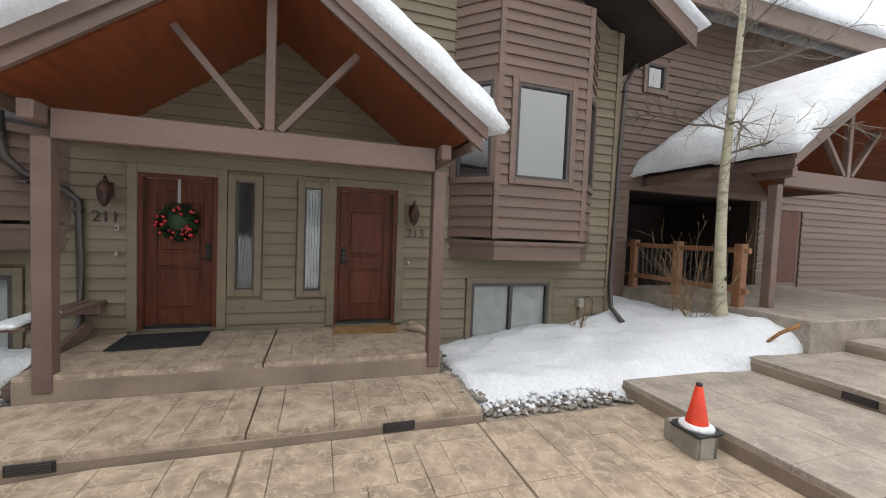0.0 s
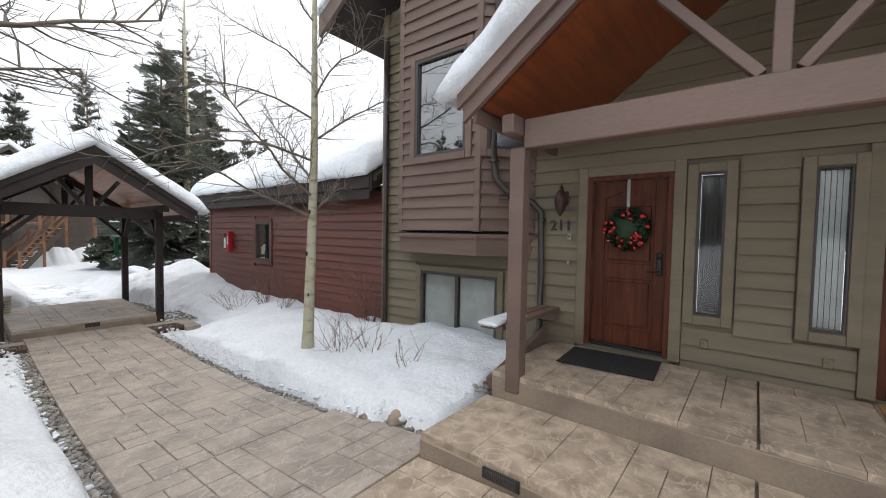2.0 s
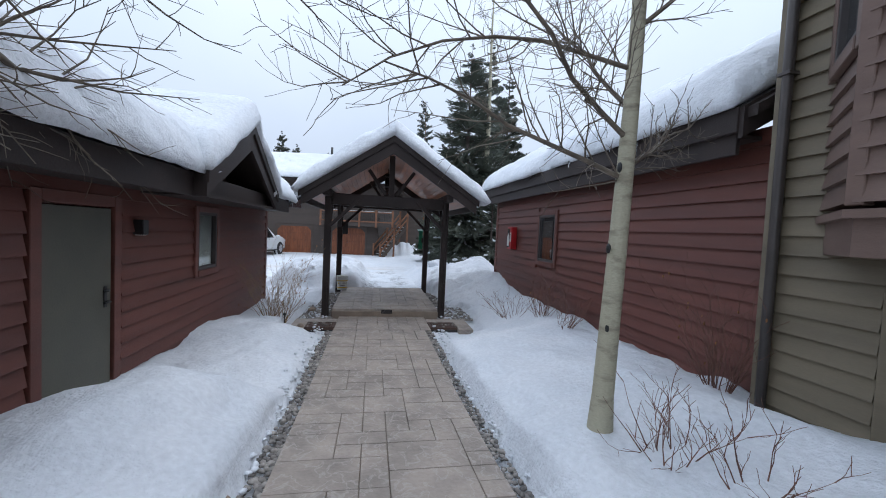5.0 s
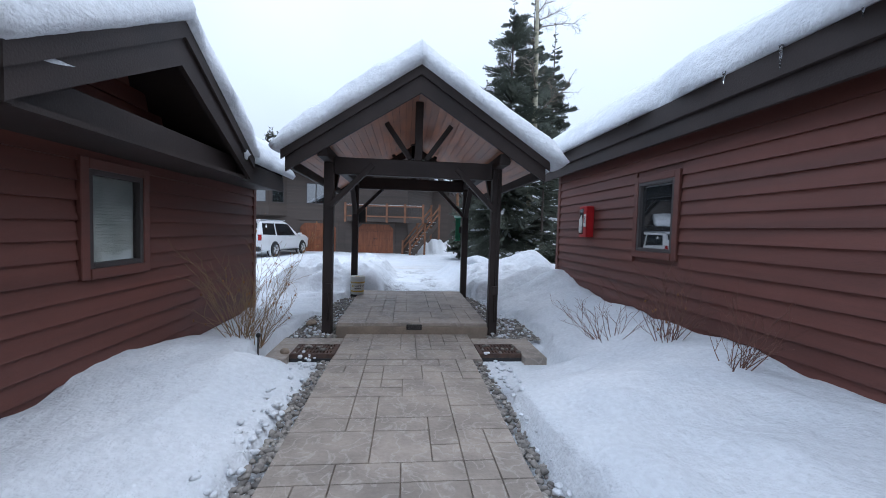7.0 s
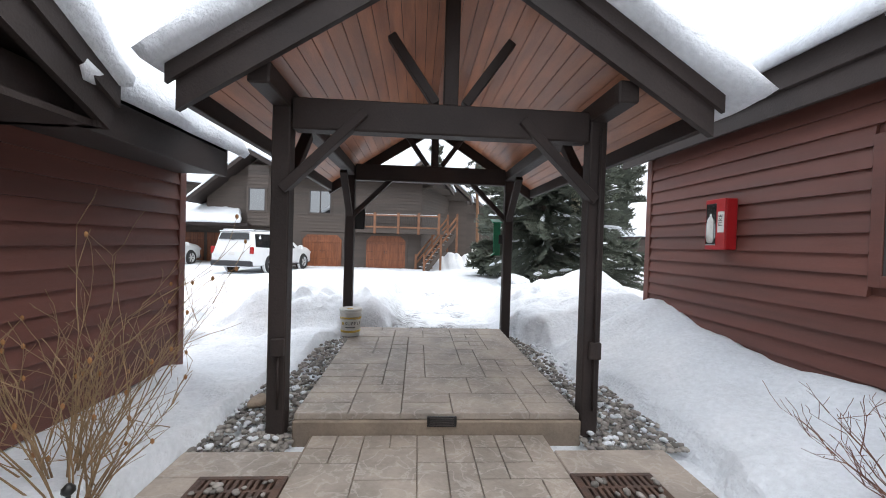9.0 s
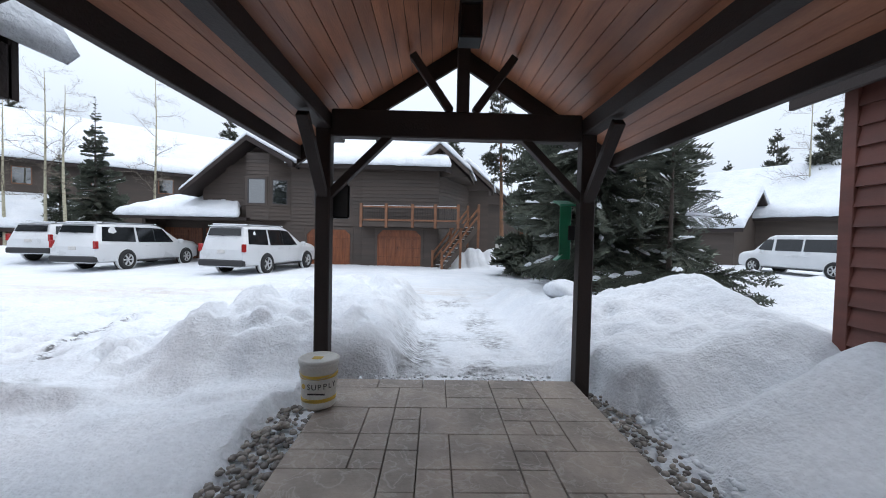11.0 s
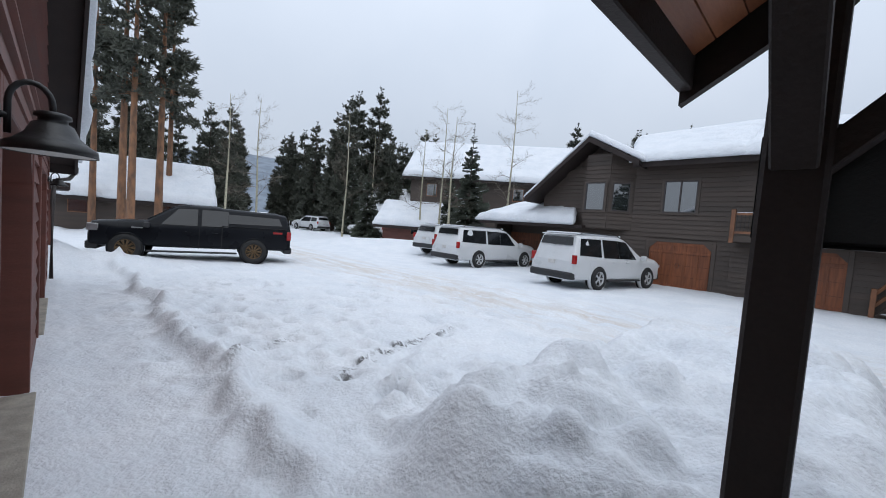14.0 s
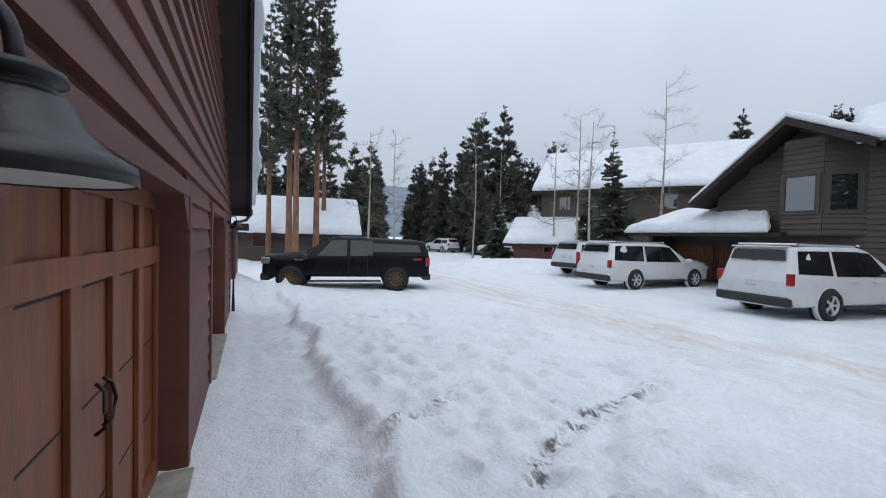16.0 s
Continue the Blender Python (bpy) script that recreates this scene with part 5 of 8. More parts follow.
def suv(label, m, L, wb, W, H, rim, long):
    xf, xr = L / 2, -L / 2
    fw = xf - 0.95
    rw = fw - wb
    st = [(xf, 1.02, W * 0.80, 0.86, W * 0.88), (xf - 0.10, 1.13, W * 0.86, 1.0, W * 0.96), (xf - 0.6, 1.20, W * 0.88, 1.06, W), (xf - 1.25, 1.24, W * 0.88, 1.06, W), (xf - 2.15, H - 0.10, W * 0.74, 1.08, W),
          (xf - 2.5, H - 0.02, W * 0.76, 1.09, W), (0, H, W * 0.78, 1.10, W), (xr + 0.9, H - 0.01, W * 0.78, 1.12, W), (xr + 0.30, H - 0.04, W * 0.76, 1.14, W * 0.99), (xr + 0.10, 1.16 + 0.02, W * 0.86, 1.13, W * 0.97), (xr, 0.98, W * 0.88, 0.90, W * 0.94)]
    a = xf - 1.75
    rear = rw + 0.10
    gl = [[(a + 0.04, 1.12), (a - 0.46, H - 0.18), (a - 1.06, H - 0.14), (a - 1.06, 1.13)],
          [(a - 1.075, 1.13), (a - 1.075, H - 0.14), (a - 1.98, H - 0.14), (a - 1.98, 1.14)],
          [(a - 2.12, 1.15), (a - 2.07, H - 0.14), (xr + 0.46, H - 0.15), (xr + 0.30, 1.20)]]
    zg = H - 0.40
    xg = xr + 0.10 + 0.20 * (zg - 1.18) / (H - 0.04 - 1.18)
    rg = [(xg, -W * 0.72, zg), (xg, W * 0.72, zg), (xr + 0.27, W * 0.66, H - 0.13), (xr + 0.27, -W * 0.66, H - 0.13)]
    rg = [(x - 0.03, y, z) for x, y, z in rg]
    fg = [(xf - 1.38, -W * 0.78, 1.24), (xf - 1.38, W * 0.78, 1.24), (xf - 2.08, W * 0.66, H - 0.13), (xf - 2.08, -W * 0.66, H - 0.13)]
    lights = []
    for s in (1, -1):
        lights.append(("tail_lamp", M["lens"], (xr - 0.01, xr + 0.13, s * W * 0.86, s * (W * 0.985), 0.90, 1.20)))
        lights.append(("head_lamp", M["rim"], (xf - 0.22, xf + 0.02, s * W * 0.62, s * W * 0.95, 0.82, 0.95)))
    lights.append(("number_plate", M["plate"], (xr - 0.035, xr + 0.03, -0.15, 0.15, 0.84, 0.98)))

    def top(v):
        me_snow = boxed(xr + 0.36, xf - 2.45, -W * 0.70, W * 0.70, H - 0.005, H + 0.05, 0.022)
        part("snow_cap", me_snow, M["snow"], v, "thin snow lying on the roof")
        for s in (1, -1):
            t = bmesh.new()
            tube(t, [(xr + 0.55, s * W * 0.70, H + 0.01), (xr + 0.65, s * W * 0.70, H + 0.06), (xf - 2.7, s * W * 0.70, H + 0.05), (xf - 2.6, s * W * 0.70, H + 0.0)], 0.016)
            part("roof_rail", t, M["plastic"], v)
        part("spoiler", boxed(xr + 0.12, xr + 0.42, -W * 0.68, W * 0.68, H - 0.06, H - 0.02, 0.012), M["white"], v)
        part("rear_wiper", barred((xr + 0.15, 0.0, H - 0.42), (xr + 0.19, 0.40, H - 0.34), 0.015, 0.02, 0), M["plastic"], v)
    return vehicle("suv", label, m, st, W, (fw, rw), 0.405, gl, M["white"], rim, 5 if not long else 6, lights, rg, fg, extra=top)


Y_UP = 90
suv("white full-size SUV parked facing a garage, dusted with snow", pose(-4.44, 28.85, ground_at(-4.4, 28.8) - 0.02) @ pose(0, 0, 0, 0, 0, 78.3), 5.35, 3.07, 1.0, 1.92, M["rim"], False)
suv("long white SUV with dirty flanks parked beside a garage", pose(-10.83, 29.76, ground_at(-10.8, 29.8) - 0.02) @ pose(0, 0, 0, 0, 0, 84.6), 5.73, 3.40, 1.0, 1.92, M["rim"], True)
suv("smaller white SUV with red tail lamps parked by a snowbank", pose(-14.9, 31.4, ground_at(-14.9, 31.4) - 0.02) @ pose(0, 0, 0, 0, 0, 92), 5.0, 2.95, 0.95, 1.72, M["rim"], False)


def pickup(m):
    L, W, H = 5.89, 1.0, 1.93
    xf, xr = L / 2, -L / 2
    fw = xf - 0.95
    rw = fw - 3.69
    cab_r = rw + 1.05
    st = [(xf, 1.10, W * 0.82, 0.90, W * 0.90), (xf - 0.08, 1.22, W * 0.90, 1.05, W * 0.98), (xf - 1.0, 1.30, W * 0.90, 1.12, W), (xf - 1.42, 1.33, W * 0.90, 1.16, W), (xf - 2.25, H - 0.06, W * 0.74, 1.20, W), (xf - 2.6, H, W * 0.75, 1.20, W),
          (cab_r + 0.05, H, W * 0.75, 1.22, W), (cab_r, H - 0.02, W * 0.75, 1.22, W), (cab_r - 0.03, H - 0.04, W * 0.78, 1.26, W), (xr + 0.5, H - 0.08, W * 0.78, 1.28, W), (xr + 0.16, H - 0.13, W * 0.76, 1.29, W), (xr, 1.30, W * 0.94, 1.24, W * 0.98)]
    a = xf - 1.85
    gl = [[(a, 1.23), (a - 0.46, H - 0.15), (a - 1.02, H - 0.13), (a - 1.02, 1.23)], [(a - 1.14, 1.24), (a - 1.14, H - 0.13), (a - 1.95, H - 0.13), (a - 1.95, 1.24)],
          [(cab_r - 0.22, 1.38), (cab_r - 0.22, H - 0.22), (xr + 0.42, H - 0.26), (xr + 0.30, 1.40)]]
    rg = [(xr - 0.02, -W * 0.66, 1.34), (xr - 0.02, W * 0.66, 1.34), (xr + 0.14, W * 0.62, H - 0.20), (xr + 0.14, -W * 0.62, H - 0.20)]
    fg = [(xf - 1.46, -W * 0.80, 1.36), (xf - 1.46, W * 0.80, 1.36), (xf - 2.20, W * 0.66, H - 0.10), (xf - 2.20, -W * 0.66, H - 0.10)]
    lights = []
    for s in (1, -1):
        lights.append(("tail_lamp", M["lens"], (xr - 0.02, xr + 0.14, s * W * 0.86, s * (W * 1.0), 0.88, 1.20)))
        lights.append(("head_lamp", M["alu"], (xf - 0.26, xf + 0.02, s * W * 0.66, s * W * 0.98, 0.92, 1.14)))
    lights.append(("grille", M["plastic"], (xf - 0.02, xf + 0.04, -W * 0.62, W * 0.62, 0.70, 1.12)))

    def more(v):
        for s in (1, -1):
            part("bed_gap", boxed(cab_r - 0.035, cab_r - 0.010, s * (W * 0.90), s * (W + 0.004), 0.50, 1.30), M["tyre"], v)
            part("door_gap", boxed(a - 1.09, a - 1.075, s * (W * 0.9), s * (W + 0.003), 0.46, 1.22), M["tyre"], v)
            part("badge", boxed(xr + 0.30, xr + 0.62, s * W, s * (W + 0.008), 1.10, 1.17), M["lens"], v, "small red badge")
            part("badge", boxed(xf - 1.38, xf - 1.08, s * W, s * (W + 0.008), 1.06, 1.10), M["alu"], v, "small silver badge")
        part("topper_gap", boxed(xr + 0.16, cab_r - 0.03, -W * 1.003, W * 1.003, 1.275, 1.29), M["tyre"], v)
    return vehicle("pickup_truck", "black crew-cab pickup truck with a bed topper and bronze wheels", m, st, W, (fw, rw), 0.42, gl, M["cblack"], M["rimb"], 10, lights, rg, fg, extra=more, ground_clear=0.46)


pickup(pose(-14.3, 17.5, ground_at(-14.3, 17.5) - 0.015) @ pose(0, 0, 0, 0, 0, -104.7))


def van(m):
    L, W, H = 6.2, 1.0, 2.1
    xf, xr = L / 2, -L / 2
    fw = xf - 0.95
    rw = fw - 3.94
    st = [(xf, 0.98, W * 0.8, 0.85, W * 0.92), (xf - 0.12, 1.12, W * 0.86, 1.0, W * 0.98), (xf - 0.85, 1.25, W * 0.88, 1.1, W), (xf - 1.55, H - 0.12, W * 0.74, 1.15, W), (xf - 1.9, H, W * 0.78, 1.18, W), (xr + 0.2, H, W * 0.80, 1.2, W), (xr, H - 0.1, W * 0.80, 1.2, W * 0.99)]
    gl = [[(xf - 1.05, 1.25), (xf - 1.5, H - 0.25), (xf - 1.95, H - 0.23), (xf - 1.95, 1.25)], [(xf - 2.1, 1.25), (xf - 2.1, H - 0.23), (xf - 3.4, H - 0.23), (xf - 3.4, 1.25)], [(xf - 3.5, 1.25), (xf - 3.5, H - 0.23), (xr + 0.4, H - 0.23), (xr + 0.4, 1.25)]]
    lights = [("tail_lamp", M["lens"], (xr - 0.02, xr + 0.1, s * W * 0.88, s * W * 0.99, 1.2, 1.5)) for s in (1, -1)]
    rg = [(xr - 0.015, -0.7, 1.3), (xr - 0.015, 0.7, 1.3), (xr - 0.0, 0.66, H - 0.3), (xr - 0.0, -0.66, H - 0.3)]
    return vehicle("van", "white passenger van with snow-speckled windows", m, st, W, (fw, rw), 0.39, gl, M["white"], M["rim"], 6, lights, rg)


van(pose(22.6, 31.2, ground_at(22.6, 31.2)) @ pose(0, 0, 0, 0, 0, 100))
suv("white car half hidden behind snowbanks", pose(-34, 38, ground_at(-34, 38)) @ pose(0, 0, 0, 0, 0, 200), 4.7, 2.8, 0.93, 1.5, M["rim"], False)
suv("pale pickup-sized car far across the lot", pose(-46, 37, ground_at(-46, 37)) @ pose(0, 0, 0, 0, 0, 190), 5.3, 3.1, 0.98, 1.8, M["rim"], False)


# ---- dark house across the lot ----
before = tops()
hc = thing("house_across", "dark taupe two-storey house with cedar garage doors and deck", "house", (-4, 31.6, -0.3))
hb = bmesh.new()
HZ = -0.6
wall_core(hb, (-8.6, 31.6), 0, 7.5, HZ, 5.0, 0.2)
siding(hc, (-8.6, 31.6), 0, 7.5, HZ, 5.0, 0.2, M["taupe"], [(4.40, 6.95, -1, 1.72), (4.72, 6.22, 2.80, 4.38)])
A2, L2 = -5.0, 4.2
siding(hc, (-1.1, 31.45), A2, L2, HZ, 5.0, 0.2, M["taupe"], [(0.78, 3.35, -1, 1.72)])
wall_core(hb, (-1.1, 31.45), A2, L2, HZ, 5.0, 0.2)
ex, ey = -1.1 + L2 * math.cos(radians(A2)), 31.45 + L2 * math.sin(radians(A2))
siding(hc, (ex, ey), 66, 9.0, HZ, 4.6, 0.2, M["taupe"])
wall_core(hb, (ex, ey), 66, 9.0, HZ, 4.6, 0.2)
box(hb, -13.3, -8.6, 33.4, 33.6, HZ, 2.2)
box(hb, -13.3, -13.1, 31.8, 33.4, HZ, 2.2)
prism(hb, [(-9.9, 31.75, 2.2), (-4.9, 31.75, 2.2), (-4.9, 31.75, 5.0), (-7.0, 31.75, 6.1), (-9.9, 31.75, 3.7)], (0, 0.2, 0))
under("wall", hb, M["taupe"], hc)
for x0, x1, z0, z1 in ((-9.7, -7.2, 2.1, 5.8),):
    siding(hc, (-9.9, 31.74), 0, 2.6, 2.2, 5.6, 0.2, M["taupe"], (), lambda u: 3.7 + u * 0.83)
bay_b = bmesh.new()
prism(bay_b, [(-7.45, 31.6, 2.0), (-7.2, 31.0, 2.0), (-6.0, 31.0, 2.0), (-5.05, 31.6, 2.0)], (0, 0, 3.6))
under("bay", bay_b, M["taupe"], hc)
siding(hc, (-7.2, 31.0), 0, 1.2, 2.05, 5.4, 0.2, M["taupe"], [(0.05, 1.15, 2.8, 4.32)])
siding(hc, (-6.0, 31.0), math.degrees(math.atan2(0.6, 0.95)), 1.12, 2.05, 5.4, 0.2, M["taupe"], [(0.1, 1.0, 2.8, 4.32)])
window(hc, pose(-7.15, 30.985, 2.88), 0.98, 1.36, (), M["taupe"])
window(hc, pose(-6.0, 30.985, 2.88, 0, 0, math.degrees(math.atan2(0.6, 0.95))) @ Matrix.Translation((0.16, 0, 0)), 0.78, 1.34, (), M["taupe"])
window(hc, pose(-3.78, 31.585, 2.9), 1.30, 1.40, (0.5,), M["taupe"])
for x0, ang, oy in ((-4.15, 0, 31.6), (None, A2, 0)):
    if x0 is None:
        g = garage_door(0, -0.3, 2.4, 1.95, "closed cedar garage door under the deck", 0)
        g.matrix_basis = pose(-1.1, 31.45, -0.32, 0, 0, A2) @ Matrix.Translation((2.07, -0.012, 0)) @ pose(0, 0, 0, 0, 0, 180)
    else:
        g = garage_door(0, -0.3, 2.35, 1.95, "closed cedar garage door behind the parked cars", 0)
        g.matrix_basis = pose(x0 + 1.2, oy - 0.012, -0.35, 0, 0, 180)
    tr = bmesh.new()
    for a, b, c, d in ((-1.34, -1.20, 0, 2.08), (1.20, 1.34, 0, 2.08), (-1.2, 1.2, 1.95, 2.08)):
        box(tr, a, b, 0.0, 0.05, c, d, 0.005)
    for s in (1, -1):
        prism(tr, [(s * 1.2, 0.036, 1.95), (s * 0.9, 0.036, 1.95), (s * 1.2, 0.036, 1.65)], (0, 0.014, 0))
    part("casing", tr, M["taupe"], g)
for x in (-12.4, -10.0):
    g = garage_door(0, -0.3, 2.2, 1.95, "shaded cedar garage door under a snowy eave", 0)
    g.matrix_basis = pose(x + 0.4, 33.38, -0.4, 0, 0, 180)
# roofs
rf = bmesh.new()
prism(rf, [(-13.6, 30.6, 1.95), (-7.0, 30.6, 1.95), (-7.0, 33.6, 2.2), (-13.6, 33.6, 2.2)], (0, 0, 0.16))
prism(rf, [(-10.4, 30.5, 3.25), (-7.0, 30.5, 6.15), (-7.0, 30.5, 6.40), (-10.4, 30.5, 3.50)], (0, 7.0, 0))
prism(rf, [(-4.6, 30.5, 4.85), (-7.0, 30.5, 6.15), (-7.0, 30.5, 6.40), (-4.6, 30.5, 5.10)], (0, 7.0, 0))
prism(rf, [(-5.0, 30.9, 4.85), (-0.9, 30.75, 4.85), (3.4, 30.3, 4.75), (3.8, 31.2, 4.75), (-0.9, 36.0, 7.0), (-5.0, 36.0, 7.0)], (0, 0, 0.22))
under("roof", rf, M["dark"], hc)
roof_snow("roof_snow", "thick snow over the low garage eave", (-13.7, 30.55, 2.11), (-7.4, 30.55, 2.11), (-11.0, 34.0, 3.6), (-9.0, 34.0, 3.9), 0.42, 0.1, seed=51)
roof_snow("roof_snow", "thick snow on the long house roof", (-5.1, 30.85, 5.07), (-0.9, 30.7, 5.07), (-6.8, 36.0, 7.2), (-0.9, 36.0, 7.4), 0.40, 0.1, seed=52)
roof_snow("roof_snow", "thick snow on the roof above the deck", (-0.95, 30.7, 5.07), (3.6, 30.2, 4.95), (-0.95, 36.0, 7.4), (3.6, 34.5, 6.6), 0.40, 0.1, seed=53)
roof_snow("roof_snow", "snow on the gable of the dark house", (-4.5, 30.55, 5.10), (-4.5, 37.0, 5.10), (-7.0, 30.55, 6.42), (-7.0, 37.0, 6.42), 0.32, 0.08, seed=54)
roof_snow("roof_snow", "snow on the gable of the dark house", (-10.4, 37.0, 3.50), (-10.4, 30.6, 3.50), (-7.0, 37.0, 6.42), (-7.0, 30.6, 6.42), 0.30, 0.08, seed=55)
for k, (x, y, z) in enumerate(((3.4, 33.0, 5.2), (5.2, 36.5, 4.9), (7.2, 41, 4.4), (9, 45, 4.0))):
    gb = bmesh.new()
    for s in (1, -1):
        prism(gb, [(x - 0.3, y - 1.6, z + 1.0), (x - 0.3 + s * 1.7, y - 1.6, z - 0.5), (x - 0.3 + s * 1.7, y - 1.6, z - 0.25), (x - 0.3, y - 1.6, z + 1.25)], (0.6, 3.5, 0))
    prism(gb, [(x - 1.9, y - 1.2, z - 0.5), (x + 1.3, y - 1.2, z - 0.5), (x - 0.3, y - 1.2, z + 1.0)], (0.5, 3.0, 0))
    if k:
        box(gb, x - 1.7, x + 1.2, y - 1.0, y + 2.0, HZ, z - 0.4)
    under("gable", gb, M["taupe"], hc)
    for s in (1, -1):
        q = [(x - 0.3 + s * 1.75, y - 1.6, z - 0.25), (x + 0.3 + s * 1.75, y + 1.9, z - 0.25), (x - 0.3, y - 1.6, z + 1.27), (x + 0.3, y + 1.9, z + 1.27)]
        if s < 0:
            q = [q[1], q[0], q[3], q[2]]
        roof_snow("roof_snow", "snow on a small gable along the row", *q, 0.35, 0.08, seed=60 + k + s, n=(24, 14))
pb = bmesh.new()
tube(pb, [(-0.8, 34.6, 6.8), (-0.8, 34.6, 8.1)], 0.09)
tube(pb, [(-0.4, 34.8, 6.8), (-0.4, 34.8, 7.8)], 0.05)
under("flue", pb, M["black"], hc)
# deck and stair
dk = thing("deck", "cedar-railed timber deck with an outside stair", "deck", (1.5, 29.4, 1.7))
ca, sa = math.cos(radians(A2)), math.sin(radians(A2))


def dpt(u, v, z):
    """u along the wall above the garage, v out from it."""
    return (-1.1 + u * ca + v * sa, 31.45 + u * sa - v * ca, z)


fl = bmesh.new()
prism(fl, [dpt(0.1, 0.02, 1.80), dpt(5.6, 0.02, 1.80), dpt(5.6, 0.8, 1.80), dpt(0.1, 0.8, 1.80)], (0, 0, 0.22))
under("deck_floor", fl, M["taupe"], dk)
us = [0.15, 1.5, 2.9, 4.1, 5.3]
for u in us:
    under("post", barred(dpt(u, 0.78, 1.75), dpt(u, 0.78, 3.02), 0.14, 0.14, 0.01, (1, 0, 0)), M["log"], dk)
for a, b in zip(us, us[1:]):
    for z in (2.15, 2.85):
        under("rail", barred(dpt(a + 0.07, 0.78, z), dpt(b - 0.07, 0.78, z), 0.07, 0.09, 0.006), M["log"], dk)
    n = int((b - a) / 0.12)
    for k in range(1, n):
        u = a + (b - a) * k / n
        under("baluster", barred(dpt(u, 0.78, 2.19), dpt(u, 0.78, 2.81), 0.015, 0.015, 0, (1, 0, 0)), M["black"], dk)
    under("rail_snow", barred(dpt(a + 0.1, 0.78, 2.905), dpt(b - 0.1, 0.78, 2.905), 0.06, 0.03, 0.01), M["snow"], dk)
S0, S1 = Vector((3.05, 30.4, -0.55)), Vector((5.0, 31.3, 1.95))
acr = Vector((0.42, -0.84, 0)).normalized() * 0.55
for k in range(11):
    p = S0.lerp(S1, (k + 0.5) / 11)
    under("tread", barred(p - acr, p + acr, 0.24, 0.045, 0.004), M["taupe"], dk)
    under("tread_snow", barred(p - acr * 0.9 + Vector((0, 0, 0.03)), p + acr * 0.9 + Vector((0, 0, 0.03)), 0.20, 0.03, 0.01), M["snow"], dk)
for s in (1, -1):
    under("stringer", barred(S0 + acr * s, S1 + acr * s, 0.06, 0.26, 0.004), M["taupe"], dk)
    for h in (0.55, 0.95):
        under("hand_rail", barred(S0 + acr * s + Vector((0, 0, h)), S1 + acr * s + Vector((0, 0, h)), 0.07, 0.09, 0.004), M["log"], dk)
    for u in (0.0, 0.5, 1.0):
        p = S0.lerp(S1, u) + acr * s
        under("stair_post", barred(p - Vector((0, 0, 0.1 if u < 0.4 else 1.2)), p + Vector((0, 0, 1.15)), 0.13, 0.13, 0.01, (1, 0, 0)), M["log"], dk)
shift(before, (0.25, 0.80, -0.225), 0.968, (0.0, 31.5, -0.6))

# ---- houses farther off ----
before = tops()
def far_house(label, x, y, z, w, d, h, ang, rise, mt, seed, wins=3):
    """A plain snowy house: gable ends along its local x."""
    hh = thing("distant_house", label, "house", (x, y, z))
    hh.rotation_euler = (0, 0, radians(ang))
    part("wall", prism(bmesh.new(), [(-w / 2, -d / 2, -1.5), (-w / 2, d / 2, -1.5), (-w / 2, d / 2, h), (-w / 2, 0, h + rise), (-w / 2, -d / 2, h)], (w, 0, 0)), mt, hh)
    rm = Matrix.Translation((x, y, z)) @ Matrix.Rotation(radians(ang), 4, "Z")
    o = 0.7
    for s in (1, -1):
        ez = h - rise * o / (d / 2)
        part("roof", prism(bmesh.new(), [(-w / 2 - o, s * (d / 2 + o), ez), (-w / 2 - o, 0, h + rise), (-w / 2 - o, 0, h + rise + 0.25), (-w / 2 - o, s * (d / 2 + o), ez + 0.25)], (w + 2 * o, 0, 0)), M["dark"], hh)
        q = [(-w / 2 - o, s * (d / 2 + o), ez + 0.25), (w / 2 + o, s * (d / 2 + o), ez + 0.25), (-w / 2 - o, 0, h + rise + 0.25), (w / 2 + o, 0, h + rise + 0.25)]
        if s > 0:
            q = [q[1], q[0], q[3], q[2]]
        roof_snow("roof_snow", "thick snow on a distant roof", *[rm @ Vector(p) for p in q], 0.5, 0.1, seed=seed + s, n=(40, 18))
    for k in range(wins):
        u = -w / 2 + (k + 0.5) * w / wins
        wi = new("window")
        wi.parent = hh
        wi.location = (u - 0.5, -d / 2 - 0.03, h * 0.55)
        part("pane", boxed(0.06, 0.94, 0.0, 0.02, 0.06, 1.14), M["pane"], wi)
        part("frame", boxed(0, 1.0, 0.004, 0.03, 0, 1.2, 0.01), M["log"], wi)
    return hh


far_house("large olive-brown house with a snowy roof behind spruces", -24, 46, 2.0, 16, 11, 4.2, 37, 3.6, M["taupe"], 71, 4)
far_house("small log gatehouse under a thick snow cap", -26, 37.5, -0.4, 6.0, 5.0, 1.9, 38, 1.5, M["red"], 73, 1)
far_house("brown house with a snowy roof behind conifers", -40, 50, -0.5, 14, 9, 3.6, 45, 2.6, M["brown"], 75, 3)
far_house("low cabin with snowy roof behind tall pines", -36, 17, -0.8, 9, 9, 2.6, 80, 2.4, M["taupe"], 77, 2)
far_house("brown neighbouring house with snowy gables", 30, 42, 0.3, 10, 9, 3.2, 125, 3.4, M["taupe"], 79, 1)
far_house("brown neighbouring house with snowy gables", 24.0, 40.5, 0.2, 5, 6, 2.4, 125, 2.2, M["taupe"], 81, 1)
far_house("tall brown house far behind the row", 16, 62, 0.5, 14, 10, 5.0, 20, 3.5, M["log"], 83, 3)
shift(before, (0.4, 0.6, -0.3))

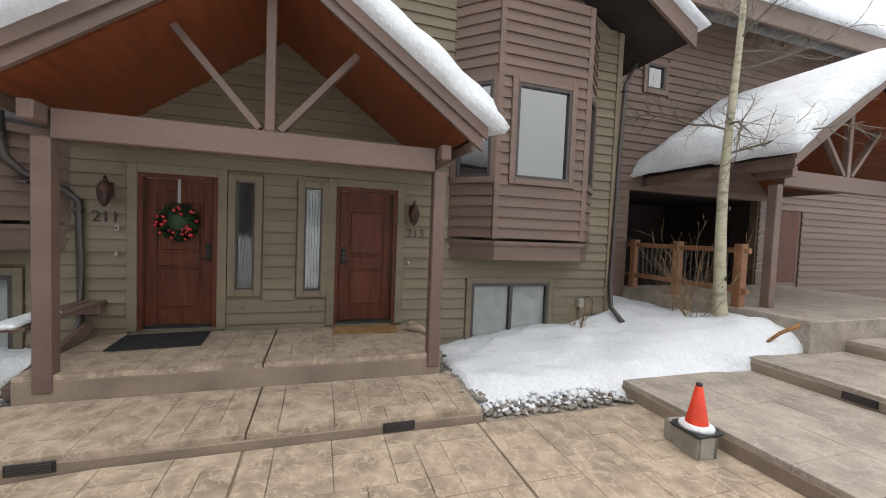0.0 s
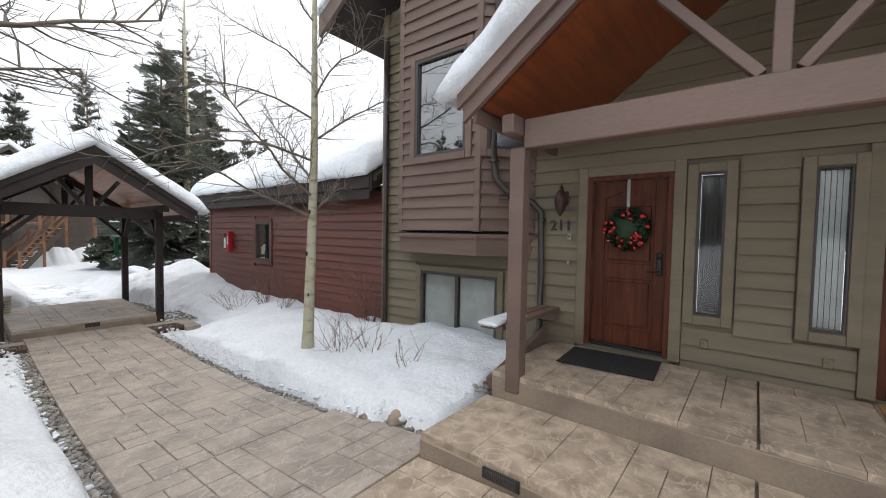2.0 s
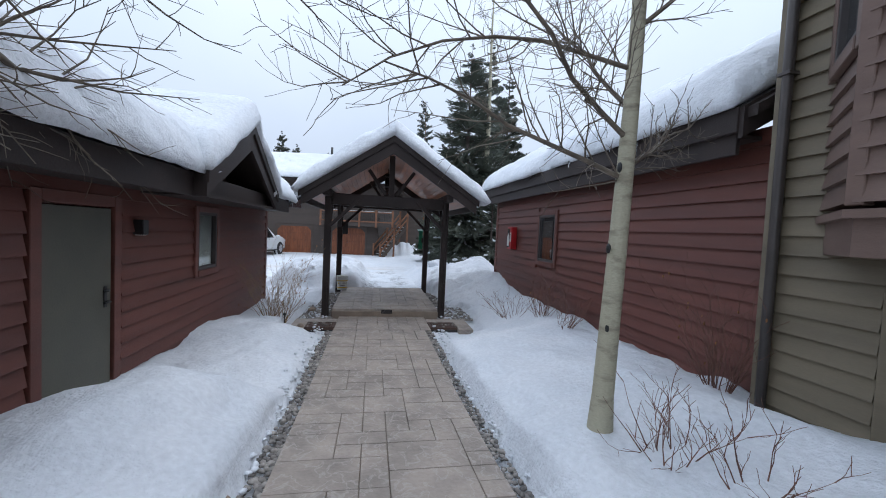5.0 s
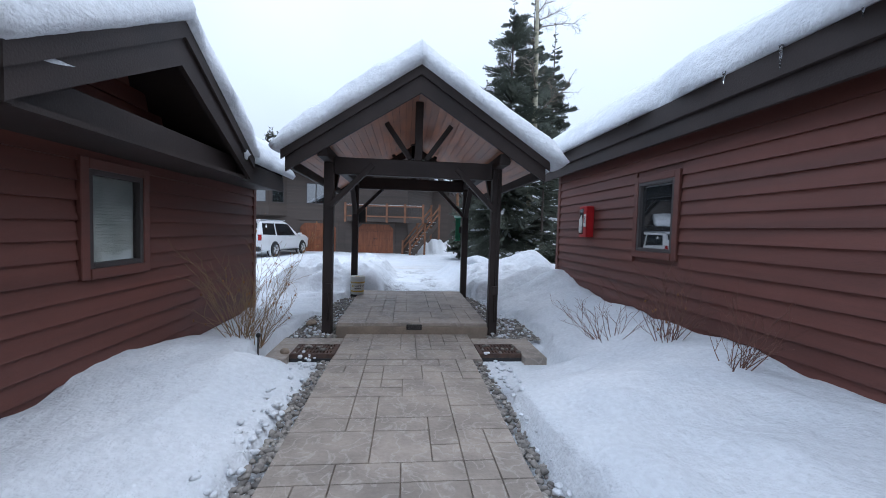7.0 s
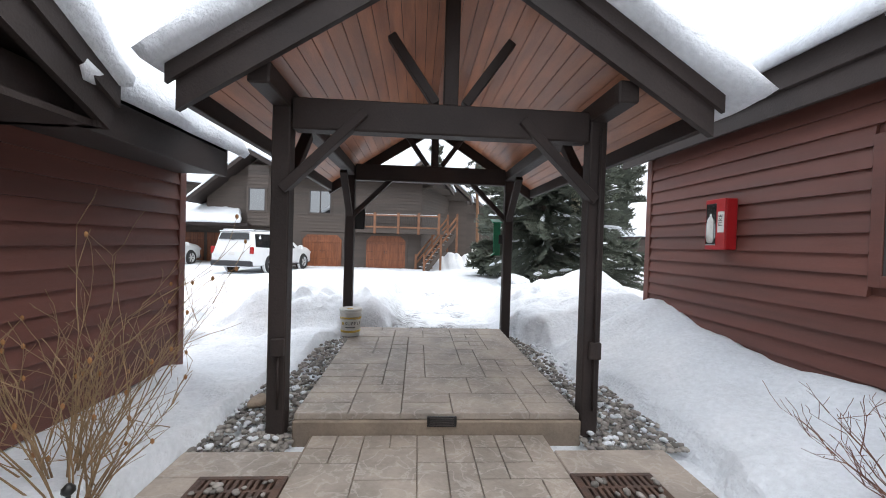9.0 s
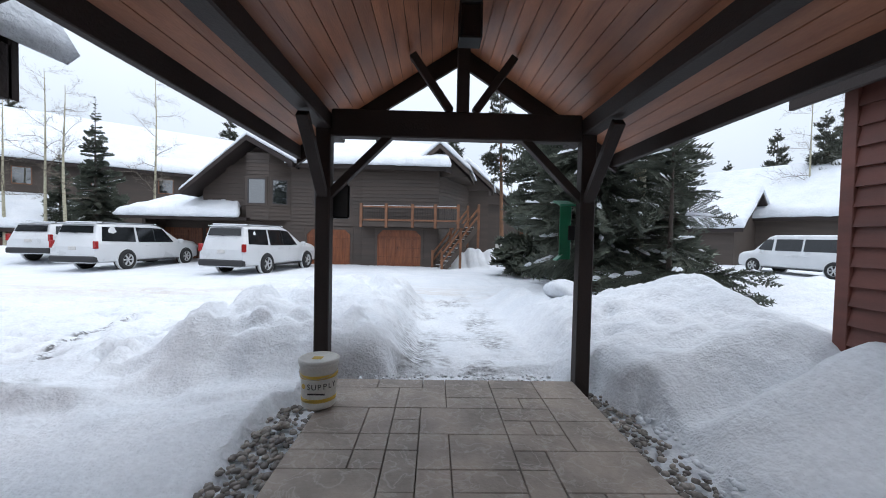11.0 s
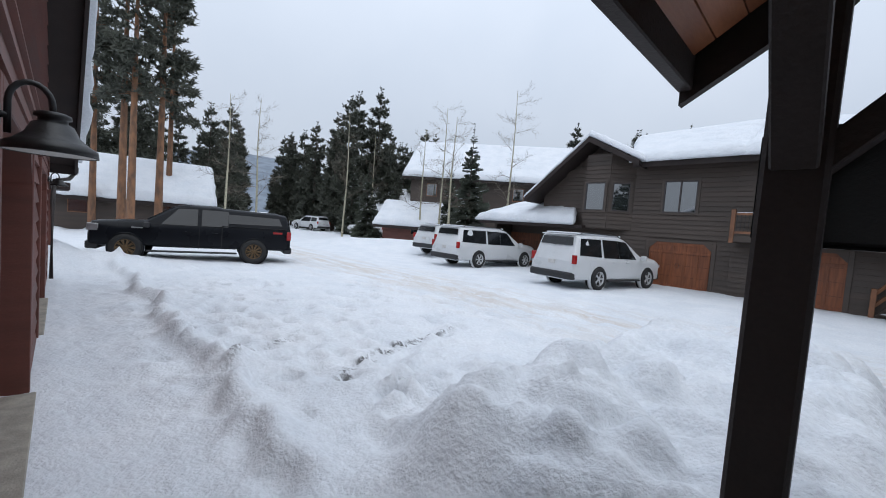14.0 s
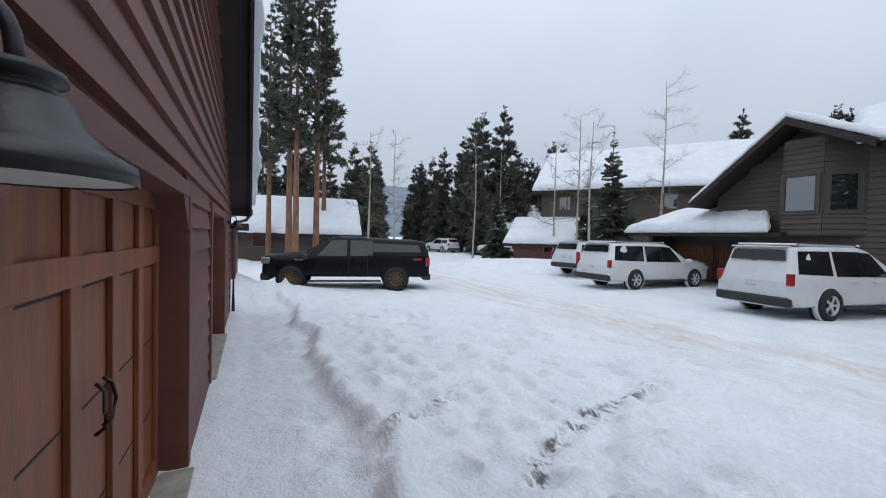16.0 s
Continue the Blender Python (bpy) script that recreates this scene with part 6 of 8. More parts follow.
# ---- neighbouring porch and wall beyond the terraces ----
nb = thing("neighbour_wall", "brown lapped-siding wall of the next townhouse", "building", (7.6, -9, 0), kind="structure")
nbc = wall_core(bmesh.new(), (7.6, -4.9), -90, 13.0, -0.3, 7.0, 0.2, [(1.78, 2.34, 5.18, 5.80), (1.55, 5.7, 0.6, 2.9)])
under("wall_core", nbc, M["brown"], nb)
siding(nb, (7.6, -4.9), -90, 13.0, 0.2, 7.0, 0.18, M["brown"], [(1.68, 2.44, 5.08, 5.9), (1.5, 5.75, 0.5, 2.95), (6.2, 7.4, -1, 2.8)])
# added deep box, coloured dark to give the black shade under the next porch
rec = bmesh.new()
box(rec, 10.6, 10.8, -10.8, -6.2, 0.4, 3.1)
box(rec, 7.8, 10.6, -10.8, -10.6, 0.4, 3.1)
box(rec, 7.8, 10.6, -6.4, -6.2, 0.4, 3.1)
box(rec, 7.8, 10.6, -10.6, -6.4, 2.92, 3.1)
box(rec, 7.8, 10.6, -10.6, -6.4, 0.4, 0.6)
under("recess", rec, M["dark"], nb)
window(nb, east(7.585, -6.70, 5.20), 0.52, 0.56, (), M["brown"])
ndr = thing("front_door", "dark brown front door of the next townhouse", "door", (7.62, -11.7, 0.78), kind="structure")
part("door_leaf", boxed(-0.02, 0.05, -0.5, 0.5, 0, 2.05, 0.005), M["door"], ndr)
part("trim", boxed(-0.03, 0.02, 0.5, 0.62, 0, 2.15, 0.005), M["brown"], ndr)
part("sidelight", boxed(-0.03, 0.02, 0.68, 1.0, 0.3, 2.05, 0.005), M["pane"], ndr)
porch(5.0, -8.85, 0.72, 1.80, 2.78, "gabled snow-covered porch of the next townhouse", M["beam"], 2.6)
nroof = thing("neighbour_roof", "snowy upper roof of the next townhouse", "roof", (8, -10, 6.5), kind="structure")
under("roof_slope", prism(bmesh.new(), [(6.7, -5.5, 6.9), (6.7, -19, 6.9), (10.0, -19, 7.9), (10.0, -5.5, 7.9)], (0, 0, 0.15)), M["dark"], nroof)
under("fascia", boxed(6.62, 6.70, -19, -5.5, 6.62, 7.06, 0.006), M["beam"], nroof)
roof_snow("roof_snow", "thick snow on the upper roof of the next townhouse", (6.62, -5.5, 7.06), (6.62, -19, 7.06), (10.0, -5.5, 8.05), (10.0, -19, 8.05), 0.45, seed=91)
solid("entry_slab", boxed(4.0, 7.6, -11.5, -6.4, 0.0, 0.72, 0.012), M["conc2"], "raised concrete slab under the next porch", "slab", kind="structure")
rl = thing("porch_railing", "orange-stained timber railing of the next porch", "railing", (5.6, -6.5, 0.72))
for x in (5.1, 6.3, 7.4):
    under("post", boxed(x - 0.07, x + 0.07, -6.57, -6.43, 0.55, 1.78, 0.01), M["log"], rl)
for z in (0.95, 1.62):
    under("rail", boxed(4.95, 7.6, -6.54, -6.46, z, z + 0.09, 0.008), M["log"], rl)
for k in range(20):
    under("baluster", boxed(5.2 + k * 0.115, 5.22 + k * 0.115, -6.51, -6.49, 1.04, 1.62), M["black"], rl)

# mountain with ski runs under the cloud
mv, mf = [], []
NA, NR = 90, 14
for j in range(NR + 1):
    for i in range(NA + 1):
        a = radians(95 + 95 * i / NA)
        prof = 0.35 + 0.65 * math.exp(-((i / NA - 0.70) / 0.16) ** 2) + 0.18 * noise.noise(Vector((i * 0.11, 2.0, 0)))
        r = 900 + 60 * j
        hgt = 235 * prof * (j / NR) ** 0.8 - 6
        mv.append((r * math.cos(a), r * math.sin(a), hgt + 5 * noise.noise(Vector((i * 0.5, j * 0.7, 0)))))
for j in range(NR):
    for i in range(NA):
        a = j * (NA + 1) + i
        mf.append((a, a + 1, a + NA + 2, a + NA + 1))
tagged(new("mountain", np_mesh("mountain", mv, mf, M["mount"], True)), "wooded mountain tinted with distance haze, with pale ski runs", "mountain", kind="structure")


# ---- trees ----
def rot_to(v, f, rng):
    return v


def tree_tubes(segs, sides=5):
    """segs: (p0, p1, r0, r1). All limbs as one mesh of tapered tubes."""
    vs, fs = [], []
    ang = [2 * math.pi * k / sides for k in range(sides)]
    for p0, p1, r0, r1 in segs:
        d = p1 - p0
        if d.length < 1e-6:
            continue
        d = d.normalized()
        a = d.orthogonal().normalized()
        b = d.cross(a)
        base = len(vs)
        for p, r in ((p0, r0), (p1, r1)):
            for t in ang:
                vs.append(tuple(p + (a * math.cos(t) + b * math.sin(t)) * r))
        for k in range(sides):
            fs.append((base + k, base + (k + 1) % sides, base + sides + (k + 1) % sides, base + sides + k))
    return vs, fs


def bare_tree(label, at, height, r, seed, n_limbs=16, lean=(0, 0), reach=0.28, first=0.25, bark="bark", twigs=4, limbs_at=None, group="bare aspens", droop=0.15):
    rng = random.Random(seed)
    t = thing("aspen_tree", label, "tree", at, group)
    tr, br, tw = [], [], []
    pts = []
    n = 14
    for i in range(n + 1):
        u = i / n
        pts.append(Vector((lean[0] * u * height + 0.05 * math.sin(u * 7 + seed), lean[1] * u * height + 0.05 * math.cos(u * 6 + seed * 2), u * height - 0.15)))
    rad = lambda u: r * (1 - 0.86 * u) * (1.35 if u < 0.03 else 1)
    for i in range(n):
        tr.append((pts[i], pts[i + 1], rad(i / n), rad((i + 1) / n)))

    def limb(p, d, length, rr, depth):
        k = 6 if depth == 0 else 4
        q = p
        for i in range(k):
            d = (d + Vector((rng.gauss(0, 0.16), rng.gauss(0, 0.16), rng.gauss(0.02, 0.13) - (droop * 0.3 if depth == 0 else 0)))).normalized()
            q2 = q + d * (length / k)
            r0, r1 = rr * (1 - i / k * 0.75), rr * (1 - (i + 1) / k * 0.75)
            (br if depth == 0 else tw).append((q, q2, max(0.0022, r0), max(0.0018, r1)))
            if depth < 2:
                for _ in range(twigs if depth == 0 else 2):
                    if rng.random() < 0.85:
                        side = d.orthogonal().normalized()
                        side.rotate(Matrix.Rotation(rng.random() * 6.283, 3, d))
                        limb(q.lerp(q2, rng.random()), (d * 0.75 + side * 0.8 + Vector((0, 0, 0.12))).normalized(), length * rng.uniform(0.22, 0.42), rr * 0.36, depth + 1)
            q = q2
    spots = limbs_at or [(first + (1 - first) * (k + rng.random()) / n_limbs, rng.random() * 360, 1.0, None) for k in range(n_limbs)]
    for u, az, k, el in spots:
        i = min(n - 1, int(u * n))
        p = pts[i].lerp(pts[i + 1], u * n - i)
        e = radians(el if el is not None else rng.uniform(5, 45))
        d = Vector((math.cos(radians(az)) * math.cos(e), math.sin(radians(az)) * math.cos(e), math.sin(e)))
        limb(p, d, height * reach * k * (1.15 - 0.6 * u), max(0.006, rad(u) * 0.36), 0)
    o = part("trunk", bmesh.new(), M[bark], t)
    o.data = np_mesh("trunk", *tree_tubes(tr, 12), M[bark], True)
    o = part("branches", bmesh.new(), M["twig"], t)
    o.data = np_mesh("branches", *tree_tubes(br, 5), M["twig"], True)
    o["kind"] = "stuff"
    o = part("twigs", bmesh.new(), M["twig"], t)
    o.data = np_mesh("twigs", *tree_tubes(tw, 3), M["twig"], True)
    o["kind"] = "stuff"
    return t


def scar(t, pts):
    for z, a, r in pts:
        b = bmesh.new()
        bmesh.ops.create_icosphere(b, subdivisions=2, radius=0.03, matrix=Matrix.Translation((r * math.cos(a), r * math.sin(a), z)) @ Matrix.Diagonal((0.5, 0.8, 1.3, 1)))
        part("bark_scar", b, M["black"], t)


a1 = bare_tree("tall slim bare aspen in the snowy bed", (4.74, 5.95, -0.15), 7.5, 0.085, 5, lean=(0.012, -0.01), reach=0.30, limbs_at=[
    (0.29, 170, 0.9, 20), (0.30, 10, 0.5, 30), (0.33, 200, 1.0, 25), (0.36, 120, 0.8, 35), (0.40, 160, 1.1, 20), (0.44, 330, 0.7, 40), (0.48, 180, 0.9, 30), (0.52, 250, 0.9, 25), (0.56, 140, 0.8, 35),
    (0.61, 20, 0.7, 35), (0.66, 200, 0.8, 35), (0.72, 100, 0.7, 40), (0.79, 280, 0.7, 45), (0.87, 60, 0.6, 45)])
scar(a1, [(0.35, 3.4, 0.075), (0.9, 4.0, 0.075), (1.5, 3.6, 0.07), (2.1, 4.2, 0.065)])
a2 = bare_tree("thick scarred aspen leaning by the garage wall", (0.98, 4.42, -0.15), 7.0, 0.125, 8, lean=(0.02, 0.0), reach=0.40, twigs=5, limbs_at=[
    (0.33, 80, 1.0, 12), (0.36, 60, 1.0, 22), (0.37, 95, 0.7, 5), (0.42, 20, 0.8, 30), (0.46, 75, 1.0, 25), (0.50, 110, 0.9, 20), (0.55, 40, 0.9, 25), (0.60, 90, 0.9, 30), (0.70, 60, 0.8, 35), (0.80, 100, 0.8, 40)])
scar(a2, [(0.5, -0.6, 0.115), (1.3, -0.3, 0.11), (1.45, -0.2, 0.11), (2.0, 0.2, 0.105)])
a3 = bare_tree("slim pale aspen in snow before the next porch", (5.15, -6.2, 0.45), 8.0, 0.10, 12, lean=(0.005, 0.01), reach=0.22, first=0.35)
scar(a3, [(0.6, 2.2, 0.10), (0.75, 2.6, 0.10), (1.9, 2.4, 0.09)])
a4 = bare_tree("smooth pale aspen trunk beside the big spruce", (7.75, 20.3, -0.5), 13.0, 0.17, 17, lean=(0.01, 0.02), reach=0.16, first=0.45)
for k, (x, y, h, s) in enumerate(((-31, 25, 11, 31), (-17.5, 33.5, 9, 32), (-20, 35, 11, 33), (-23.5, 36, 10, 34), (-15, 37, 12, 35), (-31, 33, 12, 36), (30.5, 39.5, 14, 37), (33.6, 39, 15, 38), (-28, 22, 10, 39),
                                  (11, 52, 10, 40), (14, 55, 11, 41), (-10, 44, 9, 42), (-5, 46, 8.5, 43), (-3, 45, 8, 44), (-13, 46, 9, 45), (-37, 40, 12, 46))):
    bare_tree("bare winter aspen standing in snow", (x, y, ground_at(x, y)), h, 0.10, s, n_limbs=14, reach=0.20, first=0.3, twigs=3, group="bare aspens far off")


def spray(rng, length, n_side, needle, dense, tufts=0):
    """A drooping spruce branch along +x: twigs thick with needles. Returns triangles."""
    V, F = [], []

    def strip(p, d, L, w):
        up = Vector((0, 0, 1))
        s = d.cross(up)
        s = s.normalized() if s.length > 1e-3 else Vector((0, 1, 0))
        k = max(3, int(L / dense))
        for i in range(k):
            q = p + d * (L * (i + 0.5) / k)
            for side in (1, -1, 0):
                o = s * side if side else up * 0.8
                tip = q + (o * rng.uniform(0.7, 1.1) + d * rng.uniform(0.5, 0.9) + up * rng.uniform(-0.1, 0.3)).normalized() * w * rng.uniform(0.75, 1.2)
                b = d * (w * 0.30)
                i0 = len(V)
                V.extend([tuple(q - b), tuple(q + b), tuple(tip)])
                F.append((i0, i0 + 1, i0 + 2))
    x = Vector((1, 0, 0))
    if tufts:
        # ragged tufts of long needles towards the branch's end
        for i in range(tufts):
            u = rng.uniform(0.25, 1.0)
            c = Vector((u, rng.gauss(0, 0.16) * (1.15 - u), rng.gauss(0.02, 0.07)))
            for k in range(7):
                d = Vector((rng.gauss(0.35, 0.6), rng.gauss(0, 0.7), rng.gauss(0.35, 0.6))).normalized()
                s = d.cross(Vector((rng.random() - 0.5, rng.random() - 0.5, 0.3))).normalized() * needle * 0.16
                i0 = len(V)
                V.extend([tuple(c - s), tuple(c + s), tuple(c + d * needle * rng.uniform(0.7, 1.2))])
                F.append((i0, i0 + 1, i0 + 2))
        return np.array(V), np.array(F)
    strip(Vector(), x, length, needle * 1.2)
    for i in range(n_side):
        u = 0.12 + 0.86 * (i + rng.random() * 0.6) / n_side
        p = Vector((u * length, 0, -0.10 * length * u * u))
        L = length * (0.46 * (1 - u) + 0.10) * rng.uniform(0.75, 1.2)
        for s in (1, -1):
            d = Vector((0.72, s * 0.68, rng.uniform(-0.28, 0.02))).normalized()
            strip(p, d, L, needle)
    return np.array(V), np.array(F)


def conifer(label, at, height, width, seed, needle, dense, whorls, per, first=0.04, mt="needle", bark="sbark", trunk_r=None, snow=0.2, proto_n=4, n_side=9, shape=1.0, group="spruces", droop=-12, pads=2, tufts=0, skirt=1.0):
    rng = random.Random(seed)
    t = thing("conifer_tree", label, "tree", at, group)
    r = trunk_r or height * 0.014
    segs = [(Vector((0, 0, -0.3 + height * i / 8)), Vector((0, 0, -0.3 + height * (i + 1) / 8)), r * (1 - i / 8 * 0.95), r * (1 - (i + 1) / 8 * 0.95)) for i in range(8)]
    o = part("trunk", bmesh.new(), M[bark], t)
    o.data = np_mesh("trunk", *tree_tubes(segs, 9), M[bark], True)
    protos = [spray(rng, 1.0, n_side, needle, dense, tufts) for _ in range(proto_n)]
    VS, FS, SV, SF, limb = [], [], [], [], []
    base = sb = 0
    for w in range(whorls):
        u = first + (1 - first) * ((w + rng.uniform(-0.6, 0.6)) / whorls)
        u = min(0.985, max(first, u))
        prof = (1 - (u - first) / (1 - first)) ** shape
        L0 = width * max(0.05, prof) * (skirt + (1 - skirt) * min(1.0, u / 0.32))
        for k in range(per):
            L = L0 * rng.uniform(0.5, 1.12)
            u = min(0.985, max(first, u + rng.gauss(0, 0.4 / whorls)))
            az = rng.random() * 6.283
            el = radians(droop * (1 - u) * 1.6 + 25 * u + rng.gauss(0, 11))
            v, f = protos[rng.randrange(proto_n)]
            m = Matrix.Rotation(az, 3, "Z") @ Matrix.Rotation(-el, 3, "Y") @ Matrix.Rotation(rng.gauss(0, 0.6), 3, "X")
            m = np.array(m)
            wv = (v * np.array([L, L * 0.85, L * 0.85])) @ m.T + np.array([0, 0, u * height])
            VS.append(wv)
            FS.append(f + base)
            base += len(wv)
            d = Vector(m @ np.array([1.0, 0, 0]))
            limb.append((Vector((0, 0, u * height)), Vector((0, 0, u * height)) + d * L * 0.85, max(0.006, r * 0.22 * (1 - u)), 0.004))
            for _ in range(pads if snow and rng.random() < snow else 0):
                # a pad of snow lying on the branch
                c = np.array(Vector((0, 0, u * height)) + d * L * rng.uniform(0.35, 0.9)) + np.array([0, 0, 0.02 * L])
                pv = []
                nn = 7
                for q in range(nn):
                    a = 6.283 * q / nn
                    pv.append(m @ np.array([min(0.13, 0.12 * L) * math.cos(a) * rng.uniform(0.5, 1.2), min(0.065, 0.06 * L) * math.sin(a) * rng.uniform(0.5, 1.2), 0]) + c)
                pv.append(c + np.array([0, 0, min(0.05, 0.03 * L) + 0.012]))
                SV.extend(pv)
                SF.extend([(sb + q, sb + (q + 1) % nn, sb + nn) for q in range(nn)])
                sb += nn + 1
    o = part("crown", bmesh.new(), M[mt], t)
    o.data = np_mesh("crown", np.concatenate(VS), np.concatenate(FS), M[mt])
    o["kind"] = "stuff"
    o = part("limbs", bmesh.new(), M[bark], t)
    o.data = np_mesh("limbs", *tree_tubes(limb, 4), M[bark])
    o["kind"] = "stuff"
    if SV:
        o = part("snow_pads", bmesh.new(), M["snow"], t, "small pads of snow on the boughs")
        o.data = np_mesh("snow_pads", SV, SF, M["snow"], True)
        o["kind"] = "stuff"
    return t


# the big spruce beside the cleared way, and its neighbours
conifer("large dark spruce with snow-tipped drooping boughs", (7.05, 20.9, -0.5), 10.5, 2.8, 101, 0.062, 0.036, 34, 8, first=0.10, skirt=0.45, snow=0.85, proto_n=6, n_side=15, shape=0.75, trunk_r=0.17, pads=6)
conifer("young spruce with long low snowy boughs", (7.9, 19.3, -0.4), 5.0, 1.9, 102, 0.055, 0.034, 16, 6, first=0.06, snow=0.8, n_side=12, pads=5)
spr = conifer("dark spruce flecked with snow", (-17.6, 35.6, ground_at(-17.6, 35.6)), 9.5, 2.1, 103, 0.17, 0.10, 28, 7, snow=0.8, n_side=8, pads=4)
for k, (x, y, s) in enumerate(((-29.5, 34.5, 0.80), (-38, 38, 0.95), (-34, 41, 0.7), (-52, 40, 1.3), (-50, 47, 1.2), (-60, 30, 1.1), (9, 24.5, 1.4), (10.8, 26.5, 1.35), (7.6, 28.5, 1.1), (-21.5, 37.5, 0.75))):
    copy_thing(spr, pose(x, y, ground_at(x, y), 0, 0, 40 * k) @ Matrix.Scale(s, 4))
pine = conifer("tall lodgepole pine with a ragged dark crown", (-27, 16.3, -0.8), 21, 1.9, 104, 0.24, 0.13, 26, 4, first=0.40, mt="needlep", bark="pbark", trunk_r=0.24, snow=0.05, n_side=6, shape=0.40, group="tall pines", droop=-6, tufts=20)
for k, (x, y, s) in enumerate(((-25.6, 16.6, 0.95), (-28, 18.2, 1.02), (-30.5, 15.2, 0.9), (-33, 19.5, 1.0))):
    copy_thing(pine, pose(x, y, -0.8, 0, 0, 70 * k + 20) @ Matrix.Scale(s, 4))
fir = conifer("dense dark lodgepole pine in the far treeline", (-43, 40, 0), 17, 2.6, 105, 0.42, 0.16, 36, 4, first=0.10, mt="needlep", snow=0.06, n_side=6, shape=0.50, group="treeline pines", tufts=10)
rng = random.Random(9)
spots = [(-46, 43, 1.15), (-44.5, 45.5, 1.2), (5, 56, 0.9),]
for k in range(160):
    a = radians(rng.uniform(92, 184))
    r = rng.uniform(50, 92)
    spots.append((r * math.cos(a), 14 + r * math.sin(a), rng.uniform(0.5, 1.0) * (0.75 + r / 250)))
for k in range(16):
    a = radians(rng.uniform(-80, 30))
    r = rng.uniform(22, 50)
    spots.append((6 + r * math.cos(a), -6 + r * math.sin(a), rng.uniform(0.7, 1.1)))
for k in range(18):
    a = radians(rng.uniform(20, 80))
    r = rng.uniform(34, 70)
    spots.append((8 + r * math.cos(a), 14 + r * math.sin(a), rng.uniform(0.6, 1.0)))
for x, y, s in spots:
    copy_thing(fir, pose(x, y, ground_at(x, y) - 0.1, 0, 0, rng.uniform(0, 360)) @ Matrix.Scale(s, 4))


def shrub(label, at, h, n, spread_, seed, mt, leaves=0, lean=(0, 0)):
    rng = random.Random(seed)
    s = thing("bare_shrub", label, "shrub", at, "bare shrubs")
    seg = []
    tips = []

    def go(p, d, L, r, dep):
        q = p
        for i in range(4):
            d = (d + Vector((rng.gauss(0, 0.12), rng.gauss(0, 0.12), rng.gauss(0.02, 0.08)))).normalized()
            q2 = q + d * L / 4
            seg.append((q, q2, max(0.0016, r * (1 - i * 0.2)), max(0.0014, r * (1 - (i + 1) * 0.2))))
            if dep < 2 and rng.random() < 0.75:
                go(q2, (d + Vector((rng.gauss(0, 0.5), rng.gauss(0, 0.5), rng.gauss(0.1, 0.25)))).normalized(), L * rng.uniform(0.3, 0.55), r * 0.55, dep + 1)
            q = q2
        tips.append(q)
    for _ in range(n):
        a = rng.random() * 6.283
        k = rng.random() ** 0.7 * spread_
        go(Vector((0.06 * math.cos(a), 0.06 * math.sin(a), -0.12)), Vector((k * math.cos(a) + lean[0], k * math.sin(a) + lean[1], 1)).normalized(), h * rng.uniform(0.6, 1.1), 0.006, 0)
    o = part("stems", bmesh.new(), M[mt], s)
    o.data = np_mesh("stems", *tree_tubes(seg, 4), M[mt])
    o["kind"] = "stuff"
    if leaves:
        b = bmesh.new()
        for p in rng.sample(tips, min(leaves, len(tips))):
            bmesh.ops.create_icosphere(b, subdivisions=1, radius=0.012, matrix=Matrix.Translation(p) @ Matrix.Diagonal((1, 0.5, 1.5, 1)))
        part("dry_leaves", b, M["leaf"], s)["kind"] = "stuff"
    return s


def on_snow(x, y, dz=0.0):
    return (x, y, ground_at(x, y) + dz)


shrub("bare tan shrub with a few dry leaves in snow", on_snow(1.0, 11.3), 1.15, 26, 0.8, 1, "twigy", 26)
shrub("bare tan shrub with a few dry leaves in snow", on_snow(1.3, 11.0), 0.85, 18, 0.7, 2, "twigy", 12)
shrub("reddish bare shrub sprawling over the snow", on_snow(5.75, 10.7), 0.7, 14, 1.1, 3, "twigr", 0, (-0.3, 0))
shrub("reddish bare shrub by the garage wall", on_snow(6.1, 10.1), 0.75, 16, 0.8, 4, "twigr", 8)
shrub("reddish bare shrub by the garage wall", on_snow(6.1, 9.2), 0.6, 12, 0.9, 5, "twigr", 0)
shrub("bare shrub against the garage corner", on_snow(6.35, 6.5), 0.9, 22, 0.4, 6, "twigr", 14)
shrub("thin reddish stems poking out of the snow", on_snow(4.95, 5.5), 0.55, 12, 0.9, 7, "twigr")
shrub("thin reddish stems poking out of the snow", on_snow(5.2, 5.1), 0.45, 8, 0.7, 8, "twigr")
shrub("thin bare stems poking out of the snow", on_snow(5.0, 4.2), 0.35, 5, 0.8, 9, "twigr")
shrub("bare branching shrub by the next porch", on_snow(5.3, -5.8), 1.3, 14, 0.8, 10, "twigy")
shrub("bare branching shrub by the next porch", on_snow(5.9, -6.1), 1.2, 12, 0.9, 11, "twigy")
shrub("dry low stems by the basement window", on_snow(6.1, -4.1), 0.5, 12, 0.6, 12, "twigy")

b = bmesh.new()
bmesh.ops.create_icosphere(b, subdivisions=4, radius=1.0, matrix=Matrix.Diagonal((0.42, 0.36, 0.20, 1)))
for v in b.verts:
    v.co += v.co.normalized() * 0.10 * noise.noise(v.co * 4)
for f in b.faces:
    f.smooth = True
cap = solid("snow_mound", b, M["snow"], "rounded pillow of snow on the low spruce boughs", "snow")
cap.location = (5.6, 18.7, ground_at(5.6, 18.7) + 0.16)

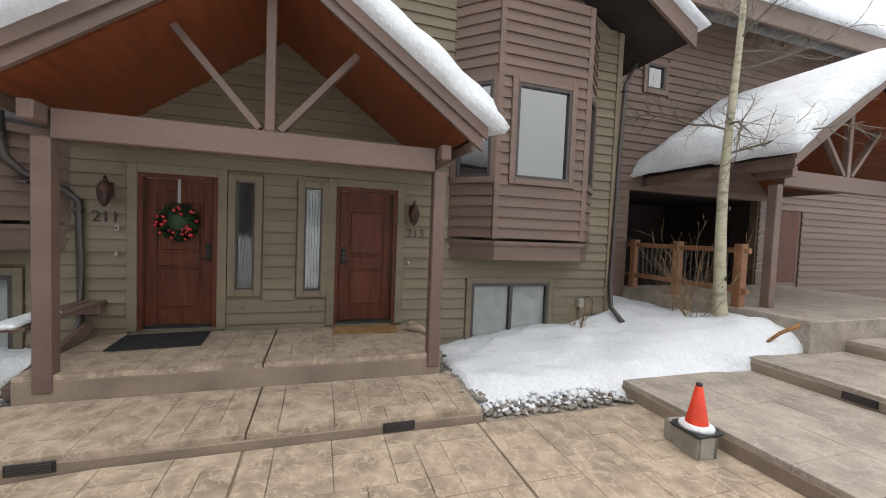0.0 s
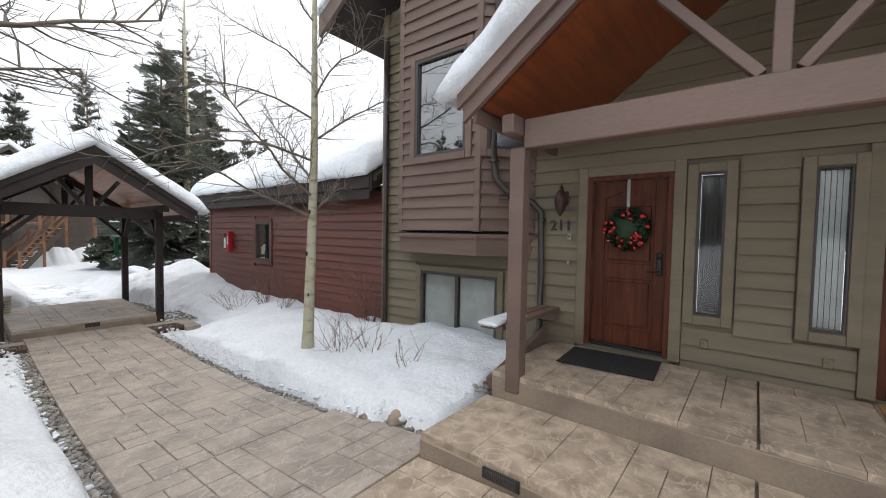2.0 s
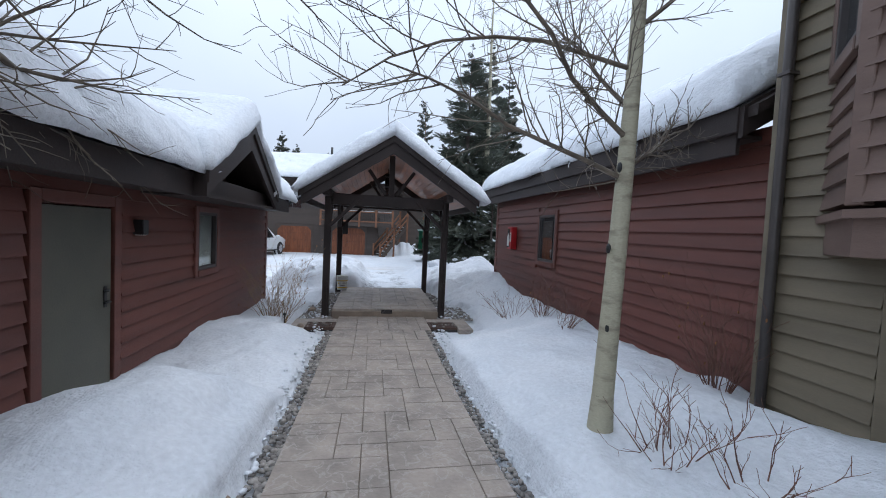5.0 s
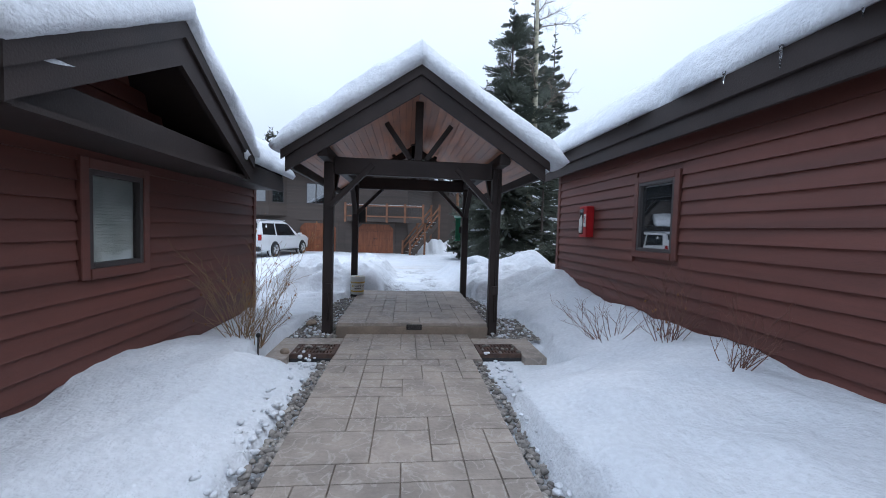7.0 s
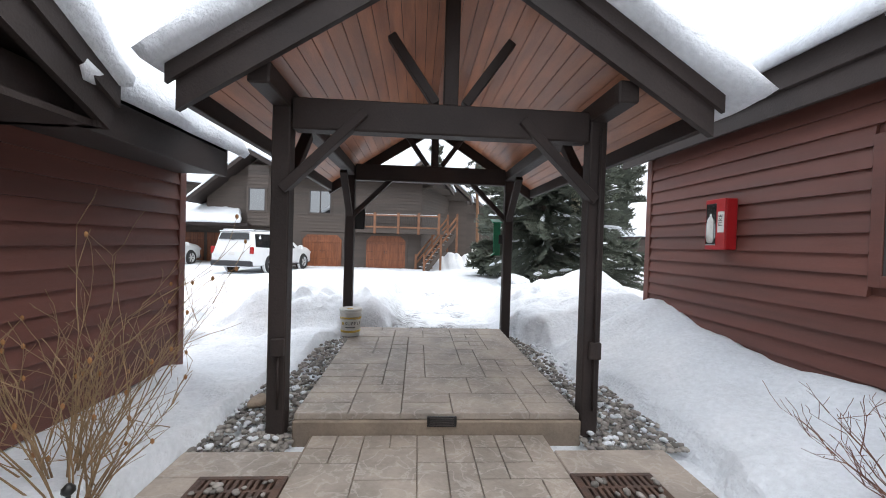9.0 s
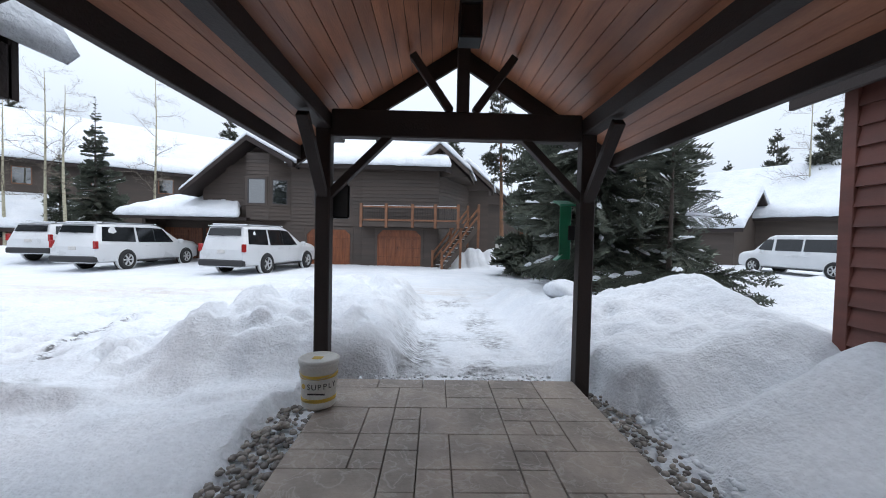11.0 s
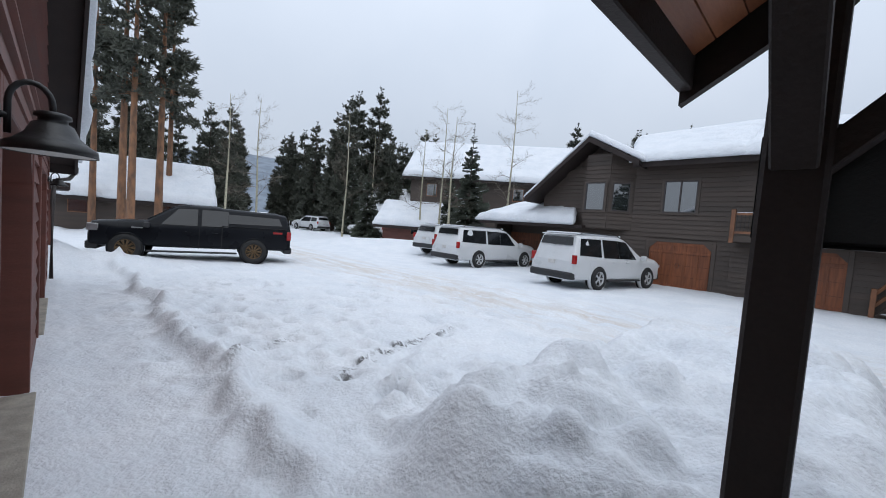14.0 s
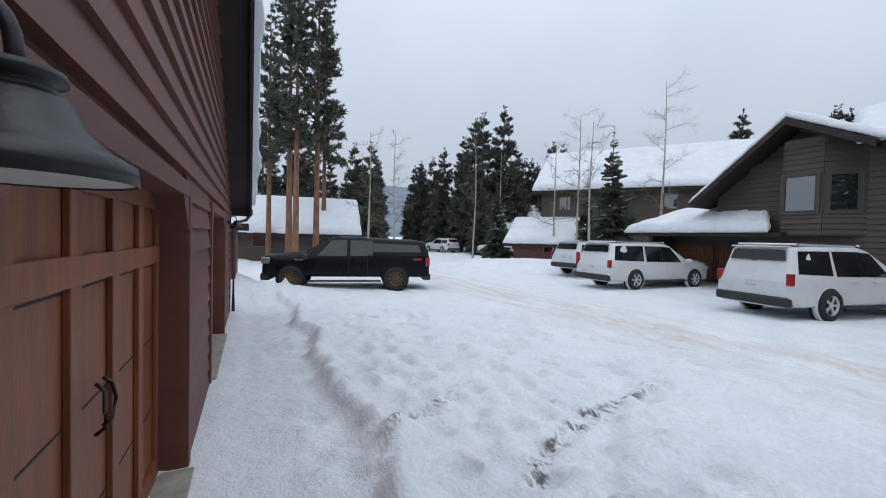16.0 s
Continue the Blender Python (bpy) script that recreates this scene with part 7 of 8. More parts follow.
# ---- porch things ----
def lantern(y, z):
    l = thing("wall_lantern", "small bronze lantern on the wall beside a front door", "wall lamp", (6.43, y, z), "porch lanterns")
    part("back_plate", boxed(-0.02, 0.005, -0.05, 0.05, -0.06, 0.12, 0.008), M["bronze"], l)
    t = tube(bmesh.new(), [(-0.02, 0, 0.06), (-0.07, 0, 0.14), (-0.12, 0, 0.19), (-0.15, 0, 0.15), (-0.14, 0, 0.12)], 0.012)
    part("arm", t, M["bronze"], l)
    part("cage", lathe(bmesh.new(), [(0.02, 0.13), (0.055, 0.09), (0.075, 0.02), (0.08, 0.0), (0.05, -0.14), (0.03, -0.17), (0.012, -0.20)], (-0.14, 0, 0), 8), M["bronze"], l)
    for k in range(8):
        a = 2 * math.pi * k / 8
        part("rib", barred((-0.14 + 0.082 * math.cos(a), 0.082 * math.sin(a), 0.0), (-0.14 + 0.052 * math.cos(a), 0.052 * math.sin(a), -0.14), 0.008, 0.008, 0, (0.3, 0.5, 1)), M["black"], l)


lantern(2.80, 2.12)
lantern(-1.14, 2.05)
FACE = Matrix(((0, 0, -1, 0), (-1, 0, 0, 0), (0, 1, 0, 0), (0, 0, 0, 1)))
for word, y, z in (("211", 2.84, 1.80), ("213", -1.20, 1.73)):
    nm = thing("house_number", "dark metal house number %s on the siding" % word, "house number", (6.42, y, z), "house numbers")
    for k, ch in enumerate(word):
        text_mesh("digit", ch, 0.20, 0.008, Matrix.Translation((6.425, y + 0.10 - k * 0.10, z)) @ FACE, M["black"], nm)
for y, z, w, h, lab in ((2.72, 1.62, 0.05, 0.085, "grey doorbell box beside the front door"), (2.725, 1.30, 0.04, 0.06, "small lit doorbell button"), (-1.10, 1.24, 0.04, 0.06, "small lit doorbell button"),
                        (1.25, 0.52, 0.07, 0.09, "olive outlet cover on the siding"), (0.32, 0.52, 0.07, 0.09, "olive outlet cover on the siding")):
    bx = thing("wall_fitting", lab, "fitting", (6.43, y, z))
    part("cover", boxed(-0.025, 0.01, -w / 2, w / 2, 0, h, 0.006), M["green"] if "olive" in lab else M["block"], bx)
    part("button", boxed(-0.03, -0.02, -w / 5, w / 5, h * 0.4, h * 0.7, 0.003), M["whitep"] if "button" in lab else M["green"] if "olive" in lab else M["black"], bx)
# wreath
wr = thing("wreath", "green Christmas wreath with red ornaments on the door", "wreath", (6.44, 2.04, 1.77))
rng = random.Random(4)
V, F = [], []
for k in range(2600):
    a, b = rng.random() * 6.283, rng.random() * 6.283
    R, q = 0.175, 0.065
    c = Vector((-(q * 0.7) * math.sin(b) * 0.8, (R + q * math.cos(b)) * math.cos(a), (R + q * math.cos(b)) * math.sin(a)))
    d = Vector((rng.gauss(0, 1) - 0.4, rng.gauss(0, 1), rng.gauss(0, 1))).normalized() * rng.uniform(0.04, 0.085)
    s = d.orthogonal().normalized() * 0.006
    i0 = len(V)
    V += [tuple(c - s), tuple(c + s), tuple(c + d)]
    F.append((i0, i0 + 1, i0 + 2))
o = part("garland", bmesh.new(), M["garland"], wr)
o.data = np_mesh("garland", V, F, M["garland"])
b = bmesh.new()
lathe(b, [(0.15, -0.03), (0.20, -0.03), (0.20, 0.01), (0.15, 0.01)], seg=24)
o = part("wreath_ring", b, M["garland"], wr)
o.data.transform(Matrix.Rotation(radians(90), 4, "Y"))
for k in range(34):
    a = rng.random() * 6.283
    R = 0.175 + rng.uniform(-0.07, 0.07)
    b = bmesh.new()
    bmesh.ops.create_icosphere(b, subdivisions=2, radius=rng.uniform(0.014, 0.028), matrix=Matrix.Translation((-0.095, R * math.cos(a), R * math.sin(a))))
    for f in b.faces:
        f.smooth = True
    part("ornament", b, M["berry"], wr, "shiny red ornament")
part("hanger", boxed(-0.005, 0.0, -0.018, 0.018, 0.20, 0.60), M["alu"], wr)


def door_mat(name, label, x0, x1, y0, y1, z, mt, rot):
    d = thing(name, label, "door mat", ((x0 + x1) / 2, (y0 + y1) / 2, z))
    d.rotation_euler = (0, 0, radians(rot))
    w, h = (x1 - x0) / 2, (y1 - y0) / 2
    part("mat_body", boxed(-w, w, -h, h, 0, 0.012, 0.004), mt, d)
    for k in range(14):
        y = -h + 0.05 + k * (2 * h - 0.1) / 13
        part("mat_rib", boxed(-w + 0.04, w - 0.04, y - 0.012, y + 0.012, 0.012, 0.018, 0.002), mt, d)


door_mat("door_mat", "black ribbed rubber door mat on the porch", 5.66, 6.34, 1.60, 2.55, 0.293, M["matb"], 4)
door_mat("door_mat", "tan coir door mat before the second door", 5.95, 6.38, -0.90, 0.02, 0.290, M["matt"], -2)
# stone clog planter
b = bmesh.new()
rings = []
prof = [(0.0, 0.02, 0.03), (0.03, 0.065, 0.07), (0.10, 0.085, 0.10), (0.20, 0.082, 0.105), (0.29, 0.065, 0.08), (0.34, 0.03, 0.05), (0.36, 0.008, 0.03)]
for x, w, h in prof:
    rings.append([b.verts.new((x, w * math.cos(t), max(0.0, h * 0.5 + h * 0.62 * math.sin(t)))) for t in (6.283 * k / 12 for k in range(12))])
for q0, q1 in zip(rings, rings[1:]):
    for k in range(12):
        b.faces.new((q0[k], q0[(k + 1) % 12], q1[(k + 1) % 12], q1[k])).smooth = True
b.faces.new(rings[0])
b.faces.new(rings[-1][::-1])
clog = thing("stone_clog", "pale pinkish stone clog planter at the porch edge", "planter", (6.10, -1.02, 0.285))
clog.rotation_euler = (0, 0, radians(-130))
part("clog_body", b, M["stone"], clog)
t = lathe(bmesh.new(), [(0.06, 0.10), (0.07, 0.125), (0.06, 0.14), (0.045, 0.125), (0.045, 0.10)], (0.11, 0, 0), 16)
part("clog_rim", t, M["stone"], clog)
# bench-like ledge beside the porch, with snow
lg = thing("porch_ledge", "taupe timber ledge with snow from post to wall", "ledge", (5.6, 2.85, 0.7))
under("plank", boxed(4.95, 6.42, 2.82, 2.94, 0.70, 0.745, 0.006), M["beam"], lg)
under("plank", boxed(4.95, 6.42, 2.96, 3.08, 0.70, 0.745, 0.006), M["beam"], lg)
under("bracket", boxed(6.28, 6.42, 2.84, 3.06, 0.58, 0.70, 0.01), M["beam"], lg)
under("lower_rail", barred((5.0, 2.98, 0.12), (6.36, 2.98, 0.42), 0.09, 0.12, 0.008), M["beam"], lg)
under("ledge_snow", boxed(4.86, 5.55, 2.84, 3.07, 0.742, 0.79, 0.02), M["snow"], lg)


def downspout(pts, label, r=0.042):
    d = thing("downspout", label, "downspout", pts[-1], "downspouts")
    under("pipe", tube(bmesh.new(), pts, r, 10), M["pipe"], d)
    for p in pts[1:-1:2]:
        under("strap", boxed(p[0] - 0.055, p[0] + 0.055, p[1] - 0.055, p[1] + 0.055, p[2] - 0.12, p[2] - 0.09, 0.004), M["pipe"], d)


downspout([(6.37, 6.10, 5.1), (6.37, 6.10, 3.0), (6.37, 6.10, 1.5), (6.37, 6.10, -0.2)], "dark round downspout at the house corner")
downspout([(5.98, 3.60, 5.3), (5.98, 3.60, 2.75), (5.99, 3.57, 2.42), (6.08, 3.46, 2.26), (6.30, 3.18, 2.10), (6.38, 3.10, 1.98), (6.38, 3.08, 1.2), (6.38, 3.08, 0.45), (6.2, 3.1, 0.25), (5.6, 3.2, 0.02)], "grey downspout bending round behind the porch post")
downspout([(6.3, -5.2, 5.0), (6.36, -5.05, 4.6), (6.38, -5.02, 3.0), (6.38, -4.98, 1.0), (6.3, -4.96, 0.5), (5.9, -4.88, 0.32)], "dark downspout at the far house corner")
ub = thing("utility_box", "small grey utility box and conduit on the wall", "utility box", (6.42, -4.35, 0.50))
part("case", boxed(-0.06, 0.02, -0.06, 0.06, 0, 0.16, 0.008), M["block"], ub)
part("conduit", tube(bmesh.new(), [(-0.02, 0.02, 0), (-0.02, 0.02, -0.5)], 0.014), M["pipe"], ub)
part("cable", tube(bmesh.new(), [(-0.02, -0.05, 0.14), (-0.03, -0.15, 0.20), (-0.03, -0.26, 0.12), (-0.03, -0.28, -0.4)], 0.008), M["black"], ub)

# ---- terraces, cone ----
for x0, x1, y0, y1, z in ((1.93, 4.15, -5.35, -3.28, 0.08), (1.93, 4.15, -7.2, -5.35, 0.25), (1.93, 4.15, -9.7, -7.2, 0.42), (1.0, 4.15, -14, -9.7, 0.6)):
    solid("terrace", boxed(x0, x1, y0, y1, -0.6, z - 0.05, 0.012), M["concb"], "broad stepped concrete terrace rising to the next porch", "terrace", kind="structure")
vv = thing("step_vent", "black louvred vent set in the terrace riser", "vent", (2.95, -5.345, 0.11), "step vents")
part("frame", boxed(-0.15, 0.15, -0.004, 0.012, 0, 0.085, 0.003), M["black"], vv)
for k in range(5):
    part("slat", boxed(-0.13, 0.13, 0.008, 0.02, 0.012 + k * 0.014, 0.019 + k * 0.014), M["wframe"], vv)
BX, BY = 3.02, -3.02
cb = thing("cinder_block", "grey hollow cinder block on the paving", "block", (BX, BY, pave_z(BY)))
cb.rotation_euler = (0, 0, radians(-8))
t = bmesh.new()
for x0, x1 in ((-0.20, -0.165), (-0.018, 0.018), (0.165, 0.20)):
    box(t, x0, x1, -0.095, 0.095, 0, 0.19, 0.004)
box(t, -0.2, 0.2, -0.10, -0.065, 0, 0.19, 0.004)
box(t, -0.2, 0.2, 0.065, 0.10, 0, 0.19, 0.004)
part("block_body", t, M["block"], cb)
cn = thing("traffic_cone", "orange traffic cone with a black base dusted with snow", "traffic cone", (BX - 0.06, BY - 0.0, pave_z(BY) + 0.192))
part("base", boxed(-0.15, 0.15, -0.15, 0.15, 0, 0.035, 0.012), M["plastic"], cn)
part("cone", lathe(bmesh.new(), [(0.105, 0.035), (0.095, 0.06), (0.03, 0.40), (0.026, 0.405)], seg=24), M["orange"], cn)
part("cap", lathe(bmesh.new(), [(0.026, 0.40), (0.028, 0.43), (0.012, 0.435)], seg=12), M["black"], cn)
part("snow_ring", lathe(bmesh.new(), [(0.145, 0.034), (0.14, 0.055), (0.10, 0.075), (0.085, 0.07)], seg=20), M["snow"], cn, "snow lying on the base")
stalk = thing("dried_plant", "dry rust-brown seed stalk leaning out of the snow", "plant", on_snow(4.25, -5.9, 0.02))
part("stalk", tube(bmesh.new(), [(0, 0, -0.05), (-0.10, -0.12, 0.12), (-0.24, -0.28, 0.26)], 0.02, 6, 0.03), M["leaf"], stalk)

# ---- along the way ----
fb = thing("fire_box", "red fire extinguisher cabinet with a clear window on the wall", "fire box", (6.675, 13.20, 1.03))
part("cabinet", boxed(-0.14, 0.0, -0.15, 0.15, 0, 0.59, 0.012), M["redm"], fb)
part("door_frame", boxed(-0.155, -0.138, -0.15, 0.15, 0.0, 0.59, 0.006), M["redm"], fb)
part("window", boxed(-0.160, -0.153, -0.02, 0.135, 0.05, 0.54, 0.003), M["pane"], fb)
part("extinguisher", lathe(bmesh.new(), [(0.03, 0.0), (0.045, 0.02), (0.045, 0.26), (0.02, 0.31), (0.015, 0.34)], (-0.150, 0.06, 0.08), 12), M["whitep"], fb)
part("label_plate", boxed(-0.160, -0.154, -0.14, -0.045, 0.20, 0.44, 0.002), M["whitep"], fb)
text_mesh("lettering", "FIRE", 0.075, 0.001, Matrix.Translation((6.675 - 0.1615, 13.20 - 0.092, 1.37)) @ FACE @ Matrix.Rotation(radians(90), 4, "Z"), M["black"], fb)
bl = thing("wall_light", "small dark box light beside the service door", "wall lamp", (0.295, 8.22, 1.22))
part("hood", boxed(0, 0.11, -0.055, 0.055, 0.0, 0.17, 0.008), M["black"], bl)
part("lens", boxed(0.02, 0.09, -0.04, 0.04, -0.006, 0.0), M["whitep"], bl)


def grate(x0, x1, y0, y1, z):
    g = thing("drain_grate", "rusty slotted iron drain grate with pebbles on it", "drain grate", ((x0 + x1) / 2, (y0 + y1) / 2, z), "drain grates")
    w, h = (x1 - x0) / 2, (y1 - y0) / 2
    part("pit", boxed(-w, w, -h, h, -0.10, -0.05), M["black"], g)
    f = bmesh.new()
    for a in ((-w, w, -h, -h + 0.035), (-w, w, h - 0.035, h), (-w, -w + 0.035, -h + 0.035, h - 0.035), (w - 0.035, w, -h + 0.035, h - 0.035)):
        box(f, *a, -0.05, 0.006, 0.003)
    part("frame", f, M["rust"], g)
    n = 13
    for k in range(1, n):
        x = -w + 2 * w * k / n
        part("grate_bar", boxed(x - 0.013, x + 0.013, -h + 0.035, h - 0.035, -0.03, 0.004, 0.003), M["rust"], g)
    for y in (-h / 3, h / 3):
        part("cross_bar", boxed(-w + 0.035, w - 0.035, y - 0.012, y + 0.012, -0.03, 0.003), M["rust"], g)


for x0, x1, xa, xb in ((1.70, 2.26, 1.42, 2.26), (4.15, 4.72, 4.15, 5.02)):
    grate(x0, x1, 11.0, 11.45, -0.548)
    ap = bmesh.new()
    box(ap, xa, xb, 11.45, 11.76, -0.8, -0.548, 0.008)
    box(ap, xa if xa < x0 else x1, x0 if xa < x0 else xb, 10.86, 11.45, -0.8, -0.548, 0.008)
    solid("drain_apron", ap, M["conc2"], "plain concrete surround of the drain grate", "concrete", kind="structure")
pl = thing("path_light", "thin black stake light in the snow", "path light", on_snow(1.36, 10.9, -0.05))
part("stake", tube(bmesh.new(), [(0, 0, 0), (0, 0, 0.30)], 0.010), M["black"], pl)
part("head", lathe(bmesh.new(), [(0.012, 0.27), (0.03, 0.29), (0.028, 0.31), (0.01, 0.33)], seg=12), M["black"], pl)

bk = thing("bucket", "white plastic bucket with a yellow printed label and lid", "bucket", (2.115, 14.61, PZ + 0.02))
part("pail", lathe(bmesh.new(), [(0.130, 0.0), (0.135, 0.01), (0.150, 0.33), (0.158, 0.335), (0.158, 0.355), (0.150, 0.36)], seg=32), M["whitep"], bk)
part("lid", lathe(bmesh.new(), [(0.150, 0.355), (0.163, 0.36), (0.163, 0.385), (0.150, 0.392), (0.142, 0.382), (0.0, 0.380)], seg=32), M["whitep"], bk)
part("lid_sticker", boxed(-0.05, 0.03, -0.04, 0.03, 0.3815, 0.3835), M["yellow"], bk)
for z0, z1 in ((0.245, 0.275), (0.055, 0.085)):
    part("band", lathe(bmesh.new(), [(0.1305 + 0.0605 * z0, z0), (0.1365 + 0.0605 * z0, z0), (0.1365 + 0.0605 * z1, z1), (0.1305 + 0.0605 * z1, z1)], seg=32), M["yellow"], bk)
part("bail", tube(bmesh.new(), [(0.155 * math.cos(a), 0.155 * math.sin(a) * 1.0, 0.30 - 0.05 * math.sin(math.pi * k / 10)) for k, a in ((k, math.pi + math.pi * k / 10) for k in range(11))], 0.003, 6), M["alu"], bk)
for k, ch in enumerate("SUPPLY"):
    a = radians(-90 + 4 + (k - 1.2) * 17)
    R = 0.1455
    text_mesh("letter", ch, 0.062, 0.0012, Matrix.Translation((2.115 + R * math.cos(a), 14.61 + R * math.sin(a), PZ + 0.205)) @ Matrix.Rotation(a + radians(90), 4, "Z") @ Matrix.Rotation(radians(90), 4, "X"), M["black"], bk)
a = radians(-90 - 38)
o = part("emblem", lathe(bmesh.new(), [(0.020, 0), (0.020, 0.004)], seg=16), M["yellow"], bk)
o.matrix_basis = Matrix.Translation((0.143 * math.cos(a), 0.143 * math.sin(a), 0.185)) @ Matrix.Rotation(a + radians(90), 4, "Z") @ Matrix.Rotation(radians(90), 4, "X")
o = part("small_print", boxed(-0.07, 0.07, -0.002, 0.0, 0, 0.012), M["black"], bk)
o.matrix_basis = Matrix.Translation((0.02, -0.142, 0.125))

ln = thing("hanging_lantern", "dark square lantern hung under the pavilion ridge", "lantern", (3.30, 14.6, 2.62))
part("top", boxed(-0.09, 0.09, -0.09, 0.09, 0.27, 0.30, 0.006), M["black"], ln)
for sx in (-1, 1):
    for sy in (-1, 1):
        part("corner_bar", boxed(sx * 0.085 - 0.008, sx * 0.085 + 0.008, sy * 0.085 - 0.008, sy * 0.085 + 0.008, 0.0, 0.27), M["black"], ln)
part("glass_box", boxed(-0.078, 0.078, -0.078, 0.078, 0.01, 0.26), M["cglass"], ln)
part("base", boxed(-0.09, 0.09, -0.09, 0.09, -0.01, 0.01, 0.004), M["black"], ln)
part("stem", tube(bmesh.new(), [(0, 0, 0.30), (0, 0, 0.52)], 0.010), M["black"], ln)
sg = thing("post_sign", "back of a dark rounded sign board on the pavilion post", "sign", (2.02, 15.36, 1.25))
part("board", boxed(-0.16, 0.16, 0.012, 0.03, -0.05, 0.30, 0.02), M["black"], sg)
cd = thing("post_conduit", "dark conduit and box running down the pavilion post", "conduit", (4.56, 12.015, 0.1))
part("conduit", tube(bmesh.new(), [(0.0, 0, 1.9), (0.0, 0, -0.45)], 0.011), M["dark"], cd)
part("outlet_box", boxed(-0.05, 0.05, -0.03, 0.01, -0.02, 0.12, 0.006), M["dark"], cd)
cd = thing("post_conduit", "dark outlet box on the pavilion post", "conduit", (2.02, 12.015, 0.1))
part("conduit", tube(bmesh.new(), [(-0.04, 0, 0.0), (-0.04, 0, -0.45)], 0.011), M["dark"], cd)
part("outlet_box", boxed(-0.09, 0.01, -0.03, 0.01, -0.02, 0.12, 0.006), M["dark"], cd)
bf = thing("bird_feeder", "green bird feeder fixed behind the pavilion post", "bird feeder", (4.40, 15.42, 0.78))
part("back", boxed(-0.06, 0.06, -0.02, 0.0, 0.05, 0.60, 0.006), M["greenm"], bf)
part("roof", barred((-0.02, -0.14, 0.60), (-0.02, 0.10, 0.66), 0.16, 0.02, 0.004), M["greenm"], bf)
part("tray", barred((-0.10, -0.02, 0.04), (-0.03, -0.02, 0.10), 0.12, 0.015, 0.003), M["greenm"], bf)
part("hopper", boxed(-0.045, 0.045, 0.0, 0.07, 0.10, 0.55, 0.006), M["cglass"], bf)
part("bracket", boxed(0.03, 0.10, -0.03, 0.0, 0.25, 0.40, 0.004), M["black"], bf)

# icicles along the garage eave
rng = random.Random(6)
for y, L in ((9.7, 0.12), (9.1, 0.22), (8.5, 0.10), (7.9, 0.30), (7.5, 0.42), (7.35, 0.14), (11.4, 0.10)):
    ic = thing("icicle", "clear icicle hanging from the snowy eave", "icicle", (6.28, y, 2.76), "icicles")
    part("spike", lathe(bmesh.new(), [(0.003, -L), (0.009, -L * 0.5), (0.018, 0.0)], seg=8), M["ice"], ic)

# ---- garage front ----
before = tops()
def gooseneck(x, z):
    g = thing("gooseneck_lamp", "black gooseneck barn lamp beside the garage door", "wall lamp", (x, 13.04, z), "garage lamps")
    o = part("back_plate", lathe(bmesh.new(), [(0.05, 0.0), (0.05, 0.02), (0.04, 0.028)], seg=20), M["black"], g)
    o.matrix_basis = pose(0, 0, 0, -90, 0, 0)
    pts = [(0, 0.02, 0.0), (0, 0.045, 0.0)]
    part("stub", tube(bmesh.new(), pts, 0.012), M["black"], g)
    arc = [(0, 0.045, -0.06), (0, 0.045, 0.05)] + [(0, 0.10 - 0.055 * math.cos(math.pi * k / 10), 0.05 + 0.075 * math.sin(math.pi * k / 10)) for k in range(1, 11)] + [(0, 0.155, 0.03)]
    part("arm", tube(bmesh.new(), arc, 0.010, 10), M["black"], g)
    q = 0.66
    sh = [(0.05, 0.0), (0.075, -0.01), (0.078, -0.03), (0.06, -0.035), (0.062, -0.055), (0.085, -0.065), (0.11, -0.12), (0.15, -0.16), (0.19, -0.185), (0.195, -0.225), (0.188, -0.225), (0.18, -0.19), (0.14, -0.165), (0.05, -0.10)]
    at = (0, 0.155, 0.035)
    part("shade", lathe(bmesh.new(), [(r * q, h * q) for r, h in sh], at, 32), M["black"], g)
    part("reflector", lathe(bmesh.new(), [(r * q, h * q) for r, h in ((0.187, -0.221), (0.178, -0.19), (0.138, -0.168), (0.05, -0.104))], at, 32), M["whitep"], g, "white inner reflector")
    part("bulb", lathe(bmesh.new(), [(r * q, h * q) for r, h in ((0.015, -0.10), (0.035, -0.15), (0.03, -0.19), (0.008, -0.205))], at, 14), M["whitep"], g)


gooseneck(0.09, 1.36)
gooseneck(-8.3, 1.42)
NFACE = Matrix(((-1, 0, 0, 0), (0, 0, 1, 0), (0, 1, 0, 0), (0, 0, 0, 1)))
nm = thing("house_number", "dark metal house number 207 beside the garage door", "house number", (0.10, 13.04, 0.95), "house numbers")
for k, ch in enumerate("207"):
    text_mesh("digit", ch, 0.165, 0.008, Matrix.Translation((0.145 - k * 0.078, 13.054, 1.0)) @ NFACE, M["black"], nm)
gt = thing("gutter", "dark gutter end and downspout at the garage eave", "gutter", (-10.1, 13.2, 1.7))
under("channel", boxed(-10.22, -10.06, 8.0, 13.5, 1.66, 1.80, 0.01), M["pipe"], gt)
under("outlet_pipe", tube(bmesh.new(), [(-10.14, 13.45, 1.68), (-10.0, 13.35, 1.52), (-9.75, 13.12, 1.45), (-9.72, 13.10, 1.0), (-9.72, 13.10, -0.7)], 0.04, 10), M["pipe"], gt)
nx = thing("next_garage", "next red-brown garage block along the drive", "building", (-12.6, 11.8, -0.7))
part("block_wall", boxed(-2.2, 0.0, -4, 1.25, 0, 2.0), M["red"], nx)
part("eave", boxed(-2.4, 0.4, -4, 1.6, 2.0, 2.2, 0.02), M["dark"], nx)
shift(before, (-0.05, 0.60, 0.08))
sp = thing("lot_sign", "small pale sign on a leaning post in the snow", "sign", (6.35, 31.6, ground_at(6.35, 31.6)))
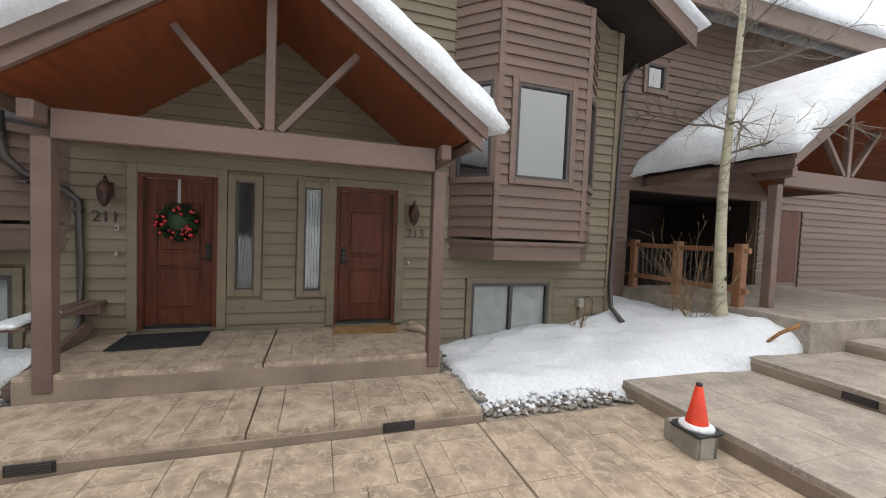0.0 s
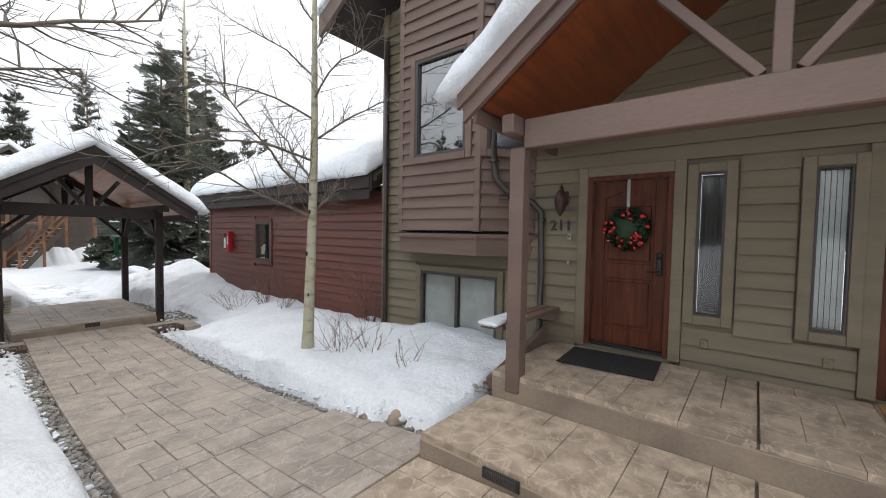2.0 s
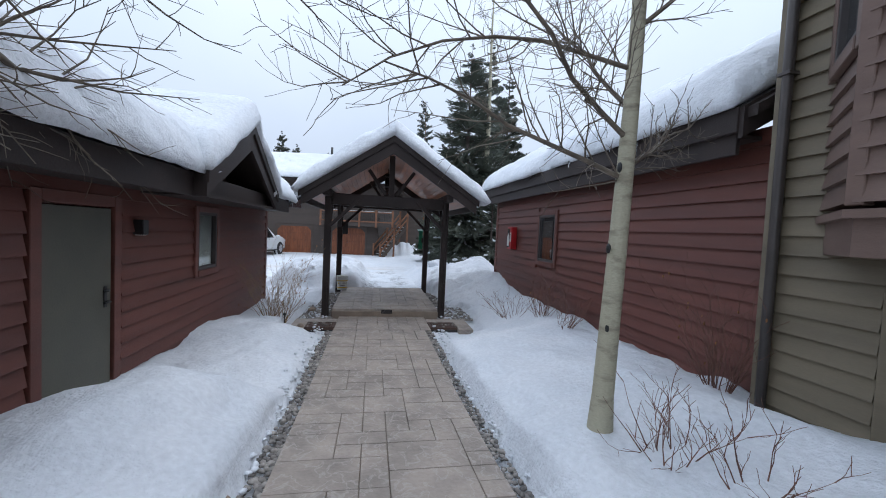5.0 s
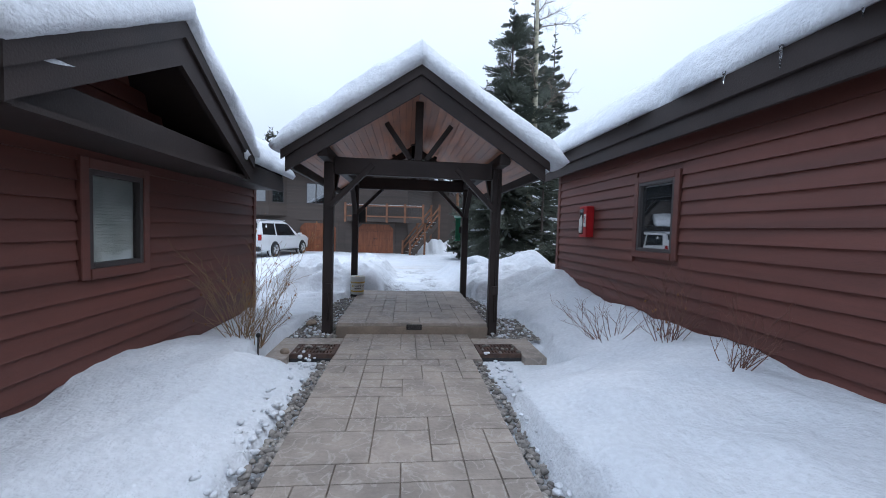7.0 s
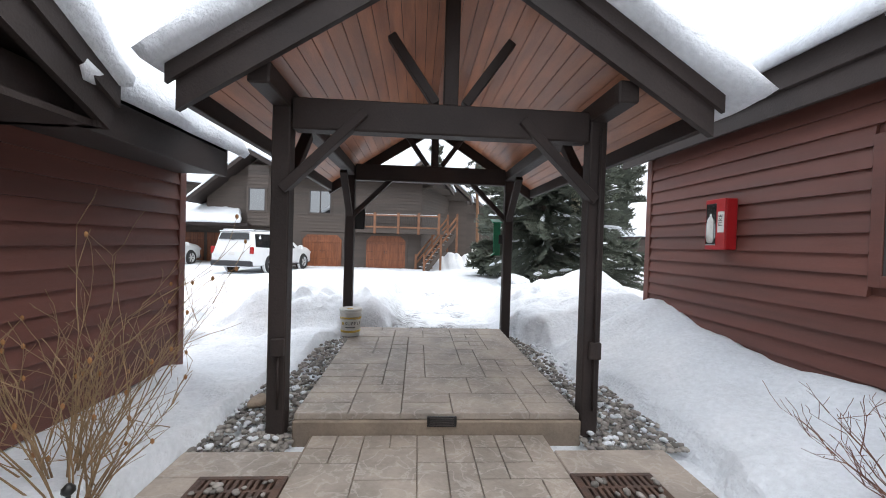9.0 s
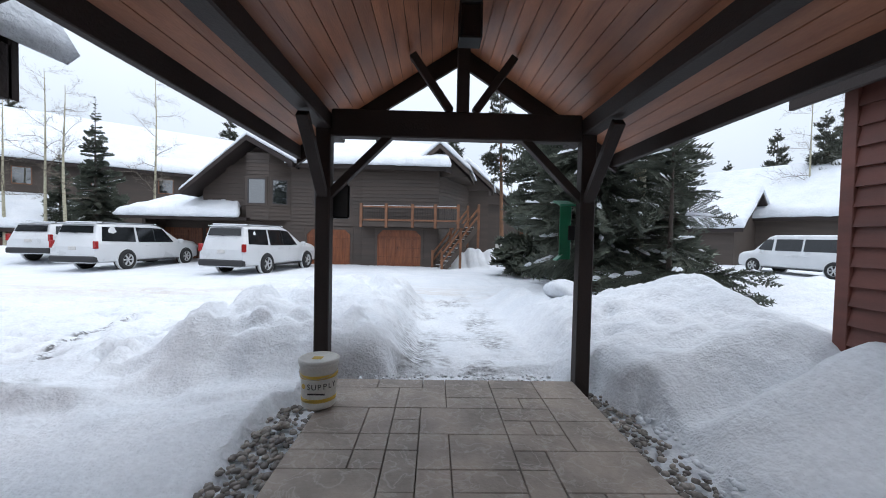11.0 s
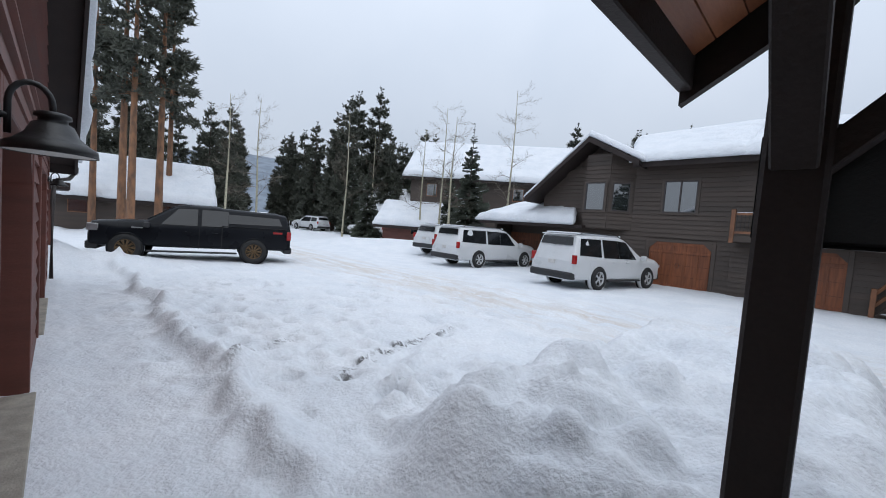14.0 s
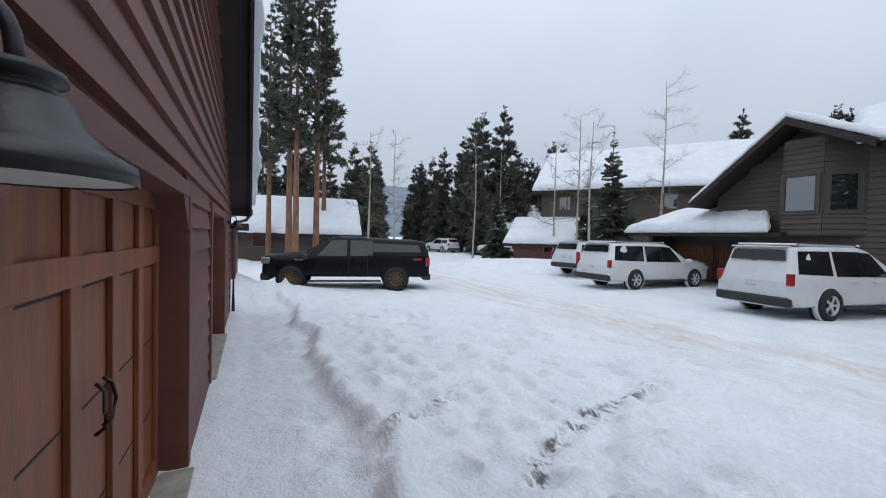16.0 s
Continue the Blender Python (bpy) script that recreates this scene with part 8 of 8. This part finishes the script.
part("post", tube(bmesh.new(), [(0, 0, -0.2), (0.08, 0, 1.3)], 0.04), M["sbark"], sp)
part("board", boxed(-0.12, 0.24, -0.06, -0.045, 0.75, 1.2, 0.01), M["whitep"], sp)
copy_thing(pine, pose(6.7, 32.2, ground_at(6.7, 32.2) - 0.1, 0, 2, 200) @ Matrix.Scale(0.55, 4))

# ---- stones, pebbles ----
def pebbles(label, zones, seed, name="pebbles", mt="peb"):
    rng = np.random.RandomState(seed)
    b = bmesh.new()
    bmesh.ops.create_icosphere(b, subdivisions=2, radius=1.0)
    bv = np.array([v.co[:] for v in b.verts])
    bf = np.array([[v.index for v in f.verts] for f in b.faces])
    b.free()
    V, F = [], []
    base = 0
    for x0, x1, y0, y1, n, lo, hi, zf in zones:
        for _ in range(n):
            x, y = rng.uniform(x0, x1), rng.uniform(y0, y1)
            s = rng.uniform(lo, hi) * np.array([1, rng.uniform(0.65, 1.0), rng.uniform(0.45, 0.7)])
            a = rng.uniform(0, 6.283)
            c, d = math.cos(a), math.sin(a)
            v = bv * s * (1 + 0.12 * rng.randn(len(bv), 1))
            v = v @ np.array([[c, d, 0], [-d, c, 0], [0, 0, 1]])
            V.append(v + np.array([x, y, zf(x, y) + s[2] * rng.uniform(0.1, 0.7)]))
            F.append(bf + base)
            base += len(bv)
    ob = new(name, np_mesh(name, np.concatenate(V), np.concatenate(F), M[mt], True))
    return tagged(ob, label, name.replace("_", " "), kind="stuff")


pz = lambda x, y: pave_z(y) - 0.035
pebbles("mixed grey river pebbles along the paved way", [
    (2.10, 2.27, 4.6, 10.8, 800, 0.012, 0.034, pz), (3.97, 4.16, 4.4, 10.8, 800, 0.012, 0.034, pz), (3.9, 4.4, 3.0, 4.5, 420, 0.014, 0.036, pz),
    (1.40, 2.12, 11.78, 13.3, 800, 0.014, 0.036, lambda x, y: -0.58), (1.65, 2.12, 13.1, 15.3, 420, 0.014, 0.034, lambda x, y: -0.55), (4.46, 5.25, 11.78, 13.2, 800, 0.014, 0.036, lambda x, y: -0.58), (4.46, 4.90, 13.1, 15.3, 380, 0.014, 0.034, lambda x, y: -0.55),
    (1.72, 2.2, 11.02, 11.42, 16, 0.015, 0.035, lambda x, y: -0.540), (4.2, 4.7, 11.02, 11.42, 16, 0.015, 0.035, lambda x, y: -0.540),
    (3.9, 4.2, -3.2, -1.4, 260, 0.015, 0.04, lambda x, y: -0.08), (4.1, 6.3, -1.50, -1.26, 220, 0.018, 0.045, lambda x, y: 0.0), (4.95, 6.4, 2.98, 3.30, 180, 0.014, 0.034, lambda x, y: 0.02)], 3)
pebbles("loose crumbs of snow along the edges of the beds", [
    (1.92, 2.13, 3.6, 10.8, 200, 0.010, 0.038, lambda x, y: pave_z(y) - 0.01 + max(0, 2.13 - x) * 0.6), (4.10, 4.32, 3.2, 10.8, 200, 0.010, 0.038, lambda x, y: pave_z(y) - 0.01 + max(0, x - 4.05) * 0.6),
    (1.42, 2.0, 11.8, 13.2, 90, 0.01, 0.035, lambda x, y: -0.555), (4.5, 5.2, 11.8, 13.2, 90, 0.01, 0.035, lambda x, y: -0.555),
    (3.95, 4.3, -3.2, -1.5, 120, 0.012, 0.04, lambda x, y: -0.05), (4.85, 5.15, 13.2, 15.3, 80, 0.012, 0.04, lambda x, y: -0.53),
    (2.3, 4.3, 15.24, 15.5, 130, 0.008, 0.028, lambda x, y: -0.43)], 8, "snow_crumbs", "snow")
rng = random.Random(12)
for x, y, s in ((4.36, 3.62, 0.14), (4.25, 4.05, 0.10), (4.40, 3.25, 0.09), (2.00, 5.9, 0.085), (1.93, 8.3, 0.08), (1.62, 11.1, 0.07), (1.95, 7.6, 0.075), (1.6, 12.6, 0.10)):
    b = bmesh.new()
    bmesh.ops.create_icosphere(b, subdivisions=3, radius=s, matrix=Matrix.Diagonal((1.2, 0.8, 0.55, 1)))
    for v in b.verts:
        v.co += v.co.normalized() * 0.5 * s * noise.noise(v.co * 9 + Vector((x, y, 0)))
    st_ = solid("boulder", b, M["stone"], "small tan boulder at the edge of the bed", "rock", "edge boulders")
    st_.location = (x, y, pave_z(y) + s * 0.15)
    st_.rotation_euler = (0, 0, rng.random() * 6)

# ---- stamped paving, stone by stone ----
TILES = {}


def tile_mesh(w, h, mt, gap):
    key = (round(w, 3), round(h, 3), mt.name, gap)
    if key not in TILES:
        b = bmesh.new()
        g, c = gap / 2, 0.7 * gap
        lo = [(g, g), (w - g, g), (w - g, h - g), (g, h - g)]
        hi = [(g + c, g + c), (w - g - c, g + c), (w - g - c, h - g - c), (g + c, h - g - c)]
        a = [b.verts.new((x, y, -0.05)) for x, y in lo]
        m_ = [b.verts.new((x, y, -0.008)) for x, y in lo]
        t_ = [b.verts.new((x, y, 0.0)) for x, y in hi]
        for p, q in ((a, m_), (m_, t_)):
            for k in range(4):
                b.faces.new((p[k], p[(k + 1) % 4], q[(k + 1) % 4], q[k]))
        b.faces.new(t_)
        TILES[key] = finish(b, "paving_stone", mt)
    return TILES[key]


def paving(parent, x0, x1, y0, y1, zf, mt, seed, cell=0.215, gap=0.005, sizes=((2, 2), (2, 1), (1, 2), (1, 1), (3, 2), (2, 1))):
    rng = random.Random(seed)
    nx_, ny_ = max(1, round((x1 - x0) / cell)), max(1, round((y1 - y0) / cell))
    cx, cy = (x1 - x0) / nx_, (y1 - y0) / ny_
    used = set()
    for j in range(ny_):
        for i in range(nx_):
            if (i, j) in used:
                continue
            opts = list(sizes)
            rng.shuffle(opts)
            for w, h in opts + [(1, 1)]:
                cells = [(i + a, j + b) for a in range(w) for b in range(h)]
                if all(c[0] < nx_ and c[1] < ny_ and c not in used for c in cells):
                    break
            used.update(cells)
            ya, yb = y0 + j * cy, y0 + (j + h) * cy
            za, zb = zf(ya), zf(yb)
            ob = new("paving_stone", tile_mesh(w * cx, h * cy, mt, gap))
            ob.parent = parent
            ob.matrix_basis = Matrix.Translation(-parent.location) @ pose(x0 + i * cx, ya, za + rng.uniform(-0.002, 0.002), math.degrees(math.atan2(zb - za, yb - ya)), 0, 0)


way = thing("walkway", "stamped grey concrete walkway between snowy beds", "walkway", (3, 7, -0.45), kind="structure")


def ramp_base(bm, x0, x1, ys, dz):
    for a, b in zip(ys, ys[1:]):
        prism(bm, [(x0, a, pave_z(a) - dz), (x0, b, pave_z(b) - dz), (x0, b, pave_z(b) - 0.3), (x0, a, pave_z(a) - 0.3)], (x1 - x0, 0, 0))
    return bm


under("bed", ramp_base(bmesh.new(), 2.25, 4.02, [3.0, 4.6, 6.2, 7.8, 12.0], 0.018), M["concb"], way)
under("bed", ramp_base(bmesh.new(), 2.26, 4.15, [10.80, 12.0], 0.02), M["concb"], way)
paving(way, 2.25, 4.02, 4.5, 10.80, pave_z, M["conc2"], 2)
paving(way, 2.265, 4.145, 10.80, 12.0, pave_z, M["conc2"], 13)
paving(way, 2.25, 4.2, 3.0, 4.5, pave_z, M["conc2"], 3)
fore = thing("forecourt", "warm stamped concrete forecourt before the porch", "paving", (2, 0, -0.06), kind="structure")
under("bed", ramp_base(bmesh.new(), -1.2, 4.0, [-3.28, 0, 1.8, 3.0], 0.018), M["concb"], fore)
for (x0, x1), (y0, y1), sd in (((1.75, 3.89), (-3.28, -1.30), 4), ((1.75, 3.89), (-1.28, 0.80), 5), ((1.75, 3.89), (0.82, 2.98), 6), ((-1.2, 1.73), (-3.28, 0.80), 7), ((-1.2, 1.73), (0.82, 2.98), 8), ((3.91, 4.1), (-3.28, -1.40), 9)):
    paving(fore, x0, x1, y0, y1, pave_z, M["conc"] if sd < 9 else M["conc2"], sd, 0.24, 0.003)
for y0, y1, sd in ((-1.215, 0.79, 10), (0.805, 2.915, 11)):
    paving(slab1, 4.935, 6.42, y0, y1, lambda y: 0.285, M["conc"], sd, 0.24, 0.003)
    paving(slab2, 3.91, 4.925, y0 - (0.13 if sd == 10 else 0), y1 + (0.05 if sd == 11 else 0), lambda y: 0.03, M["conc"], sd + 20, 0.24, 0.003)
paving(pslab, 2.11, 4.46, PY0, PY1 - 0.12, lambda y: PZ, M["conc2"], 12)
for k, ob in enumerate([o for o in bpy.data.objects if o.name.startswith("terrace")]):
    x0, x1, y0, y1, z = ((1.93, 4.15, -5.35, -3.28, 0.08), (1.93, 4.15, -7.2, -5.35, 0.25), (1.93, 4.15, -9.7, -7.2, 0.42), (1.0, 4.15, -14, -9.7, 0.6))[k]
    paving(ob, x0 + 0.01, x1 - 0.01, y0 + 0.01, y1 - 0.01, lambda y, z=z: z, M["conc2"], 40 + k, 0.45, 0.003)
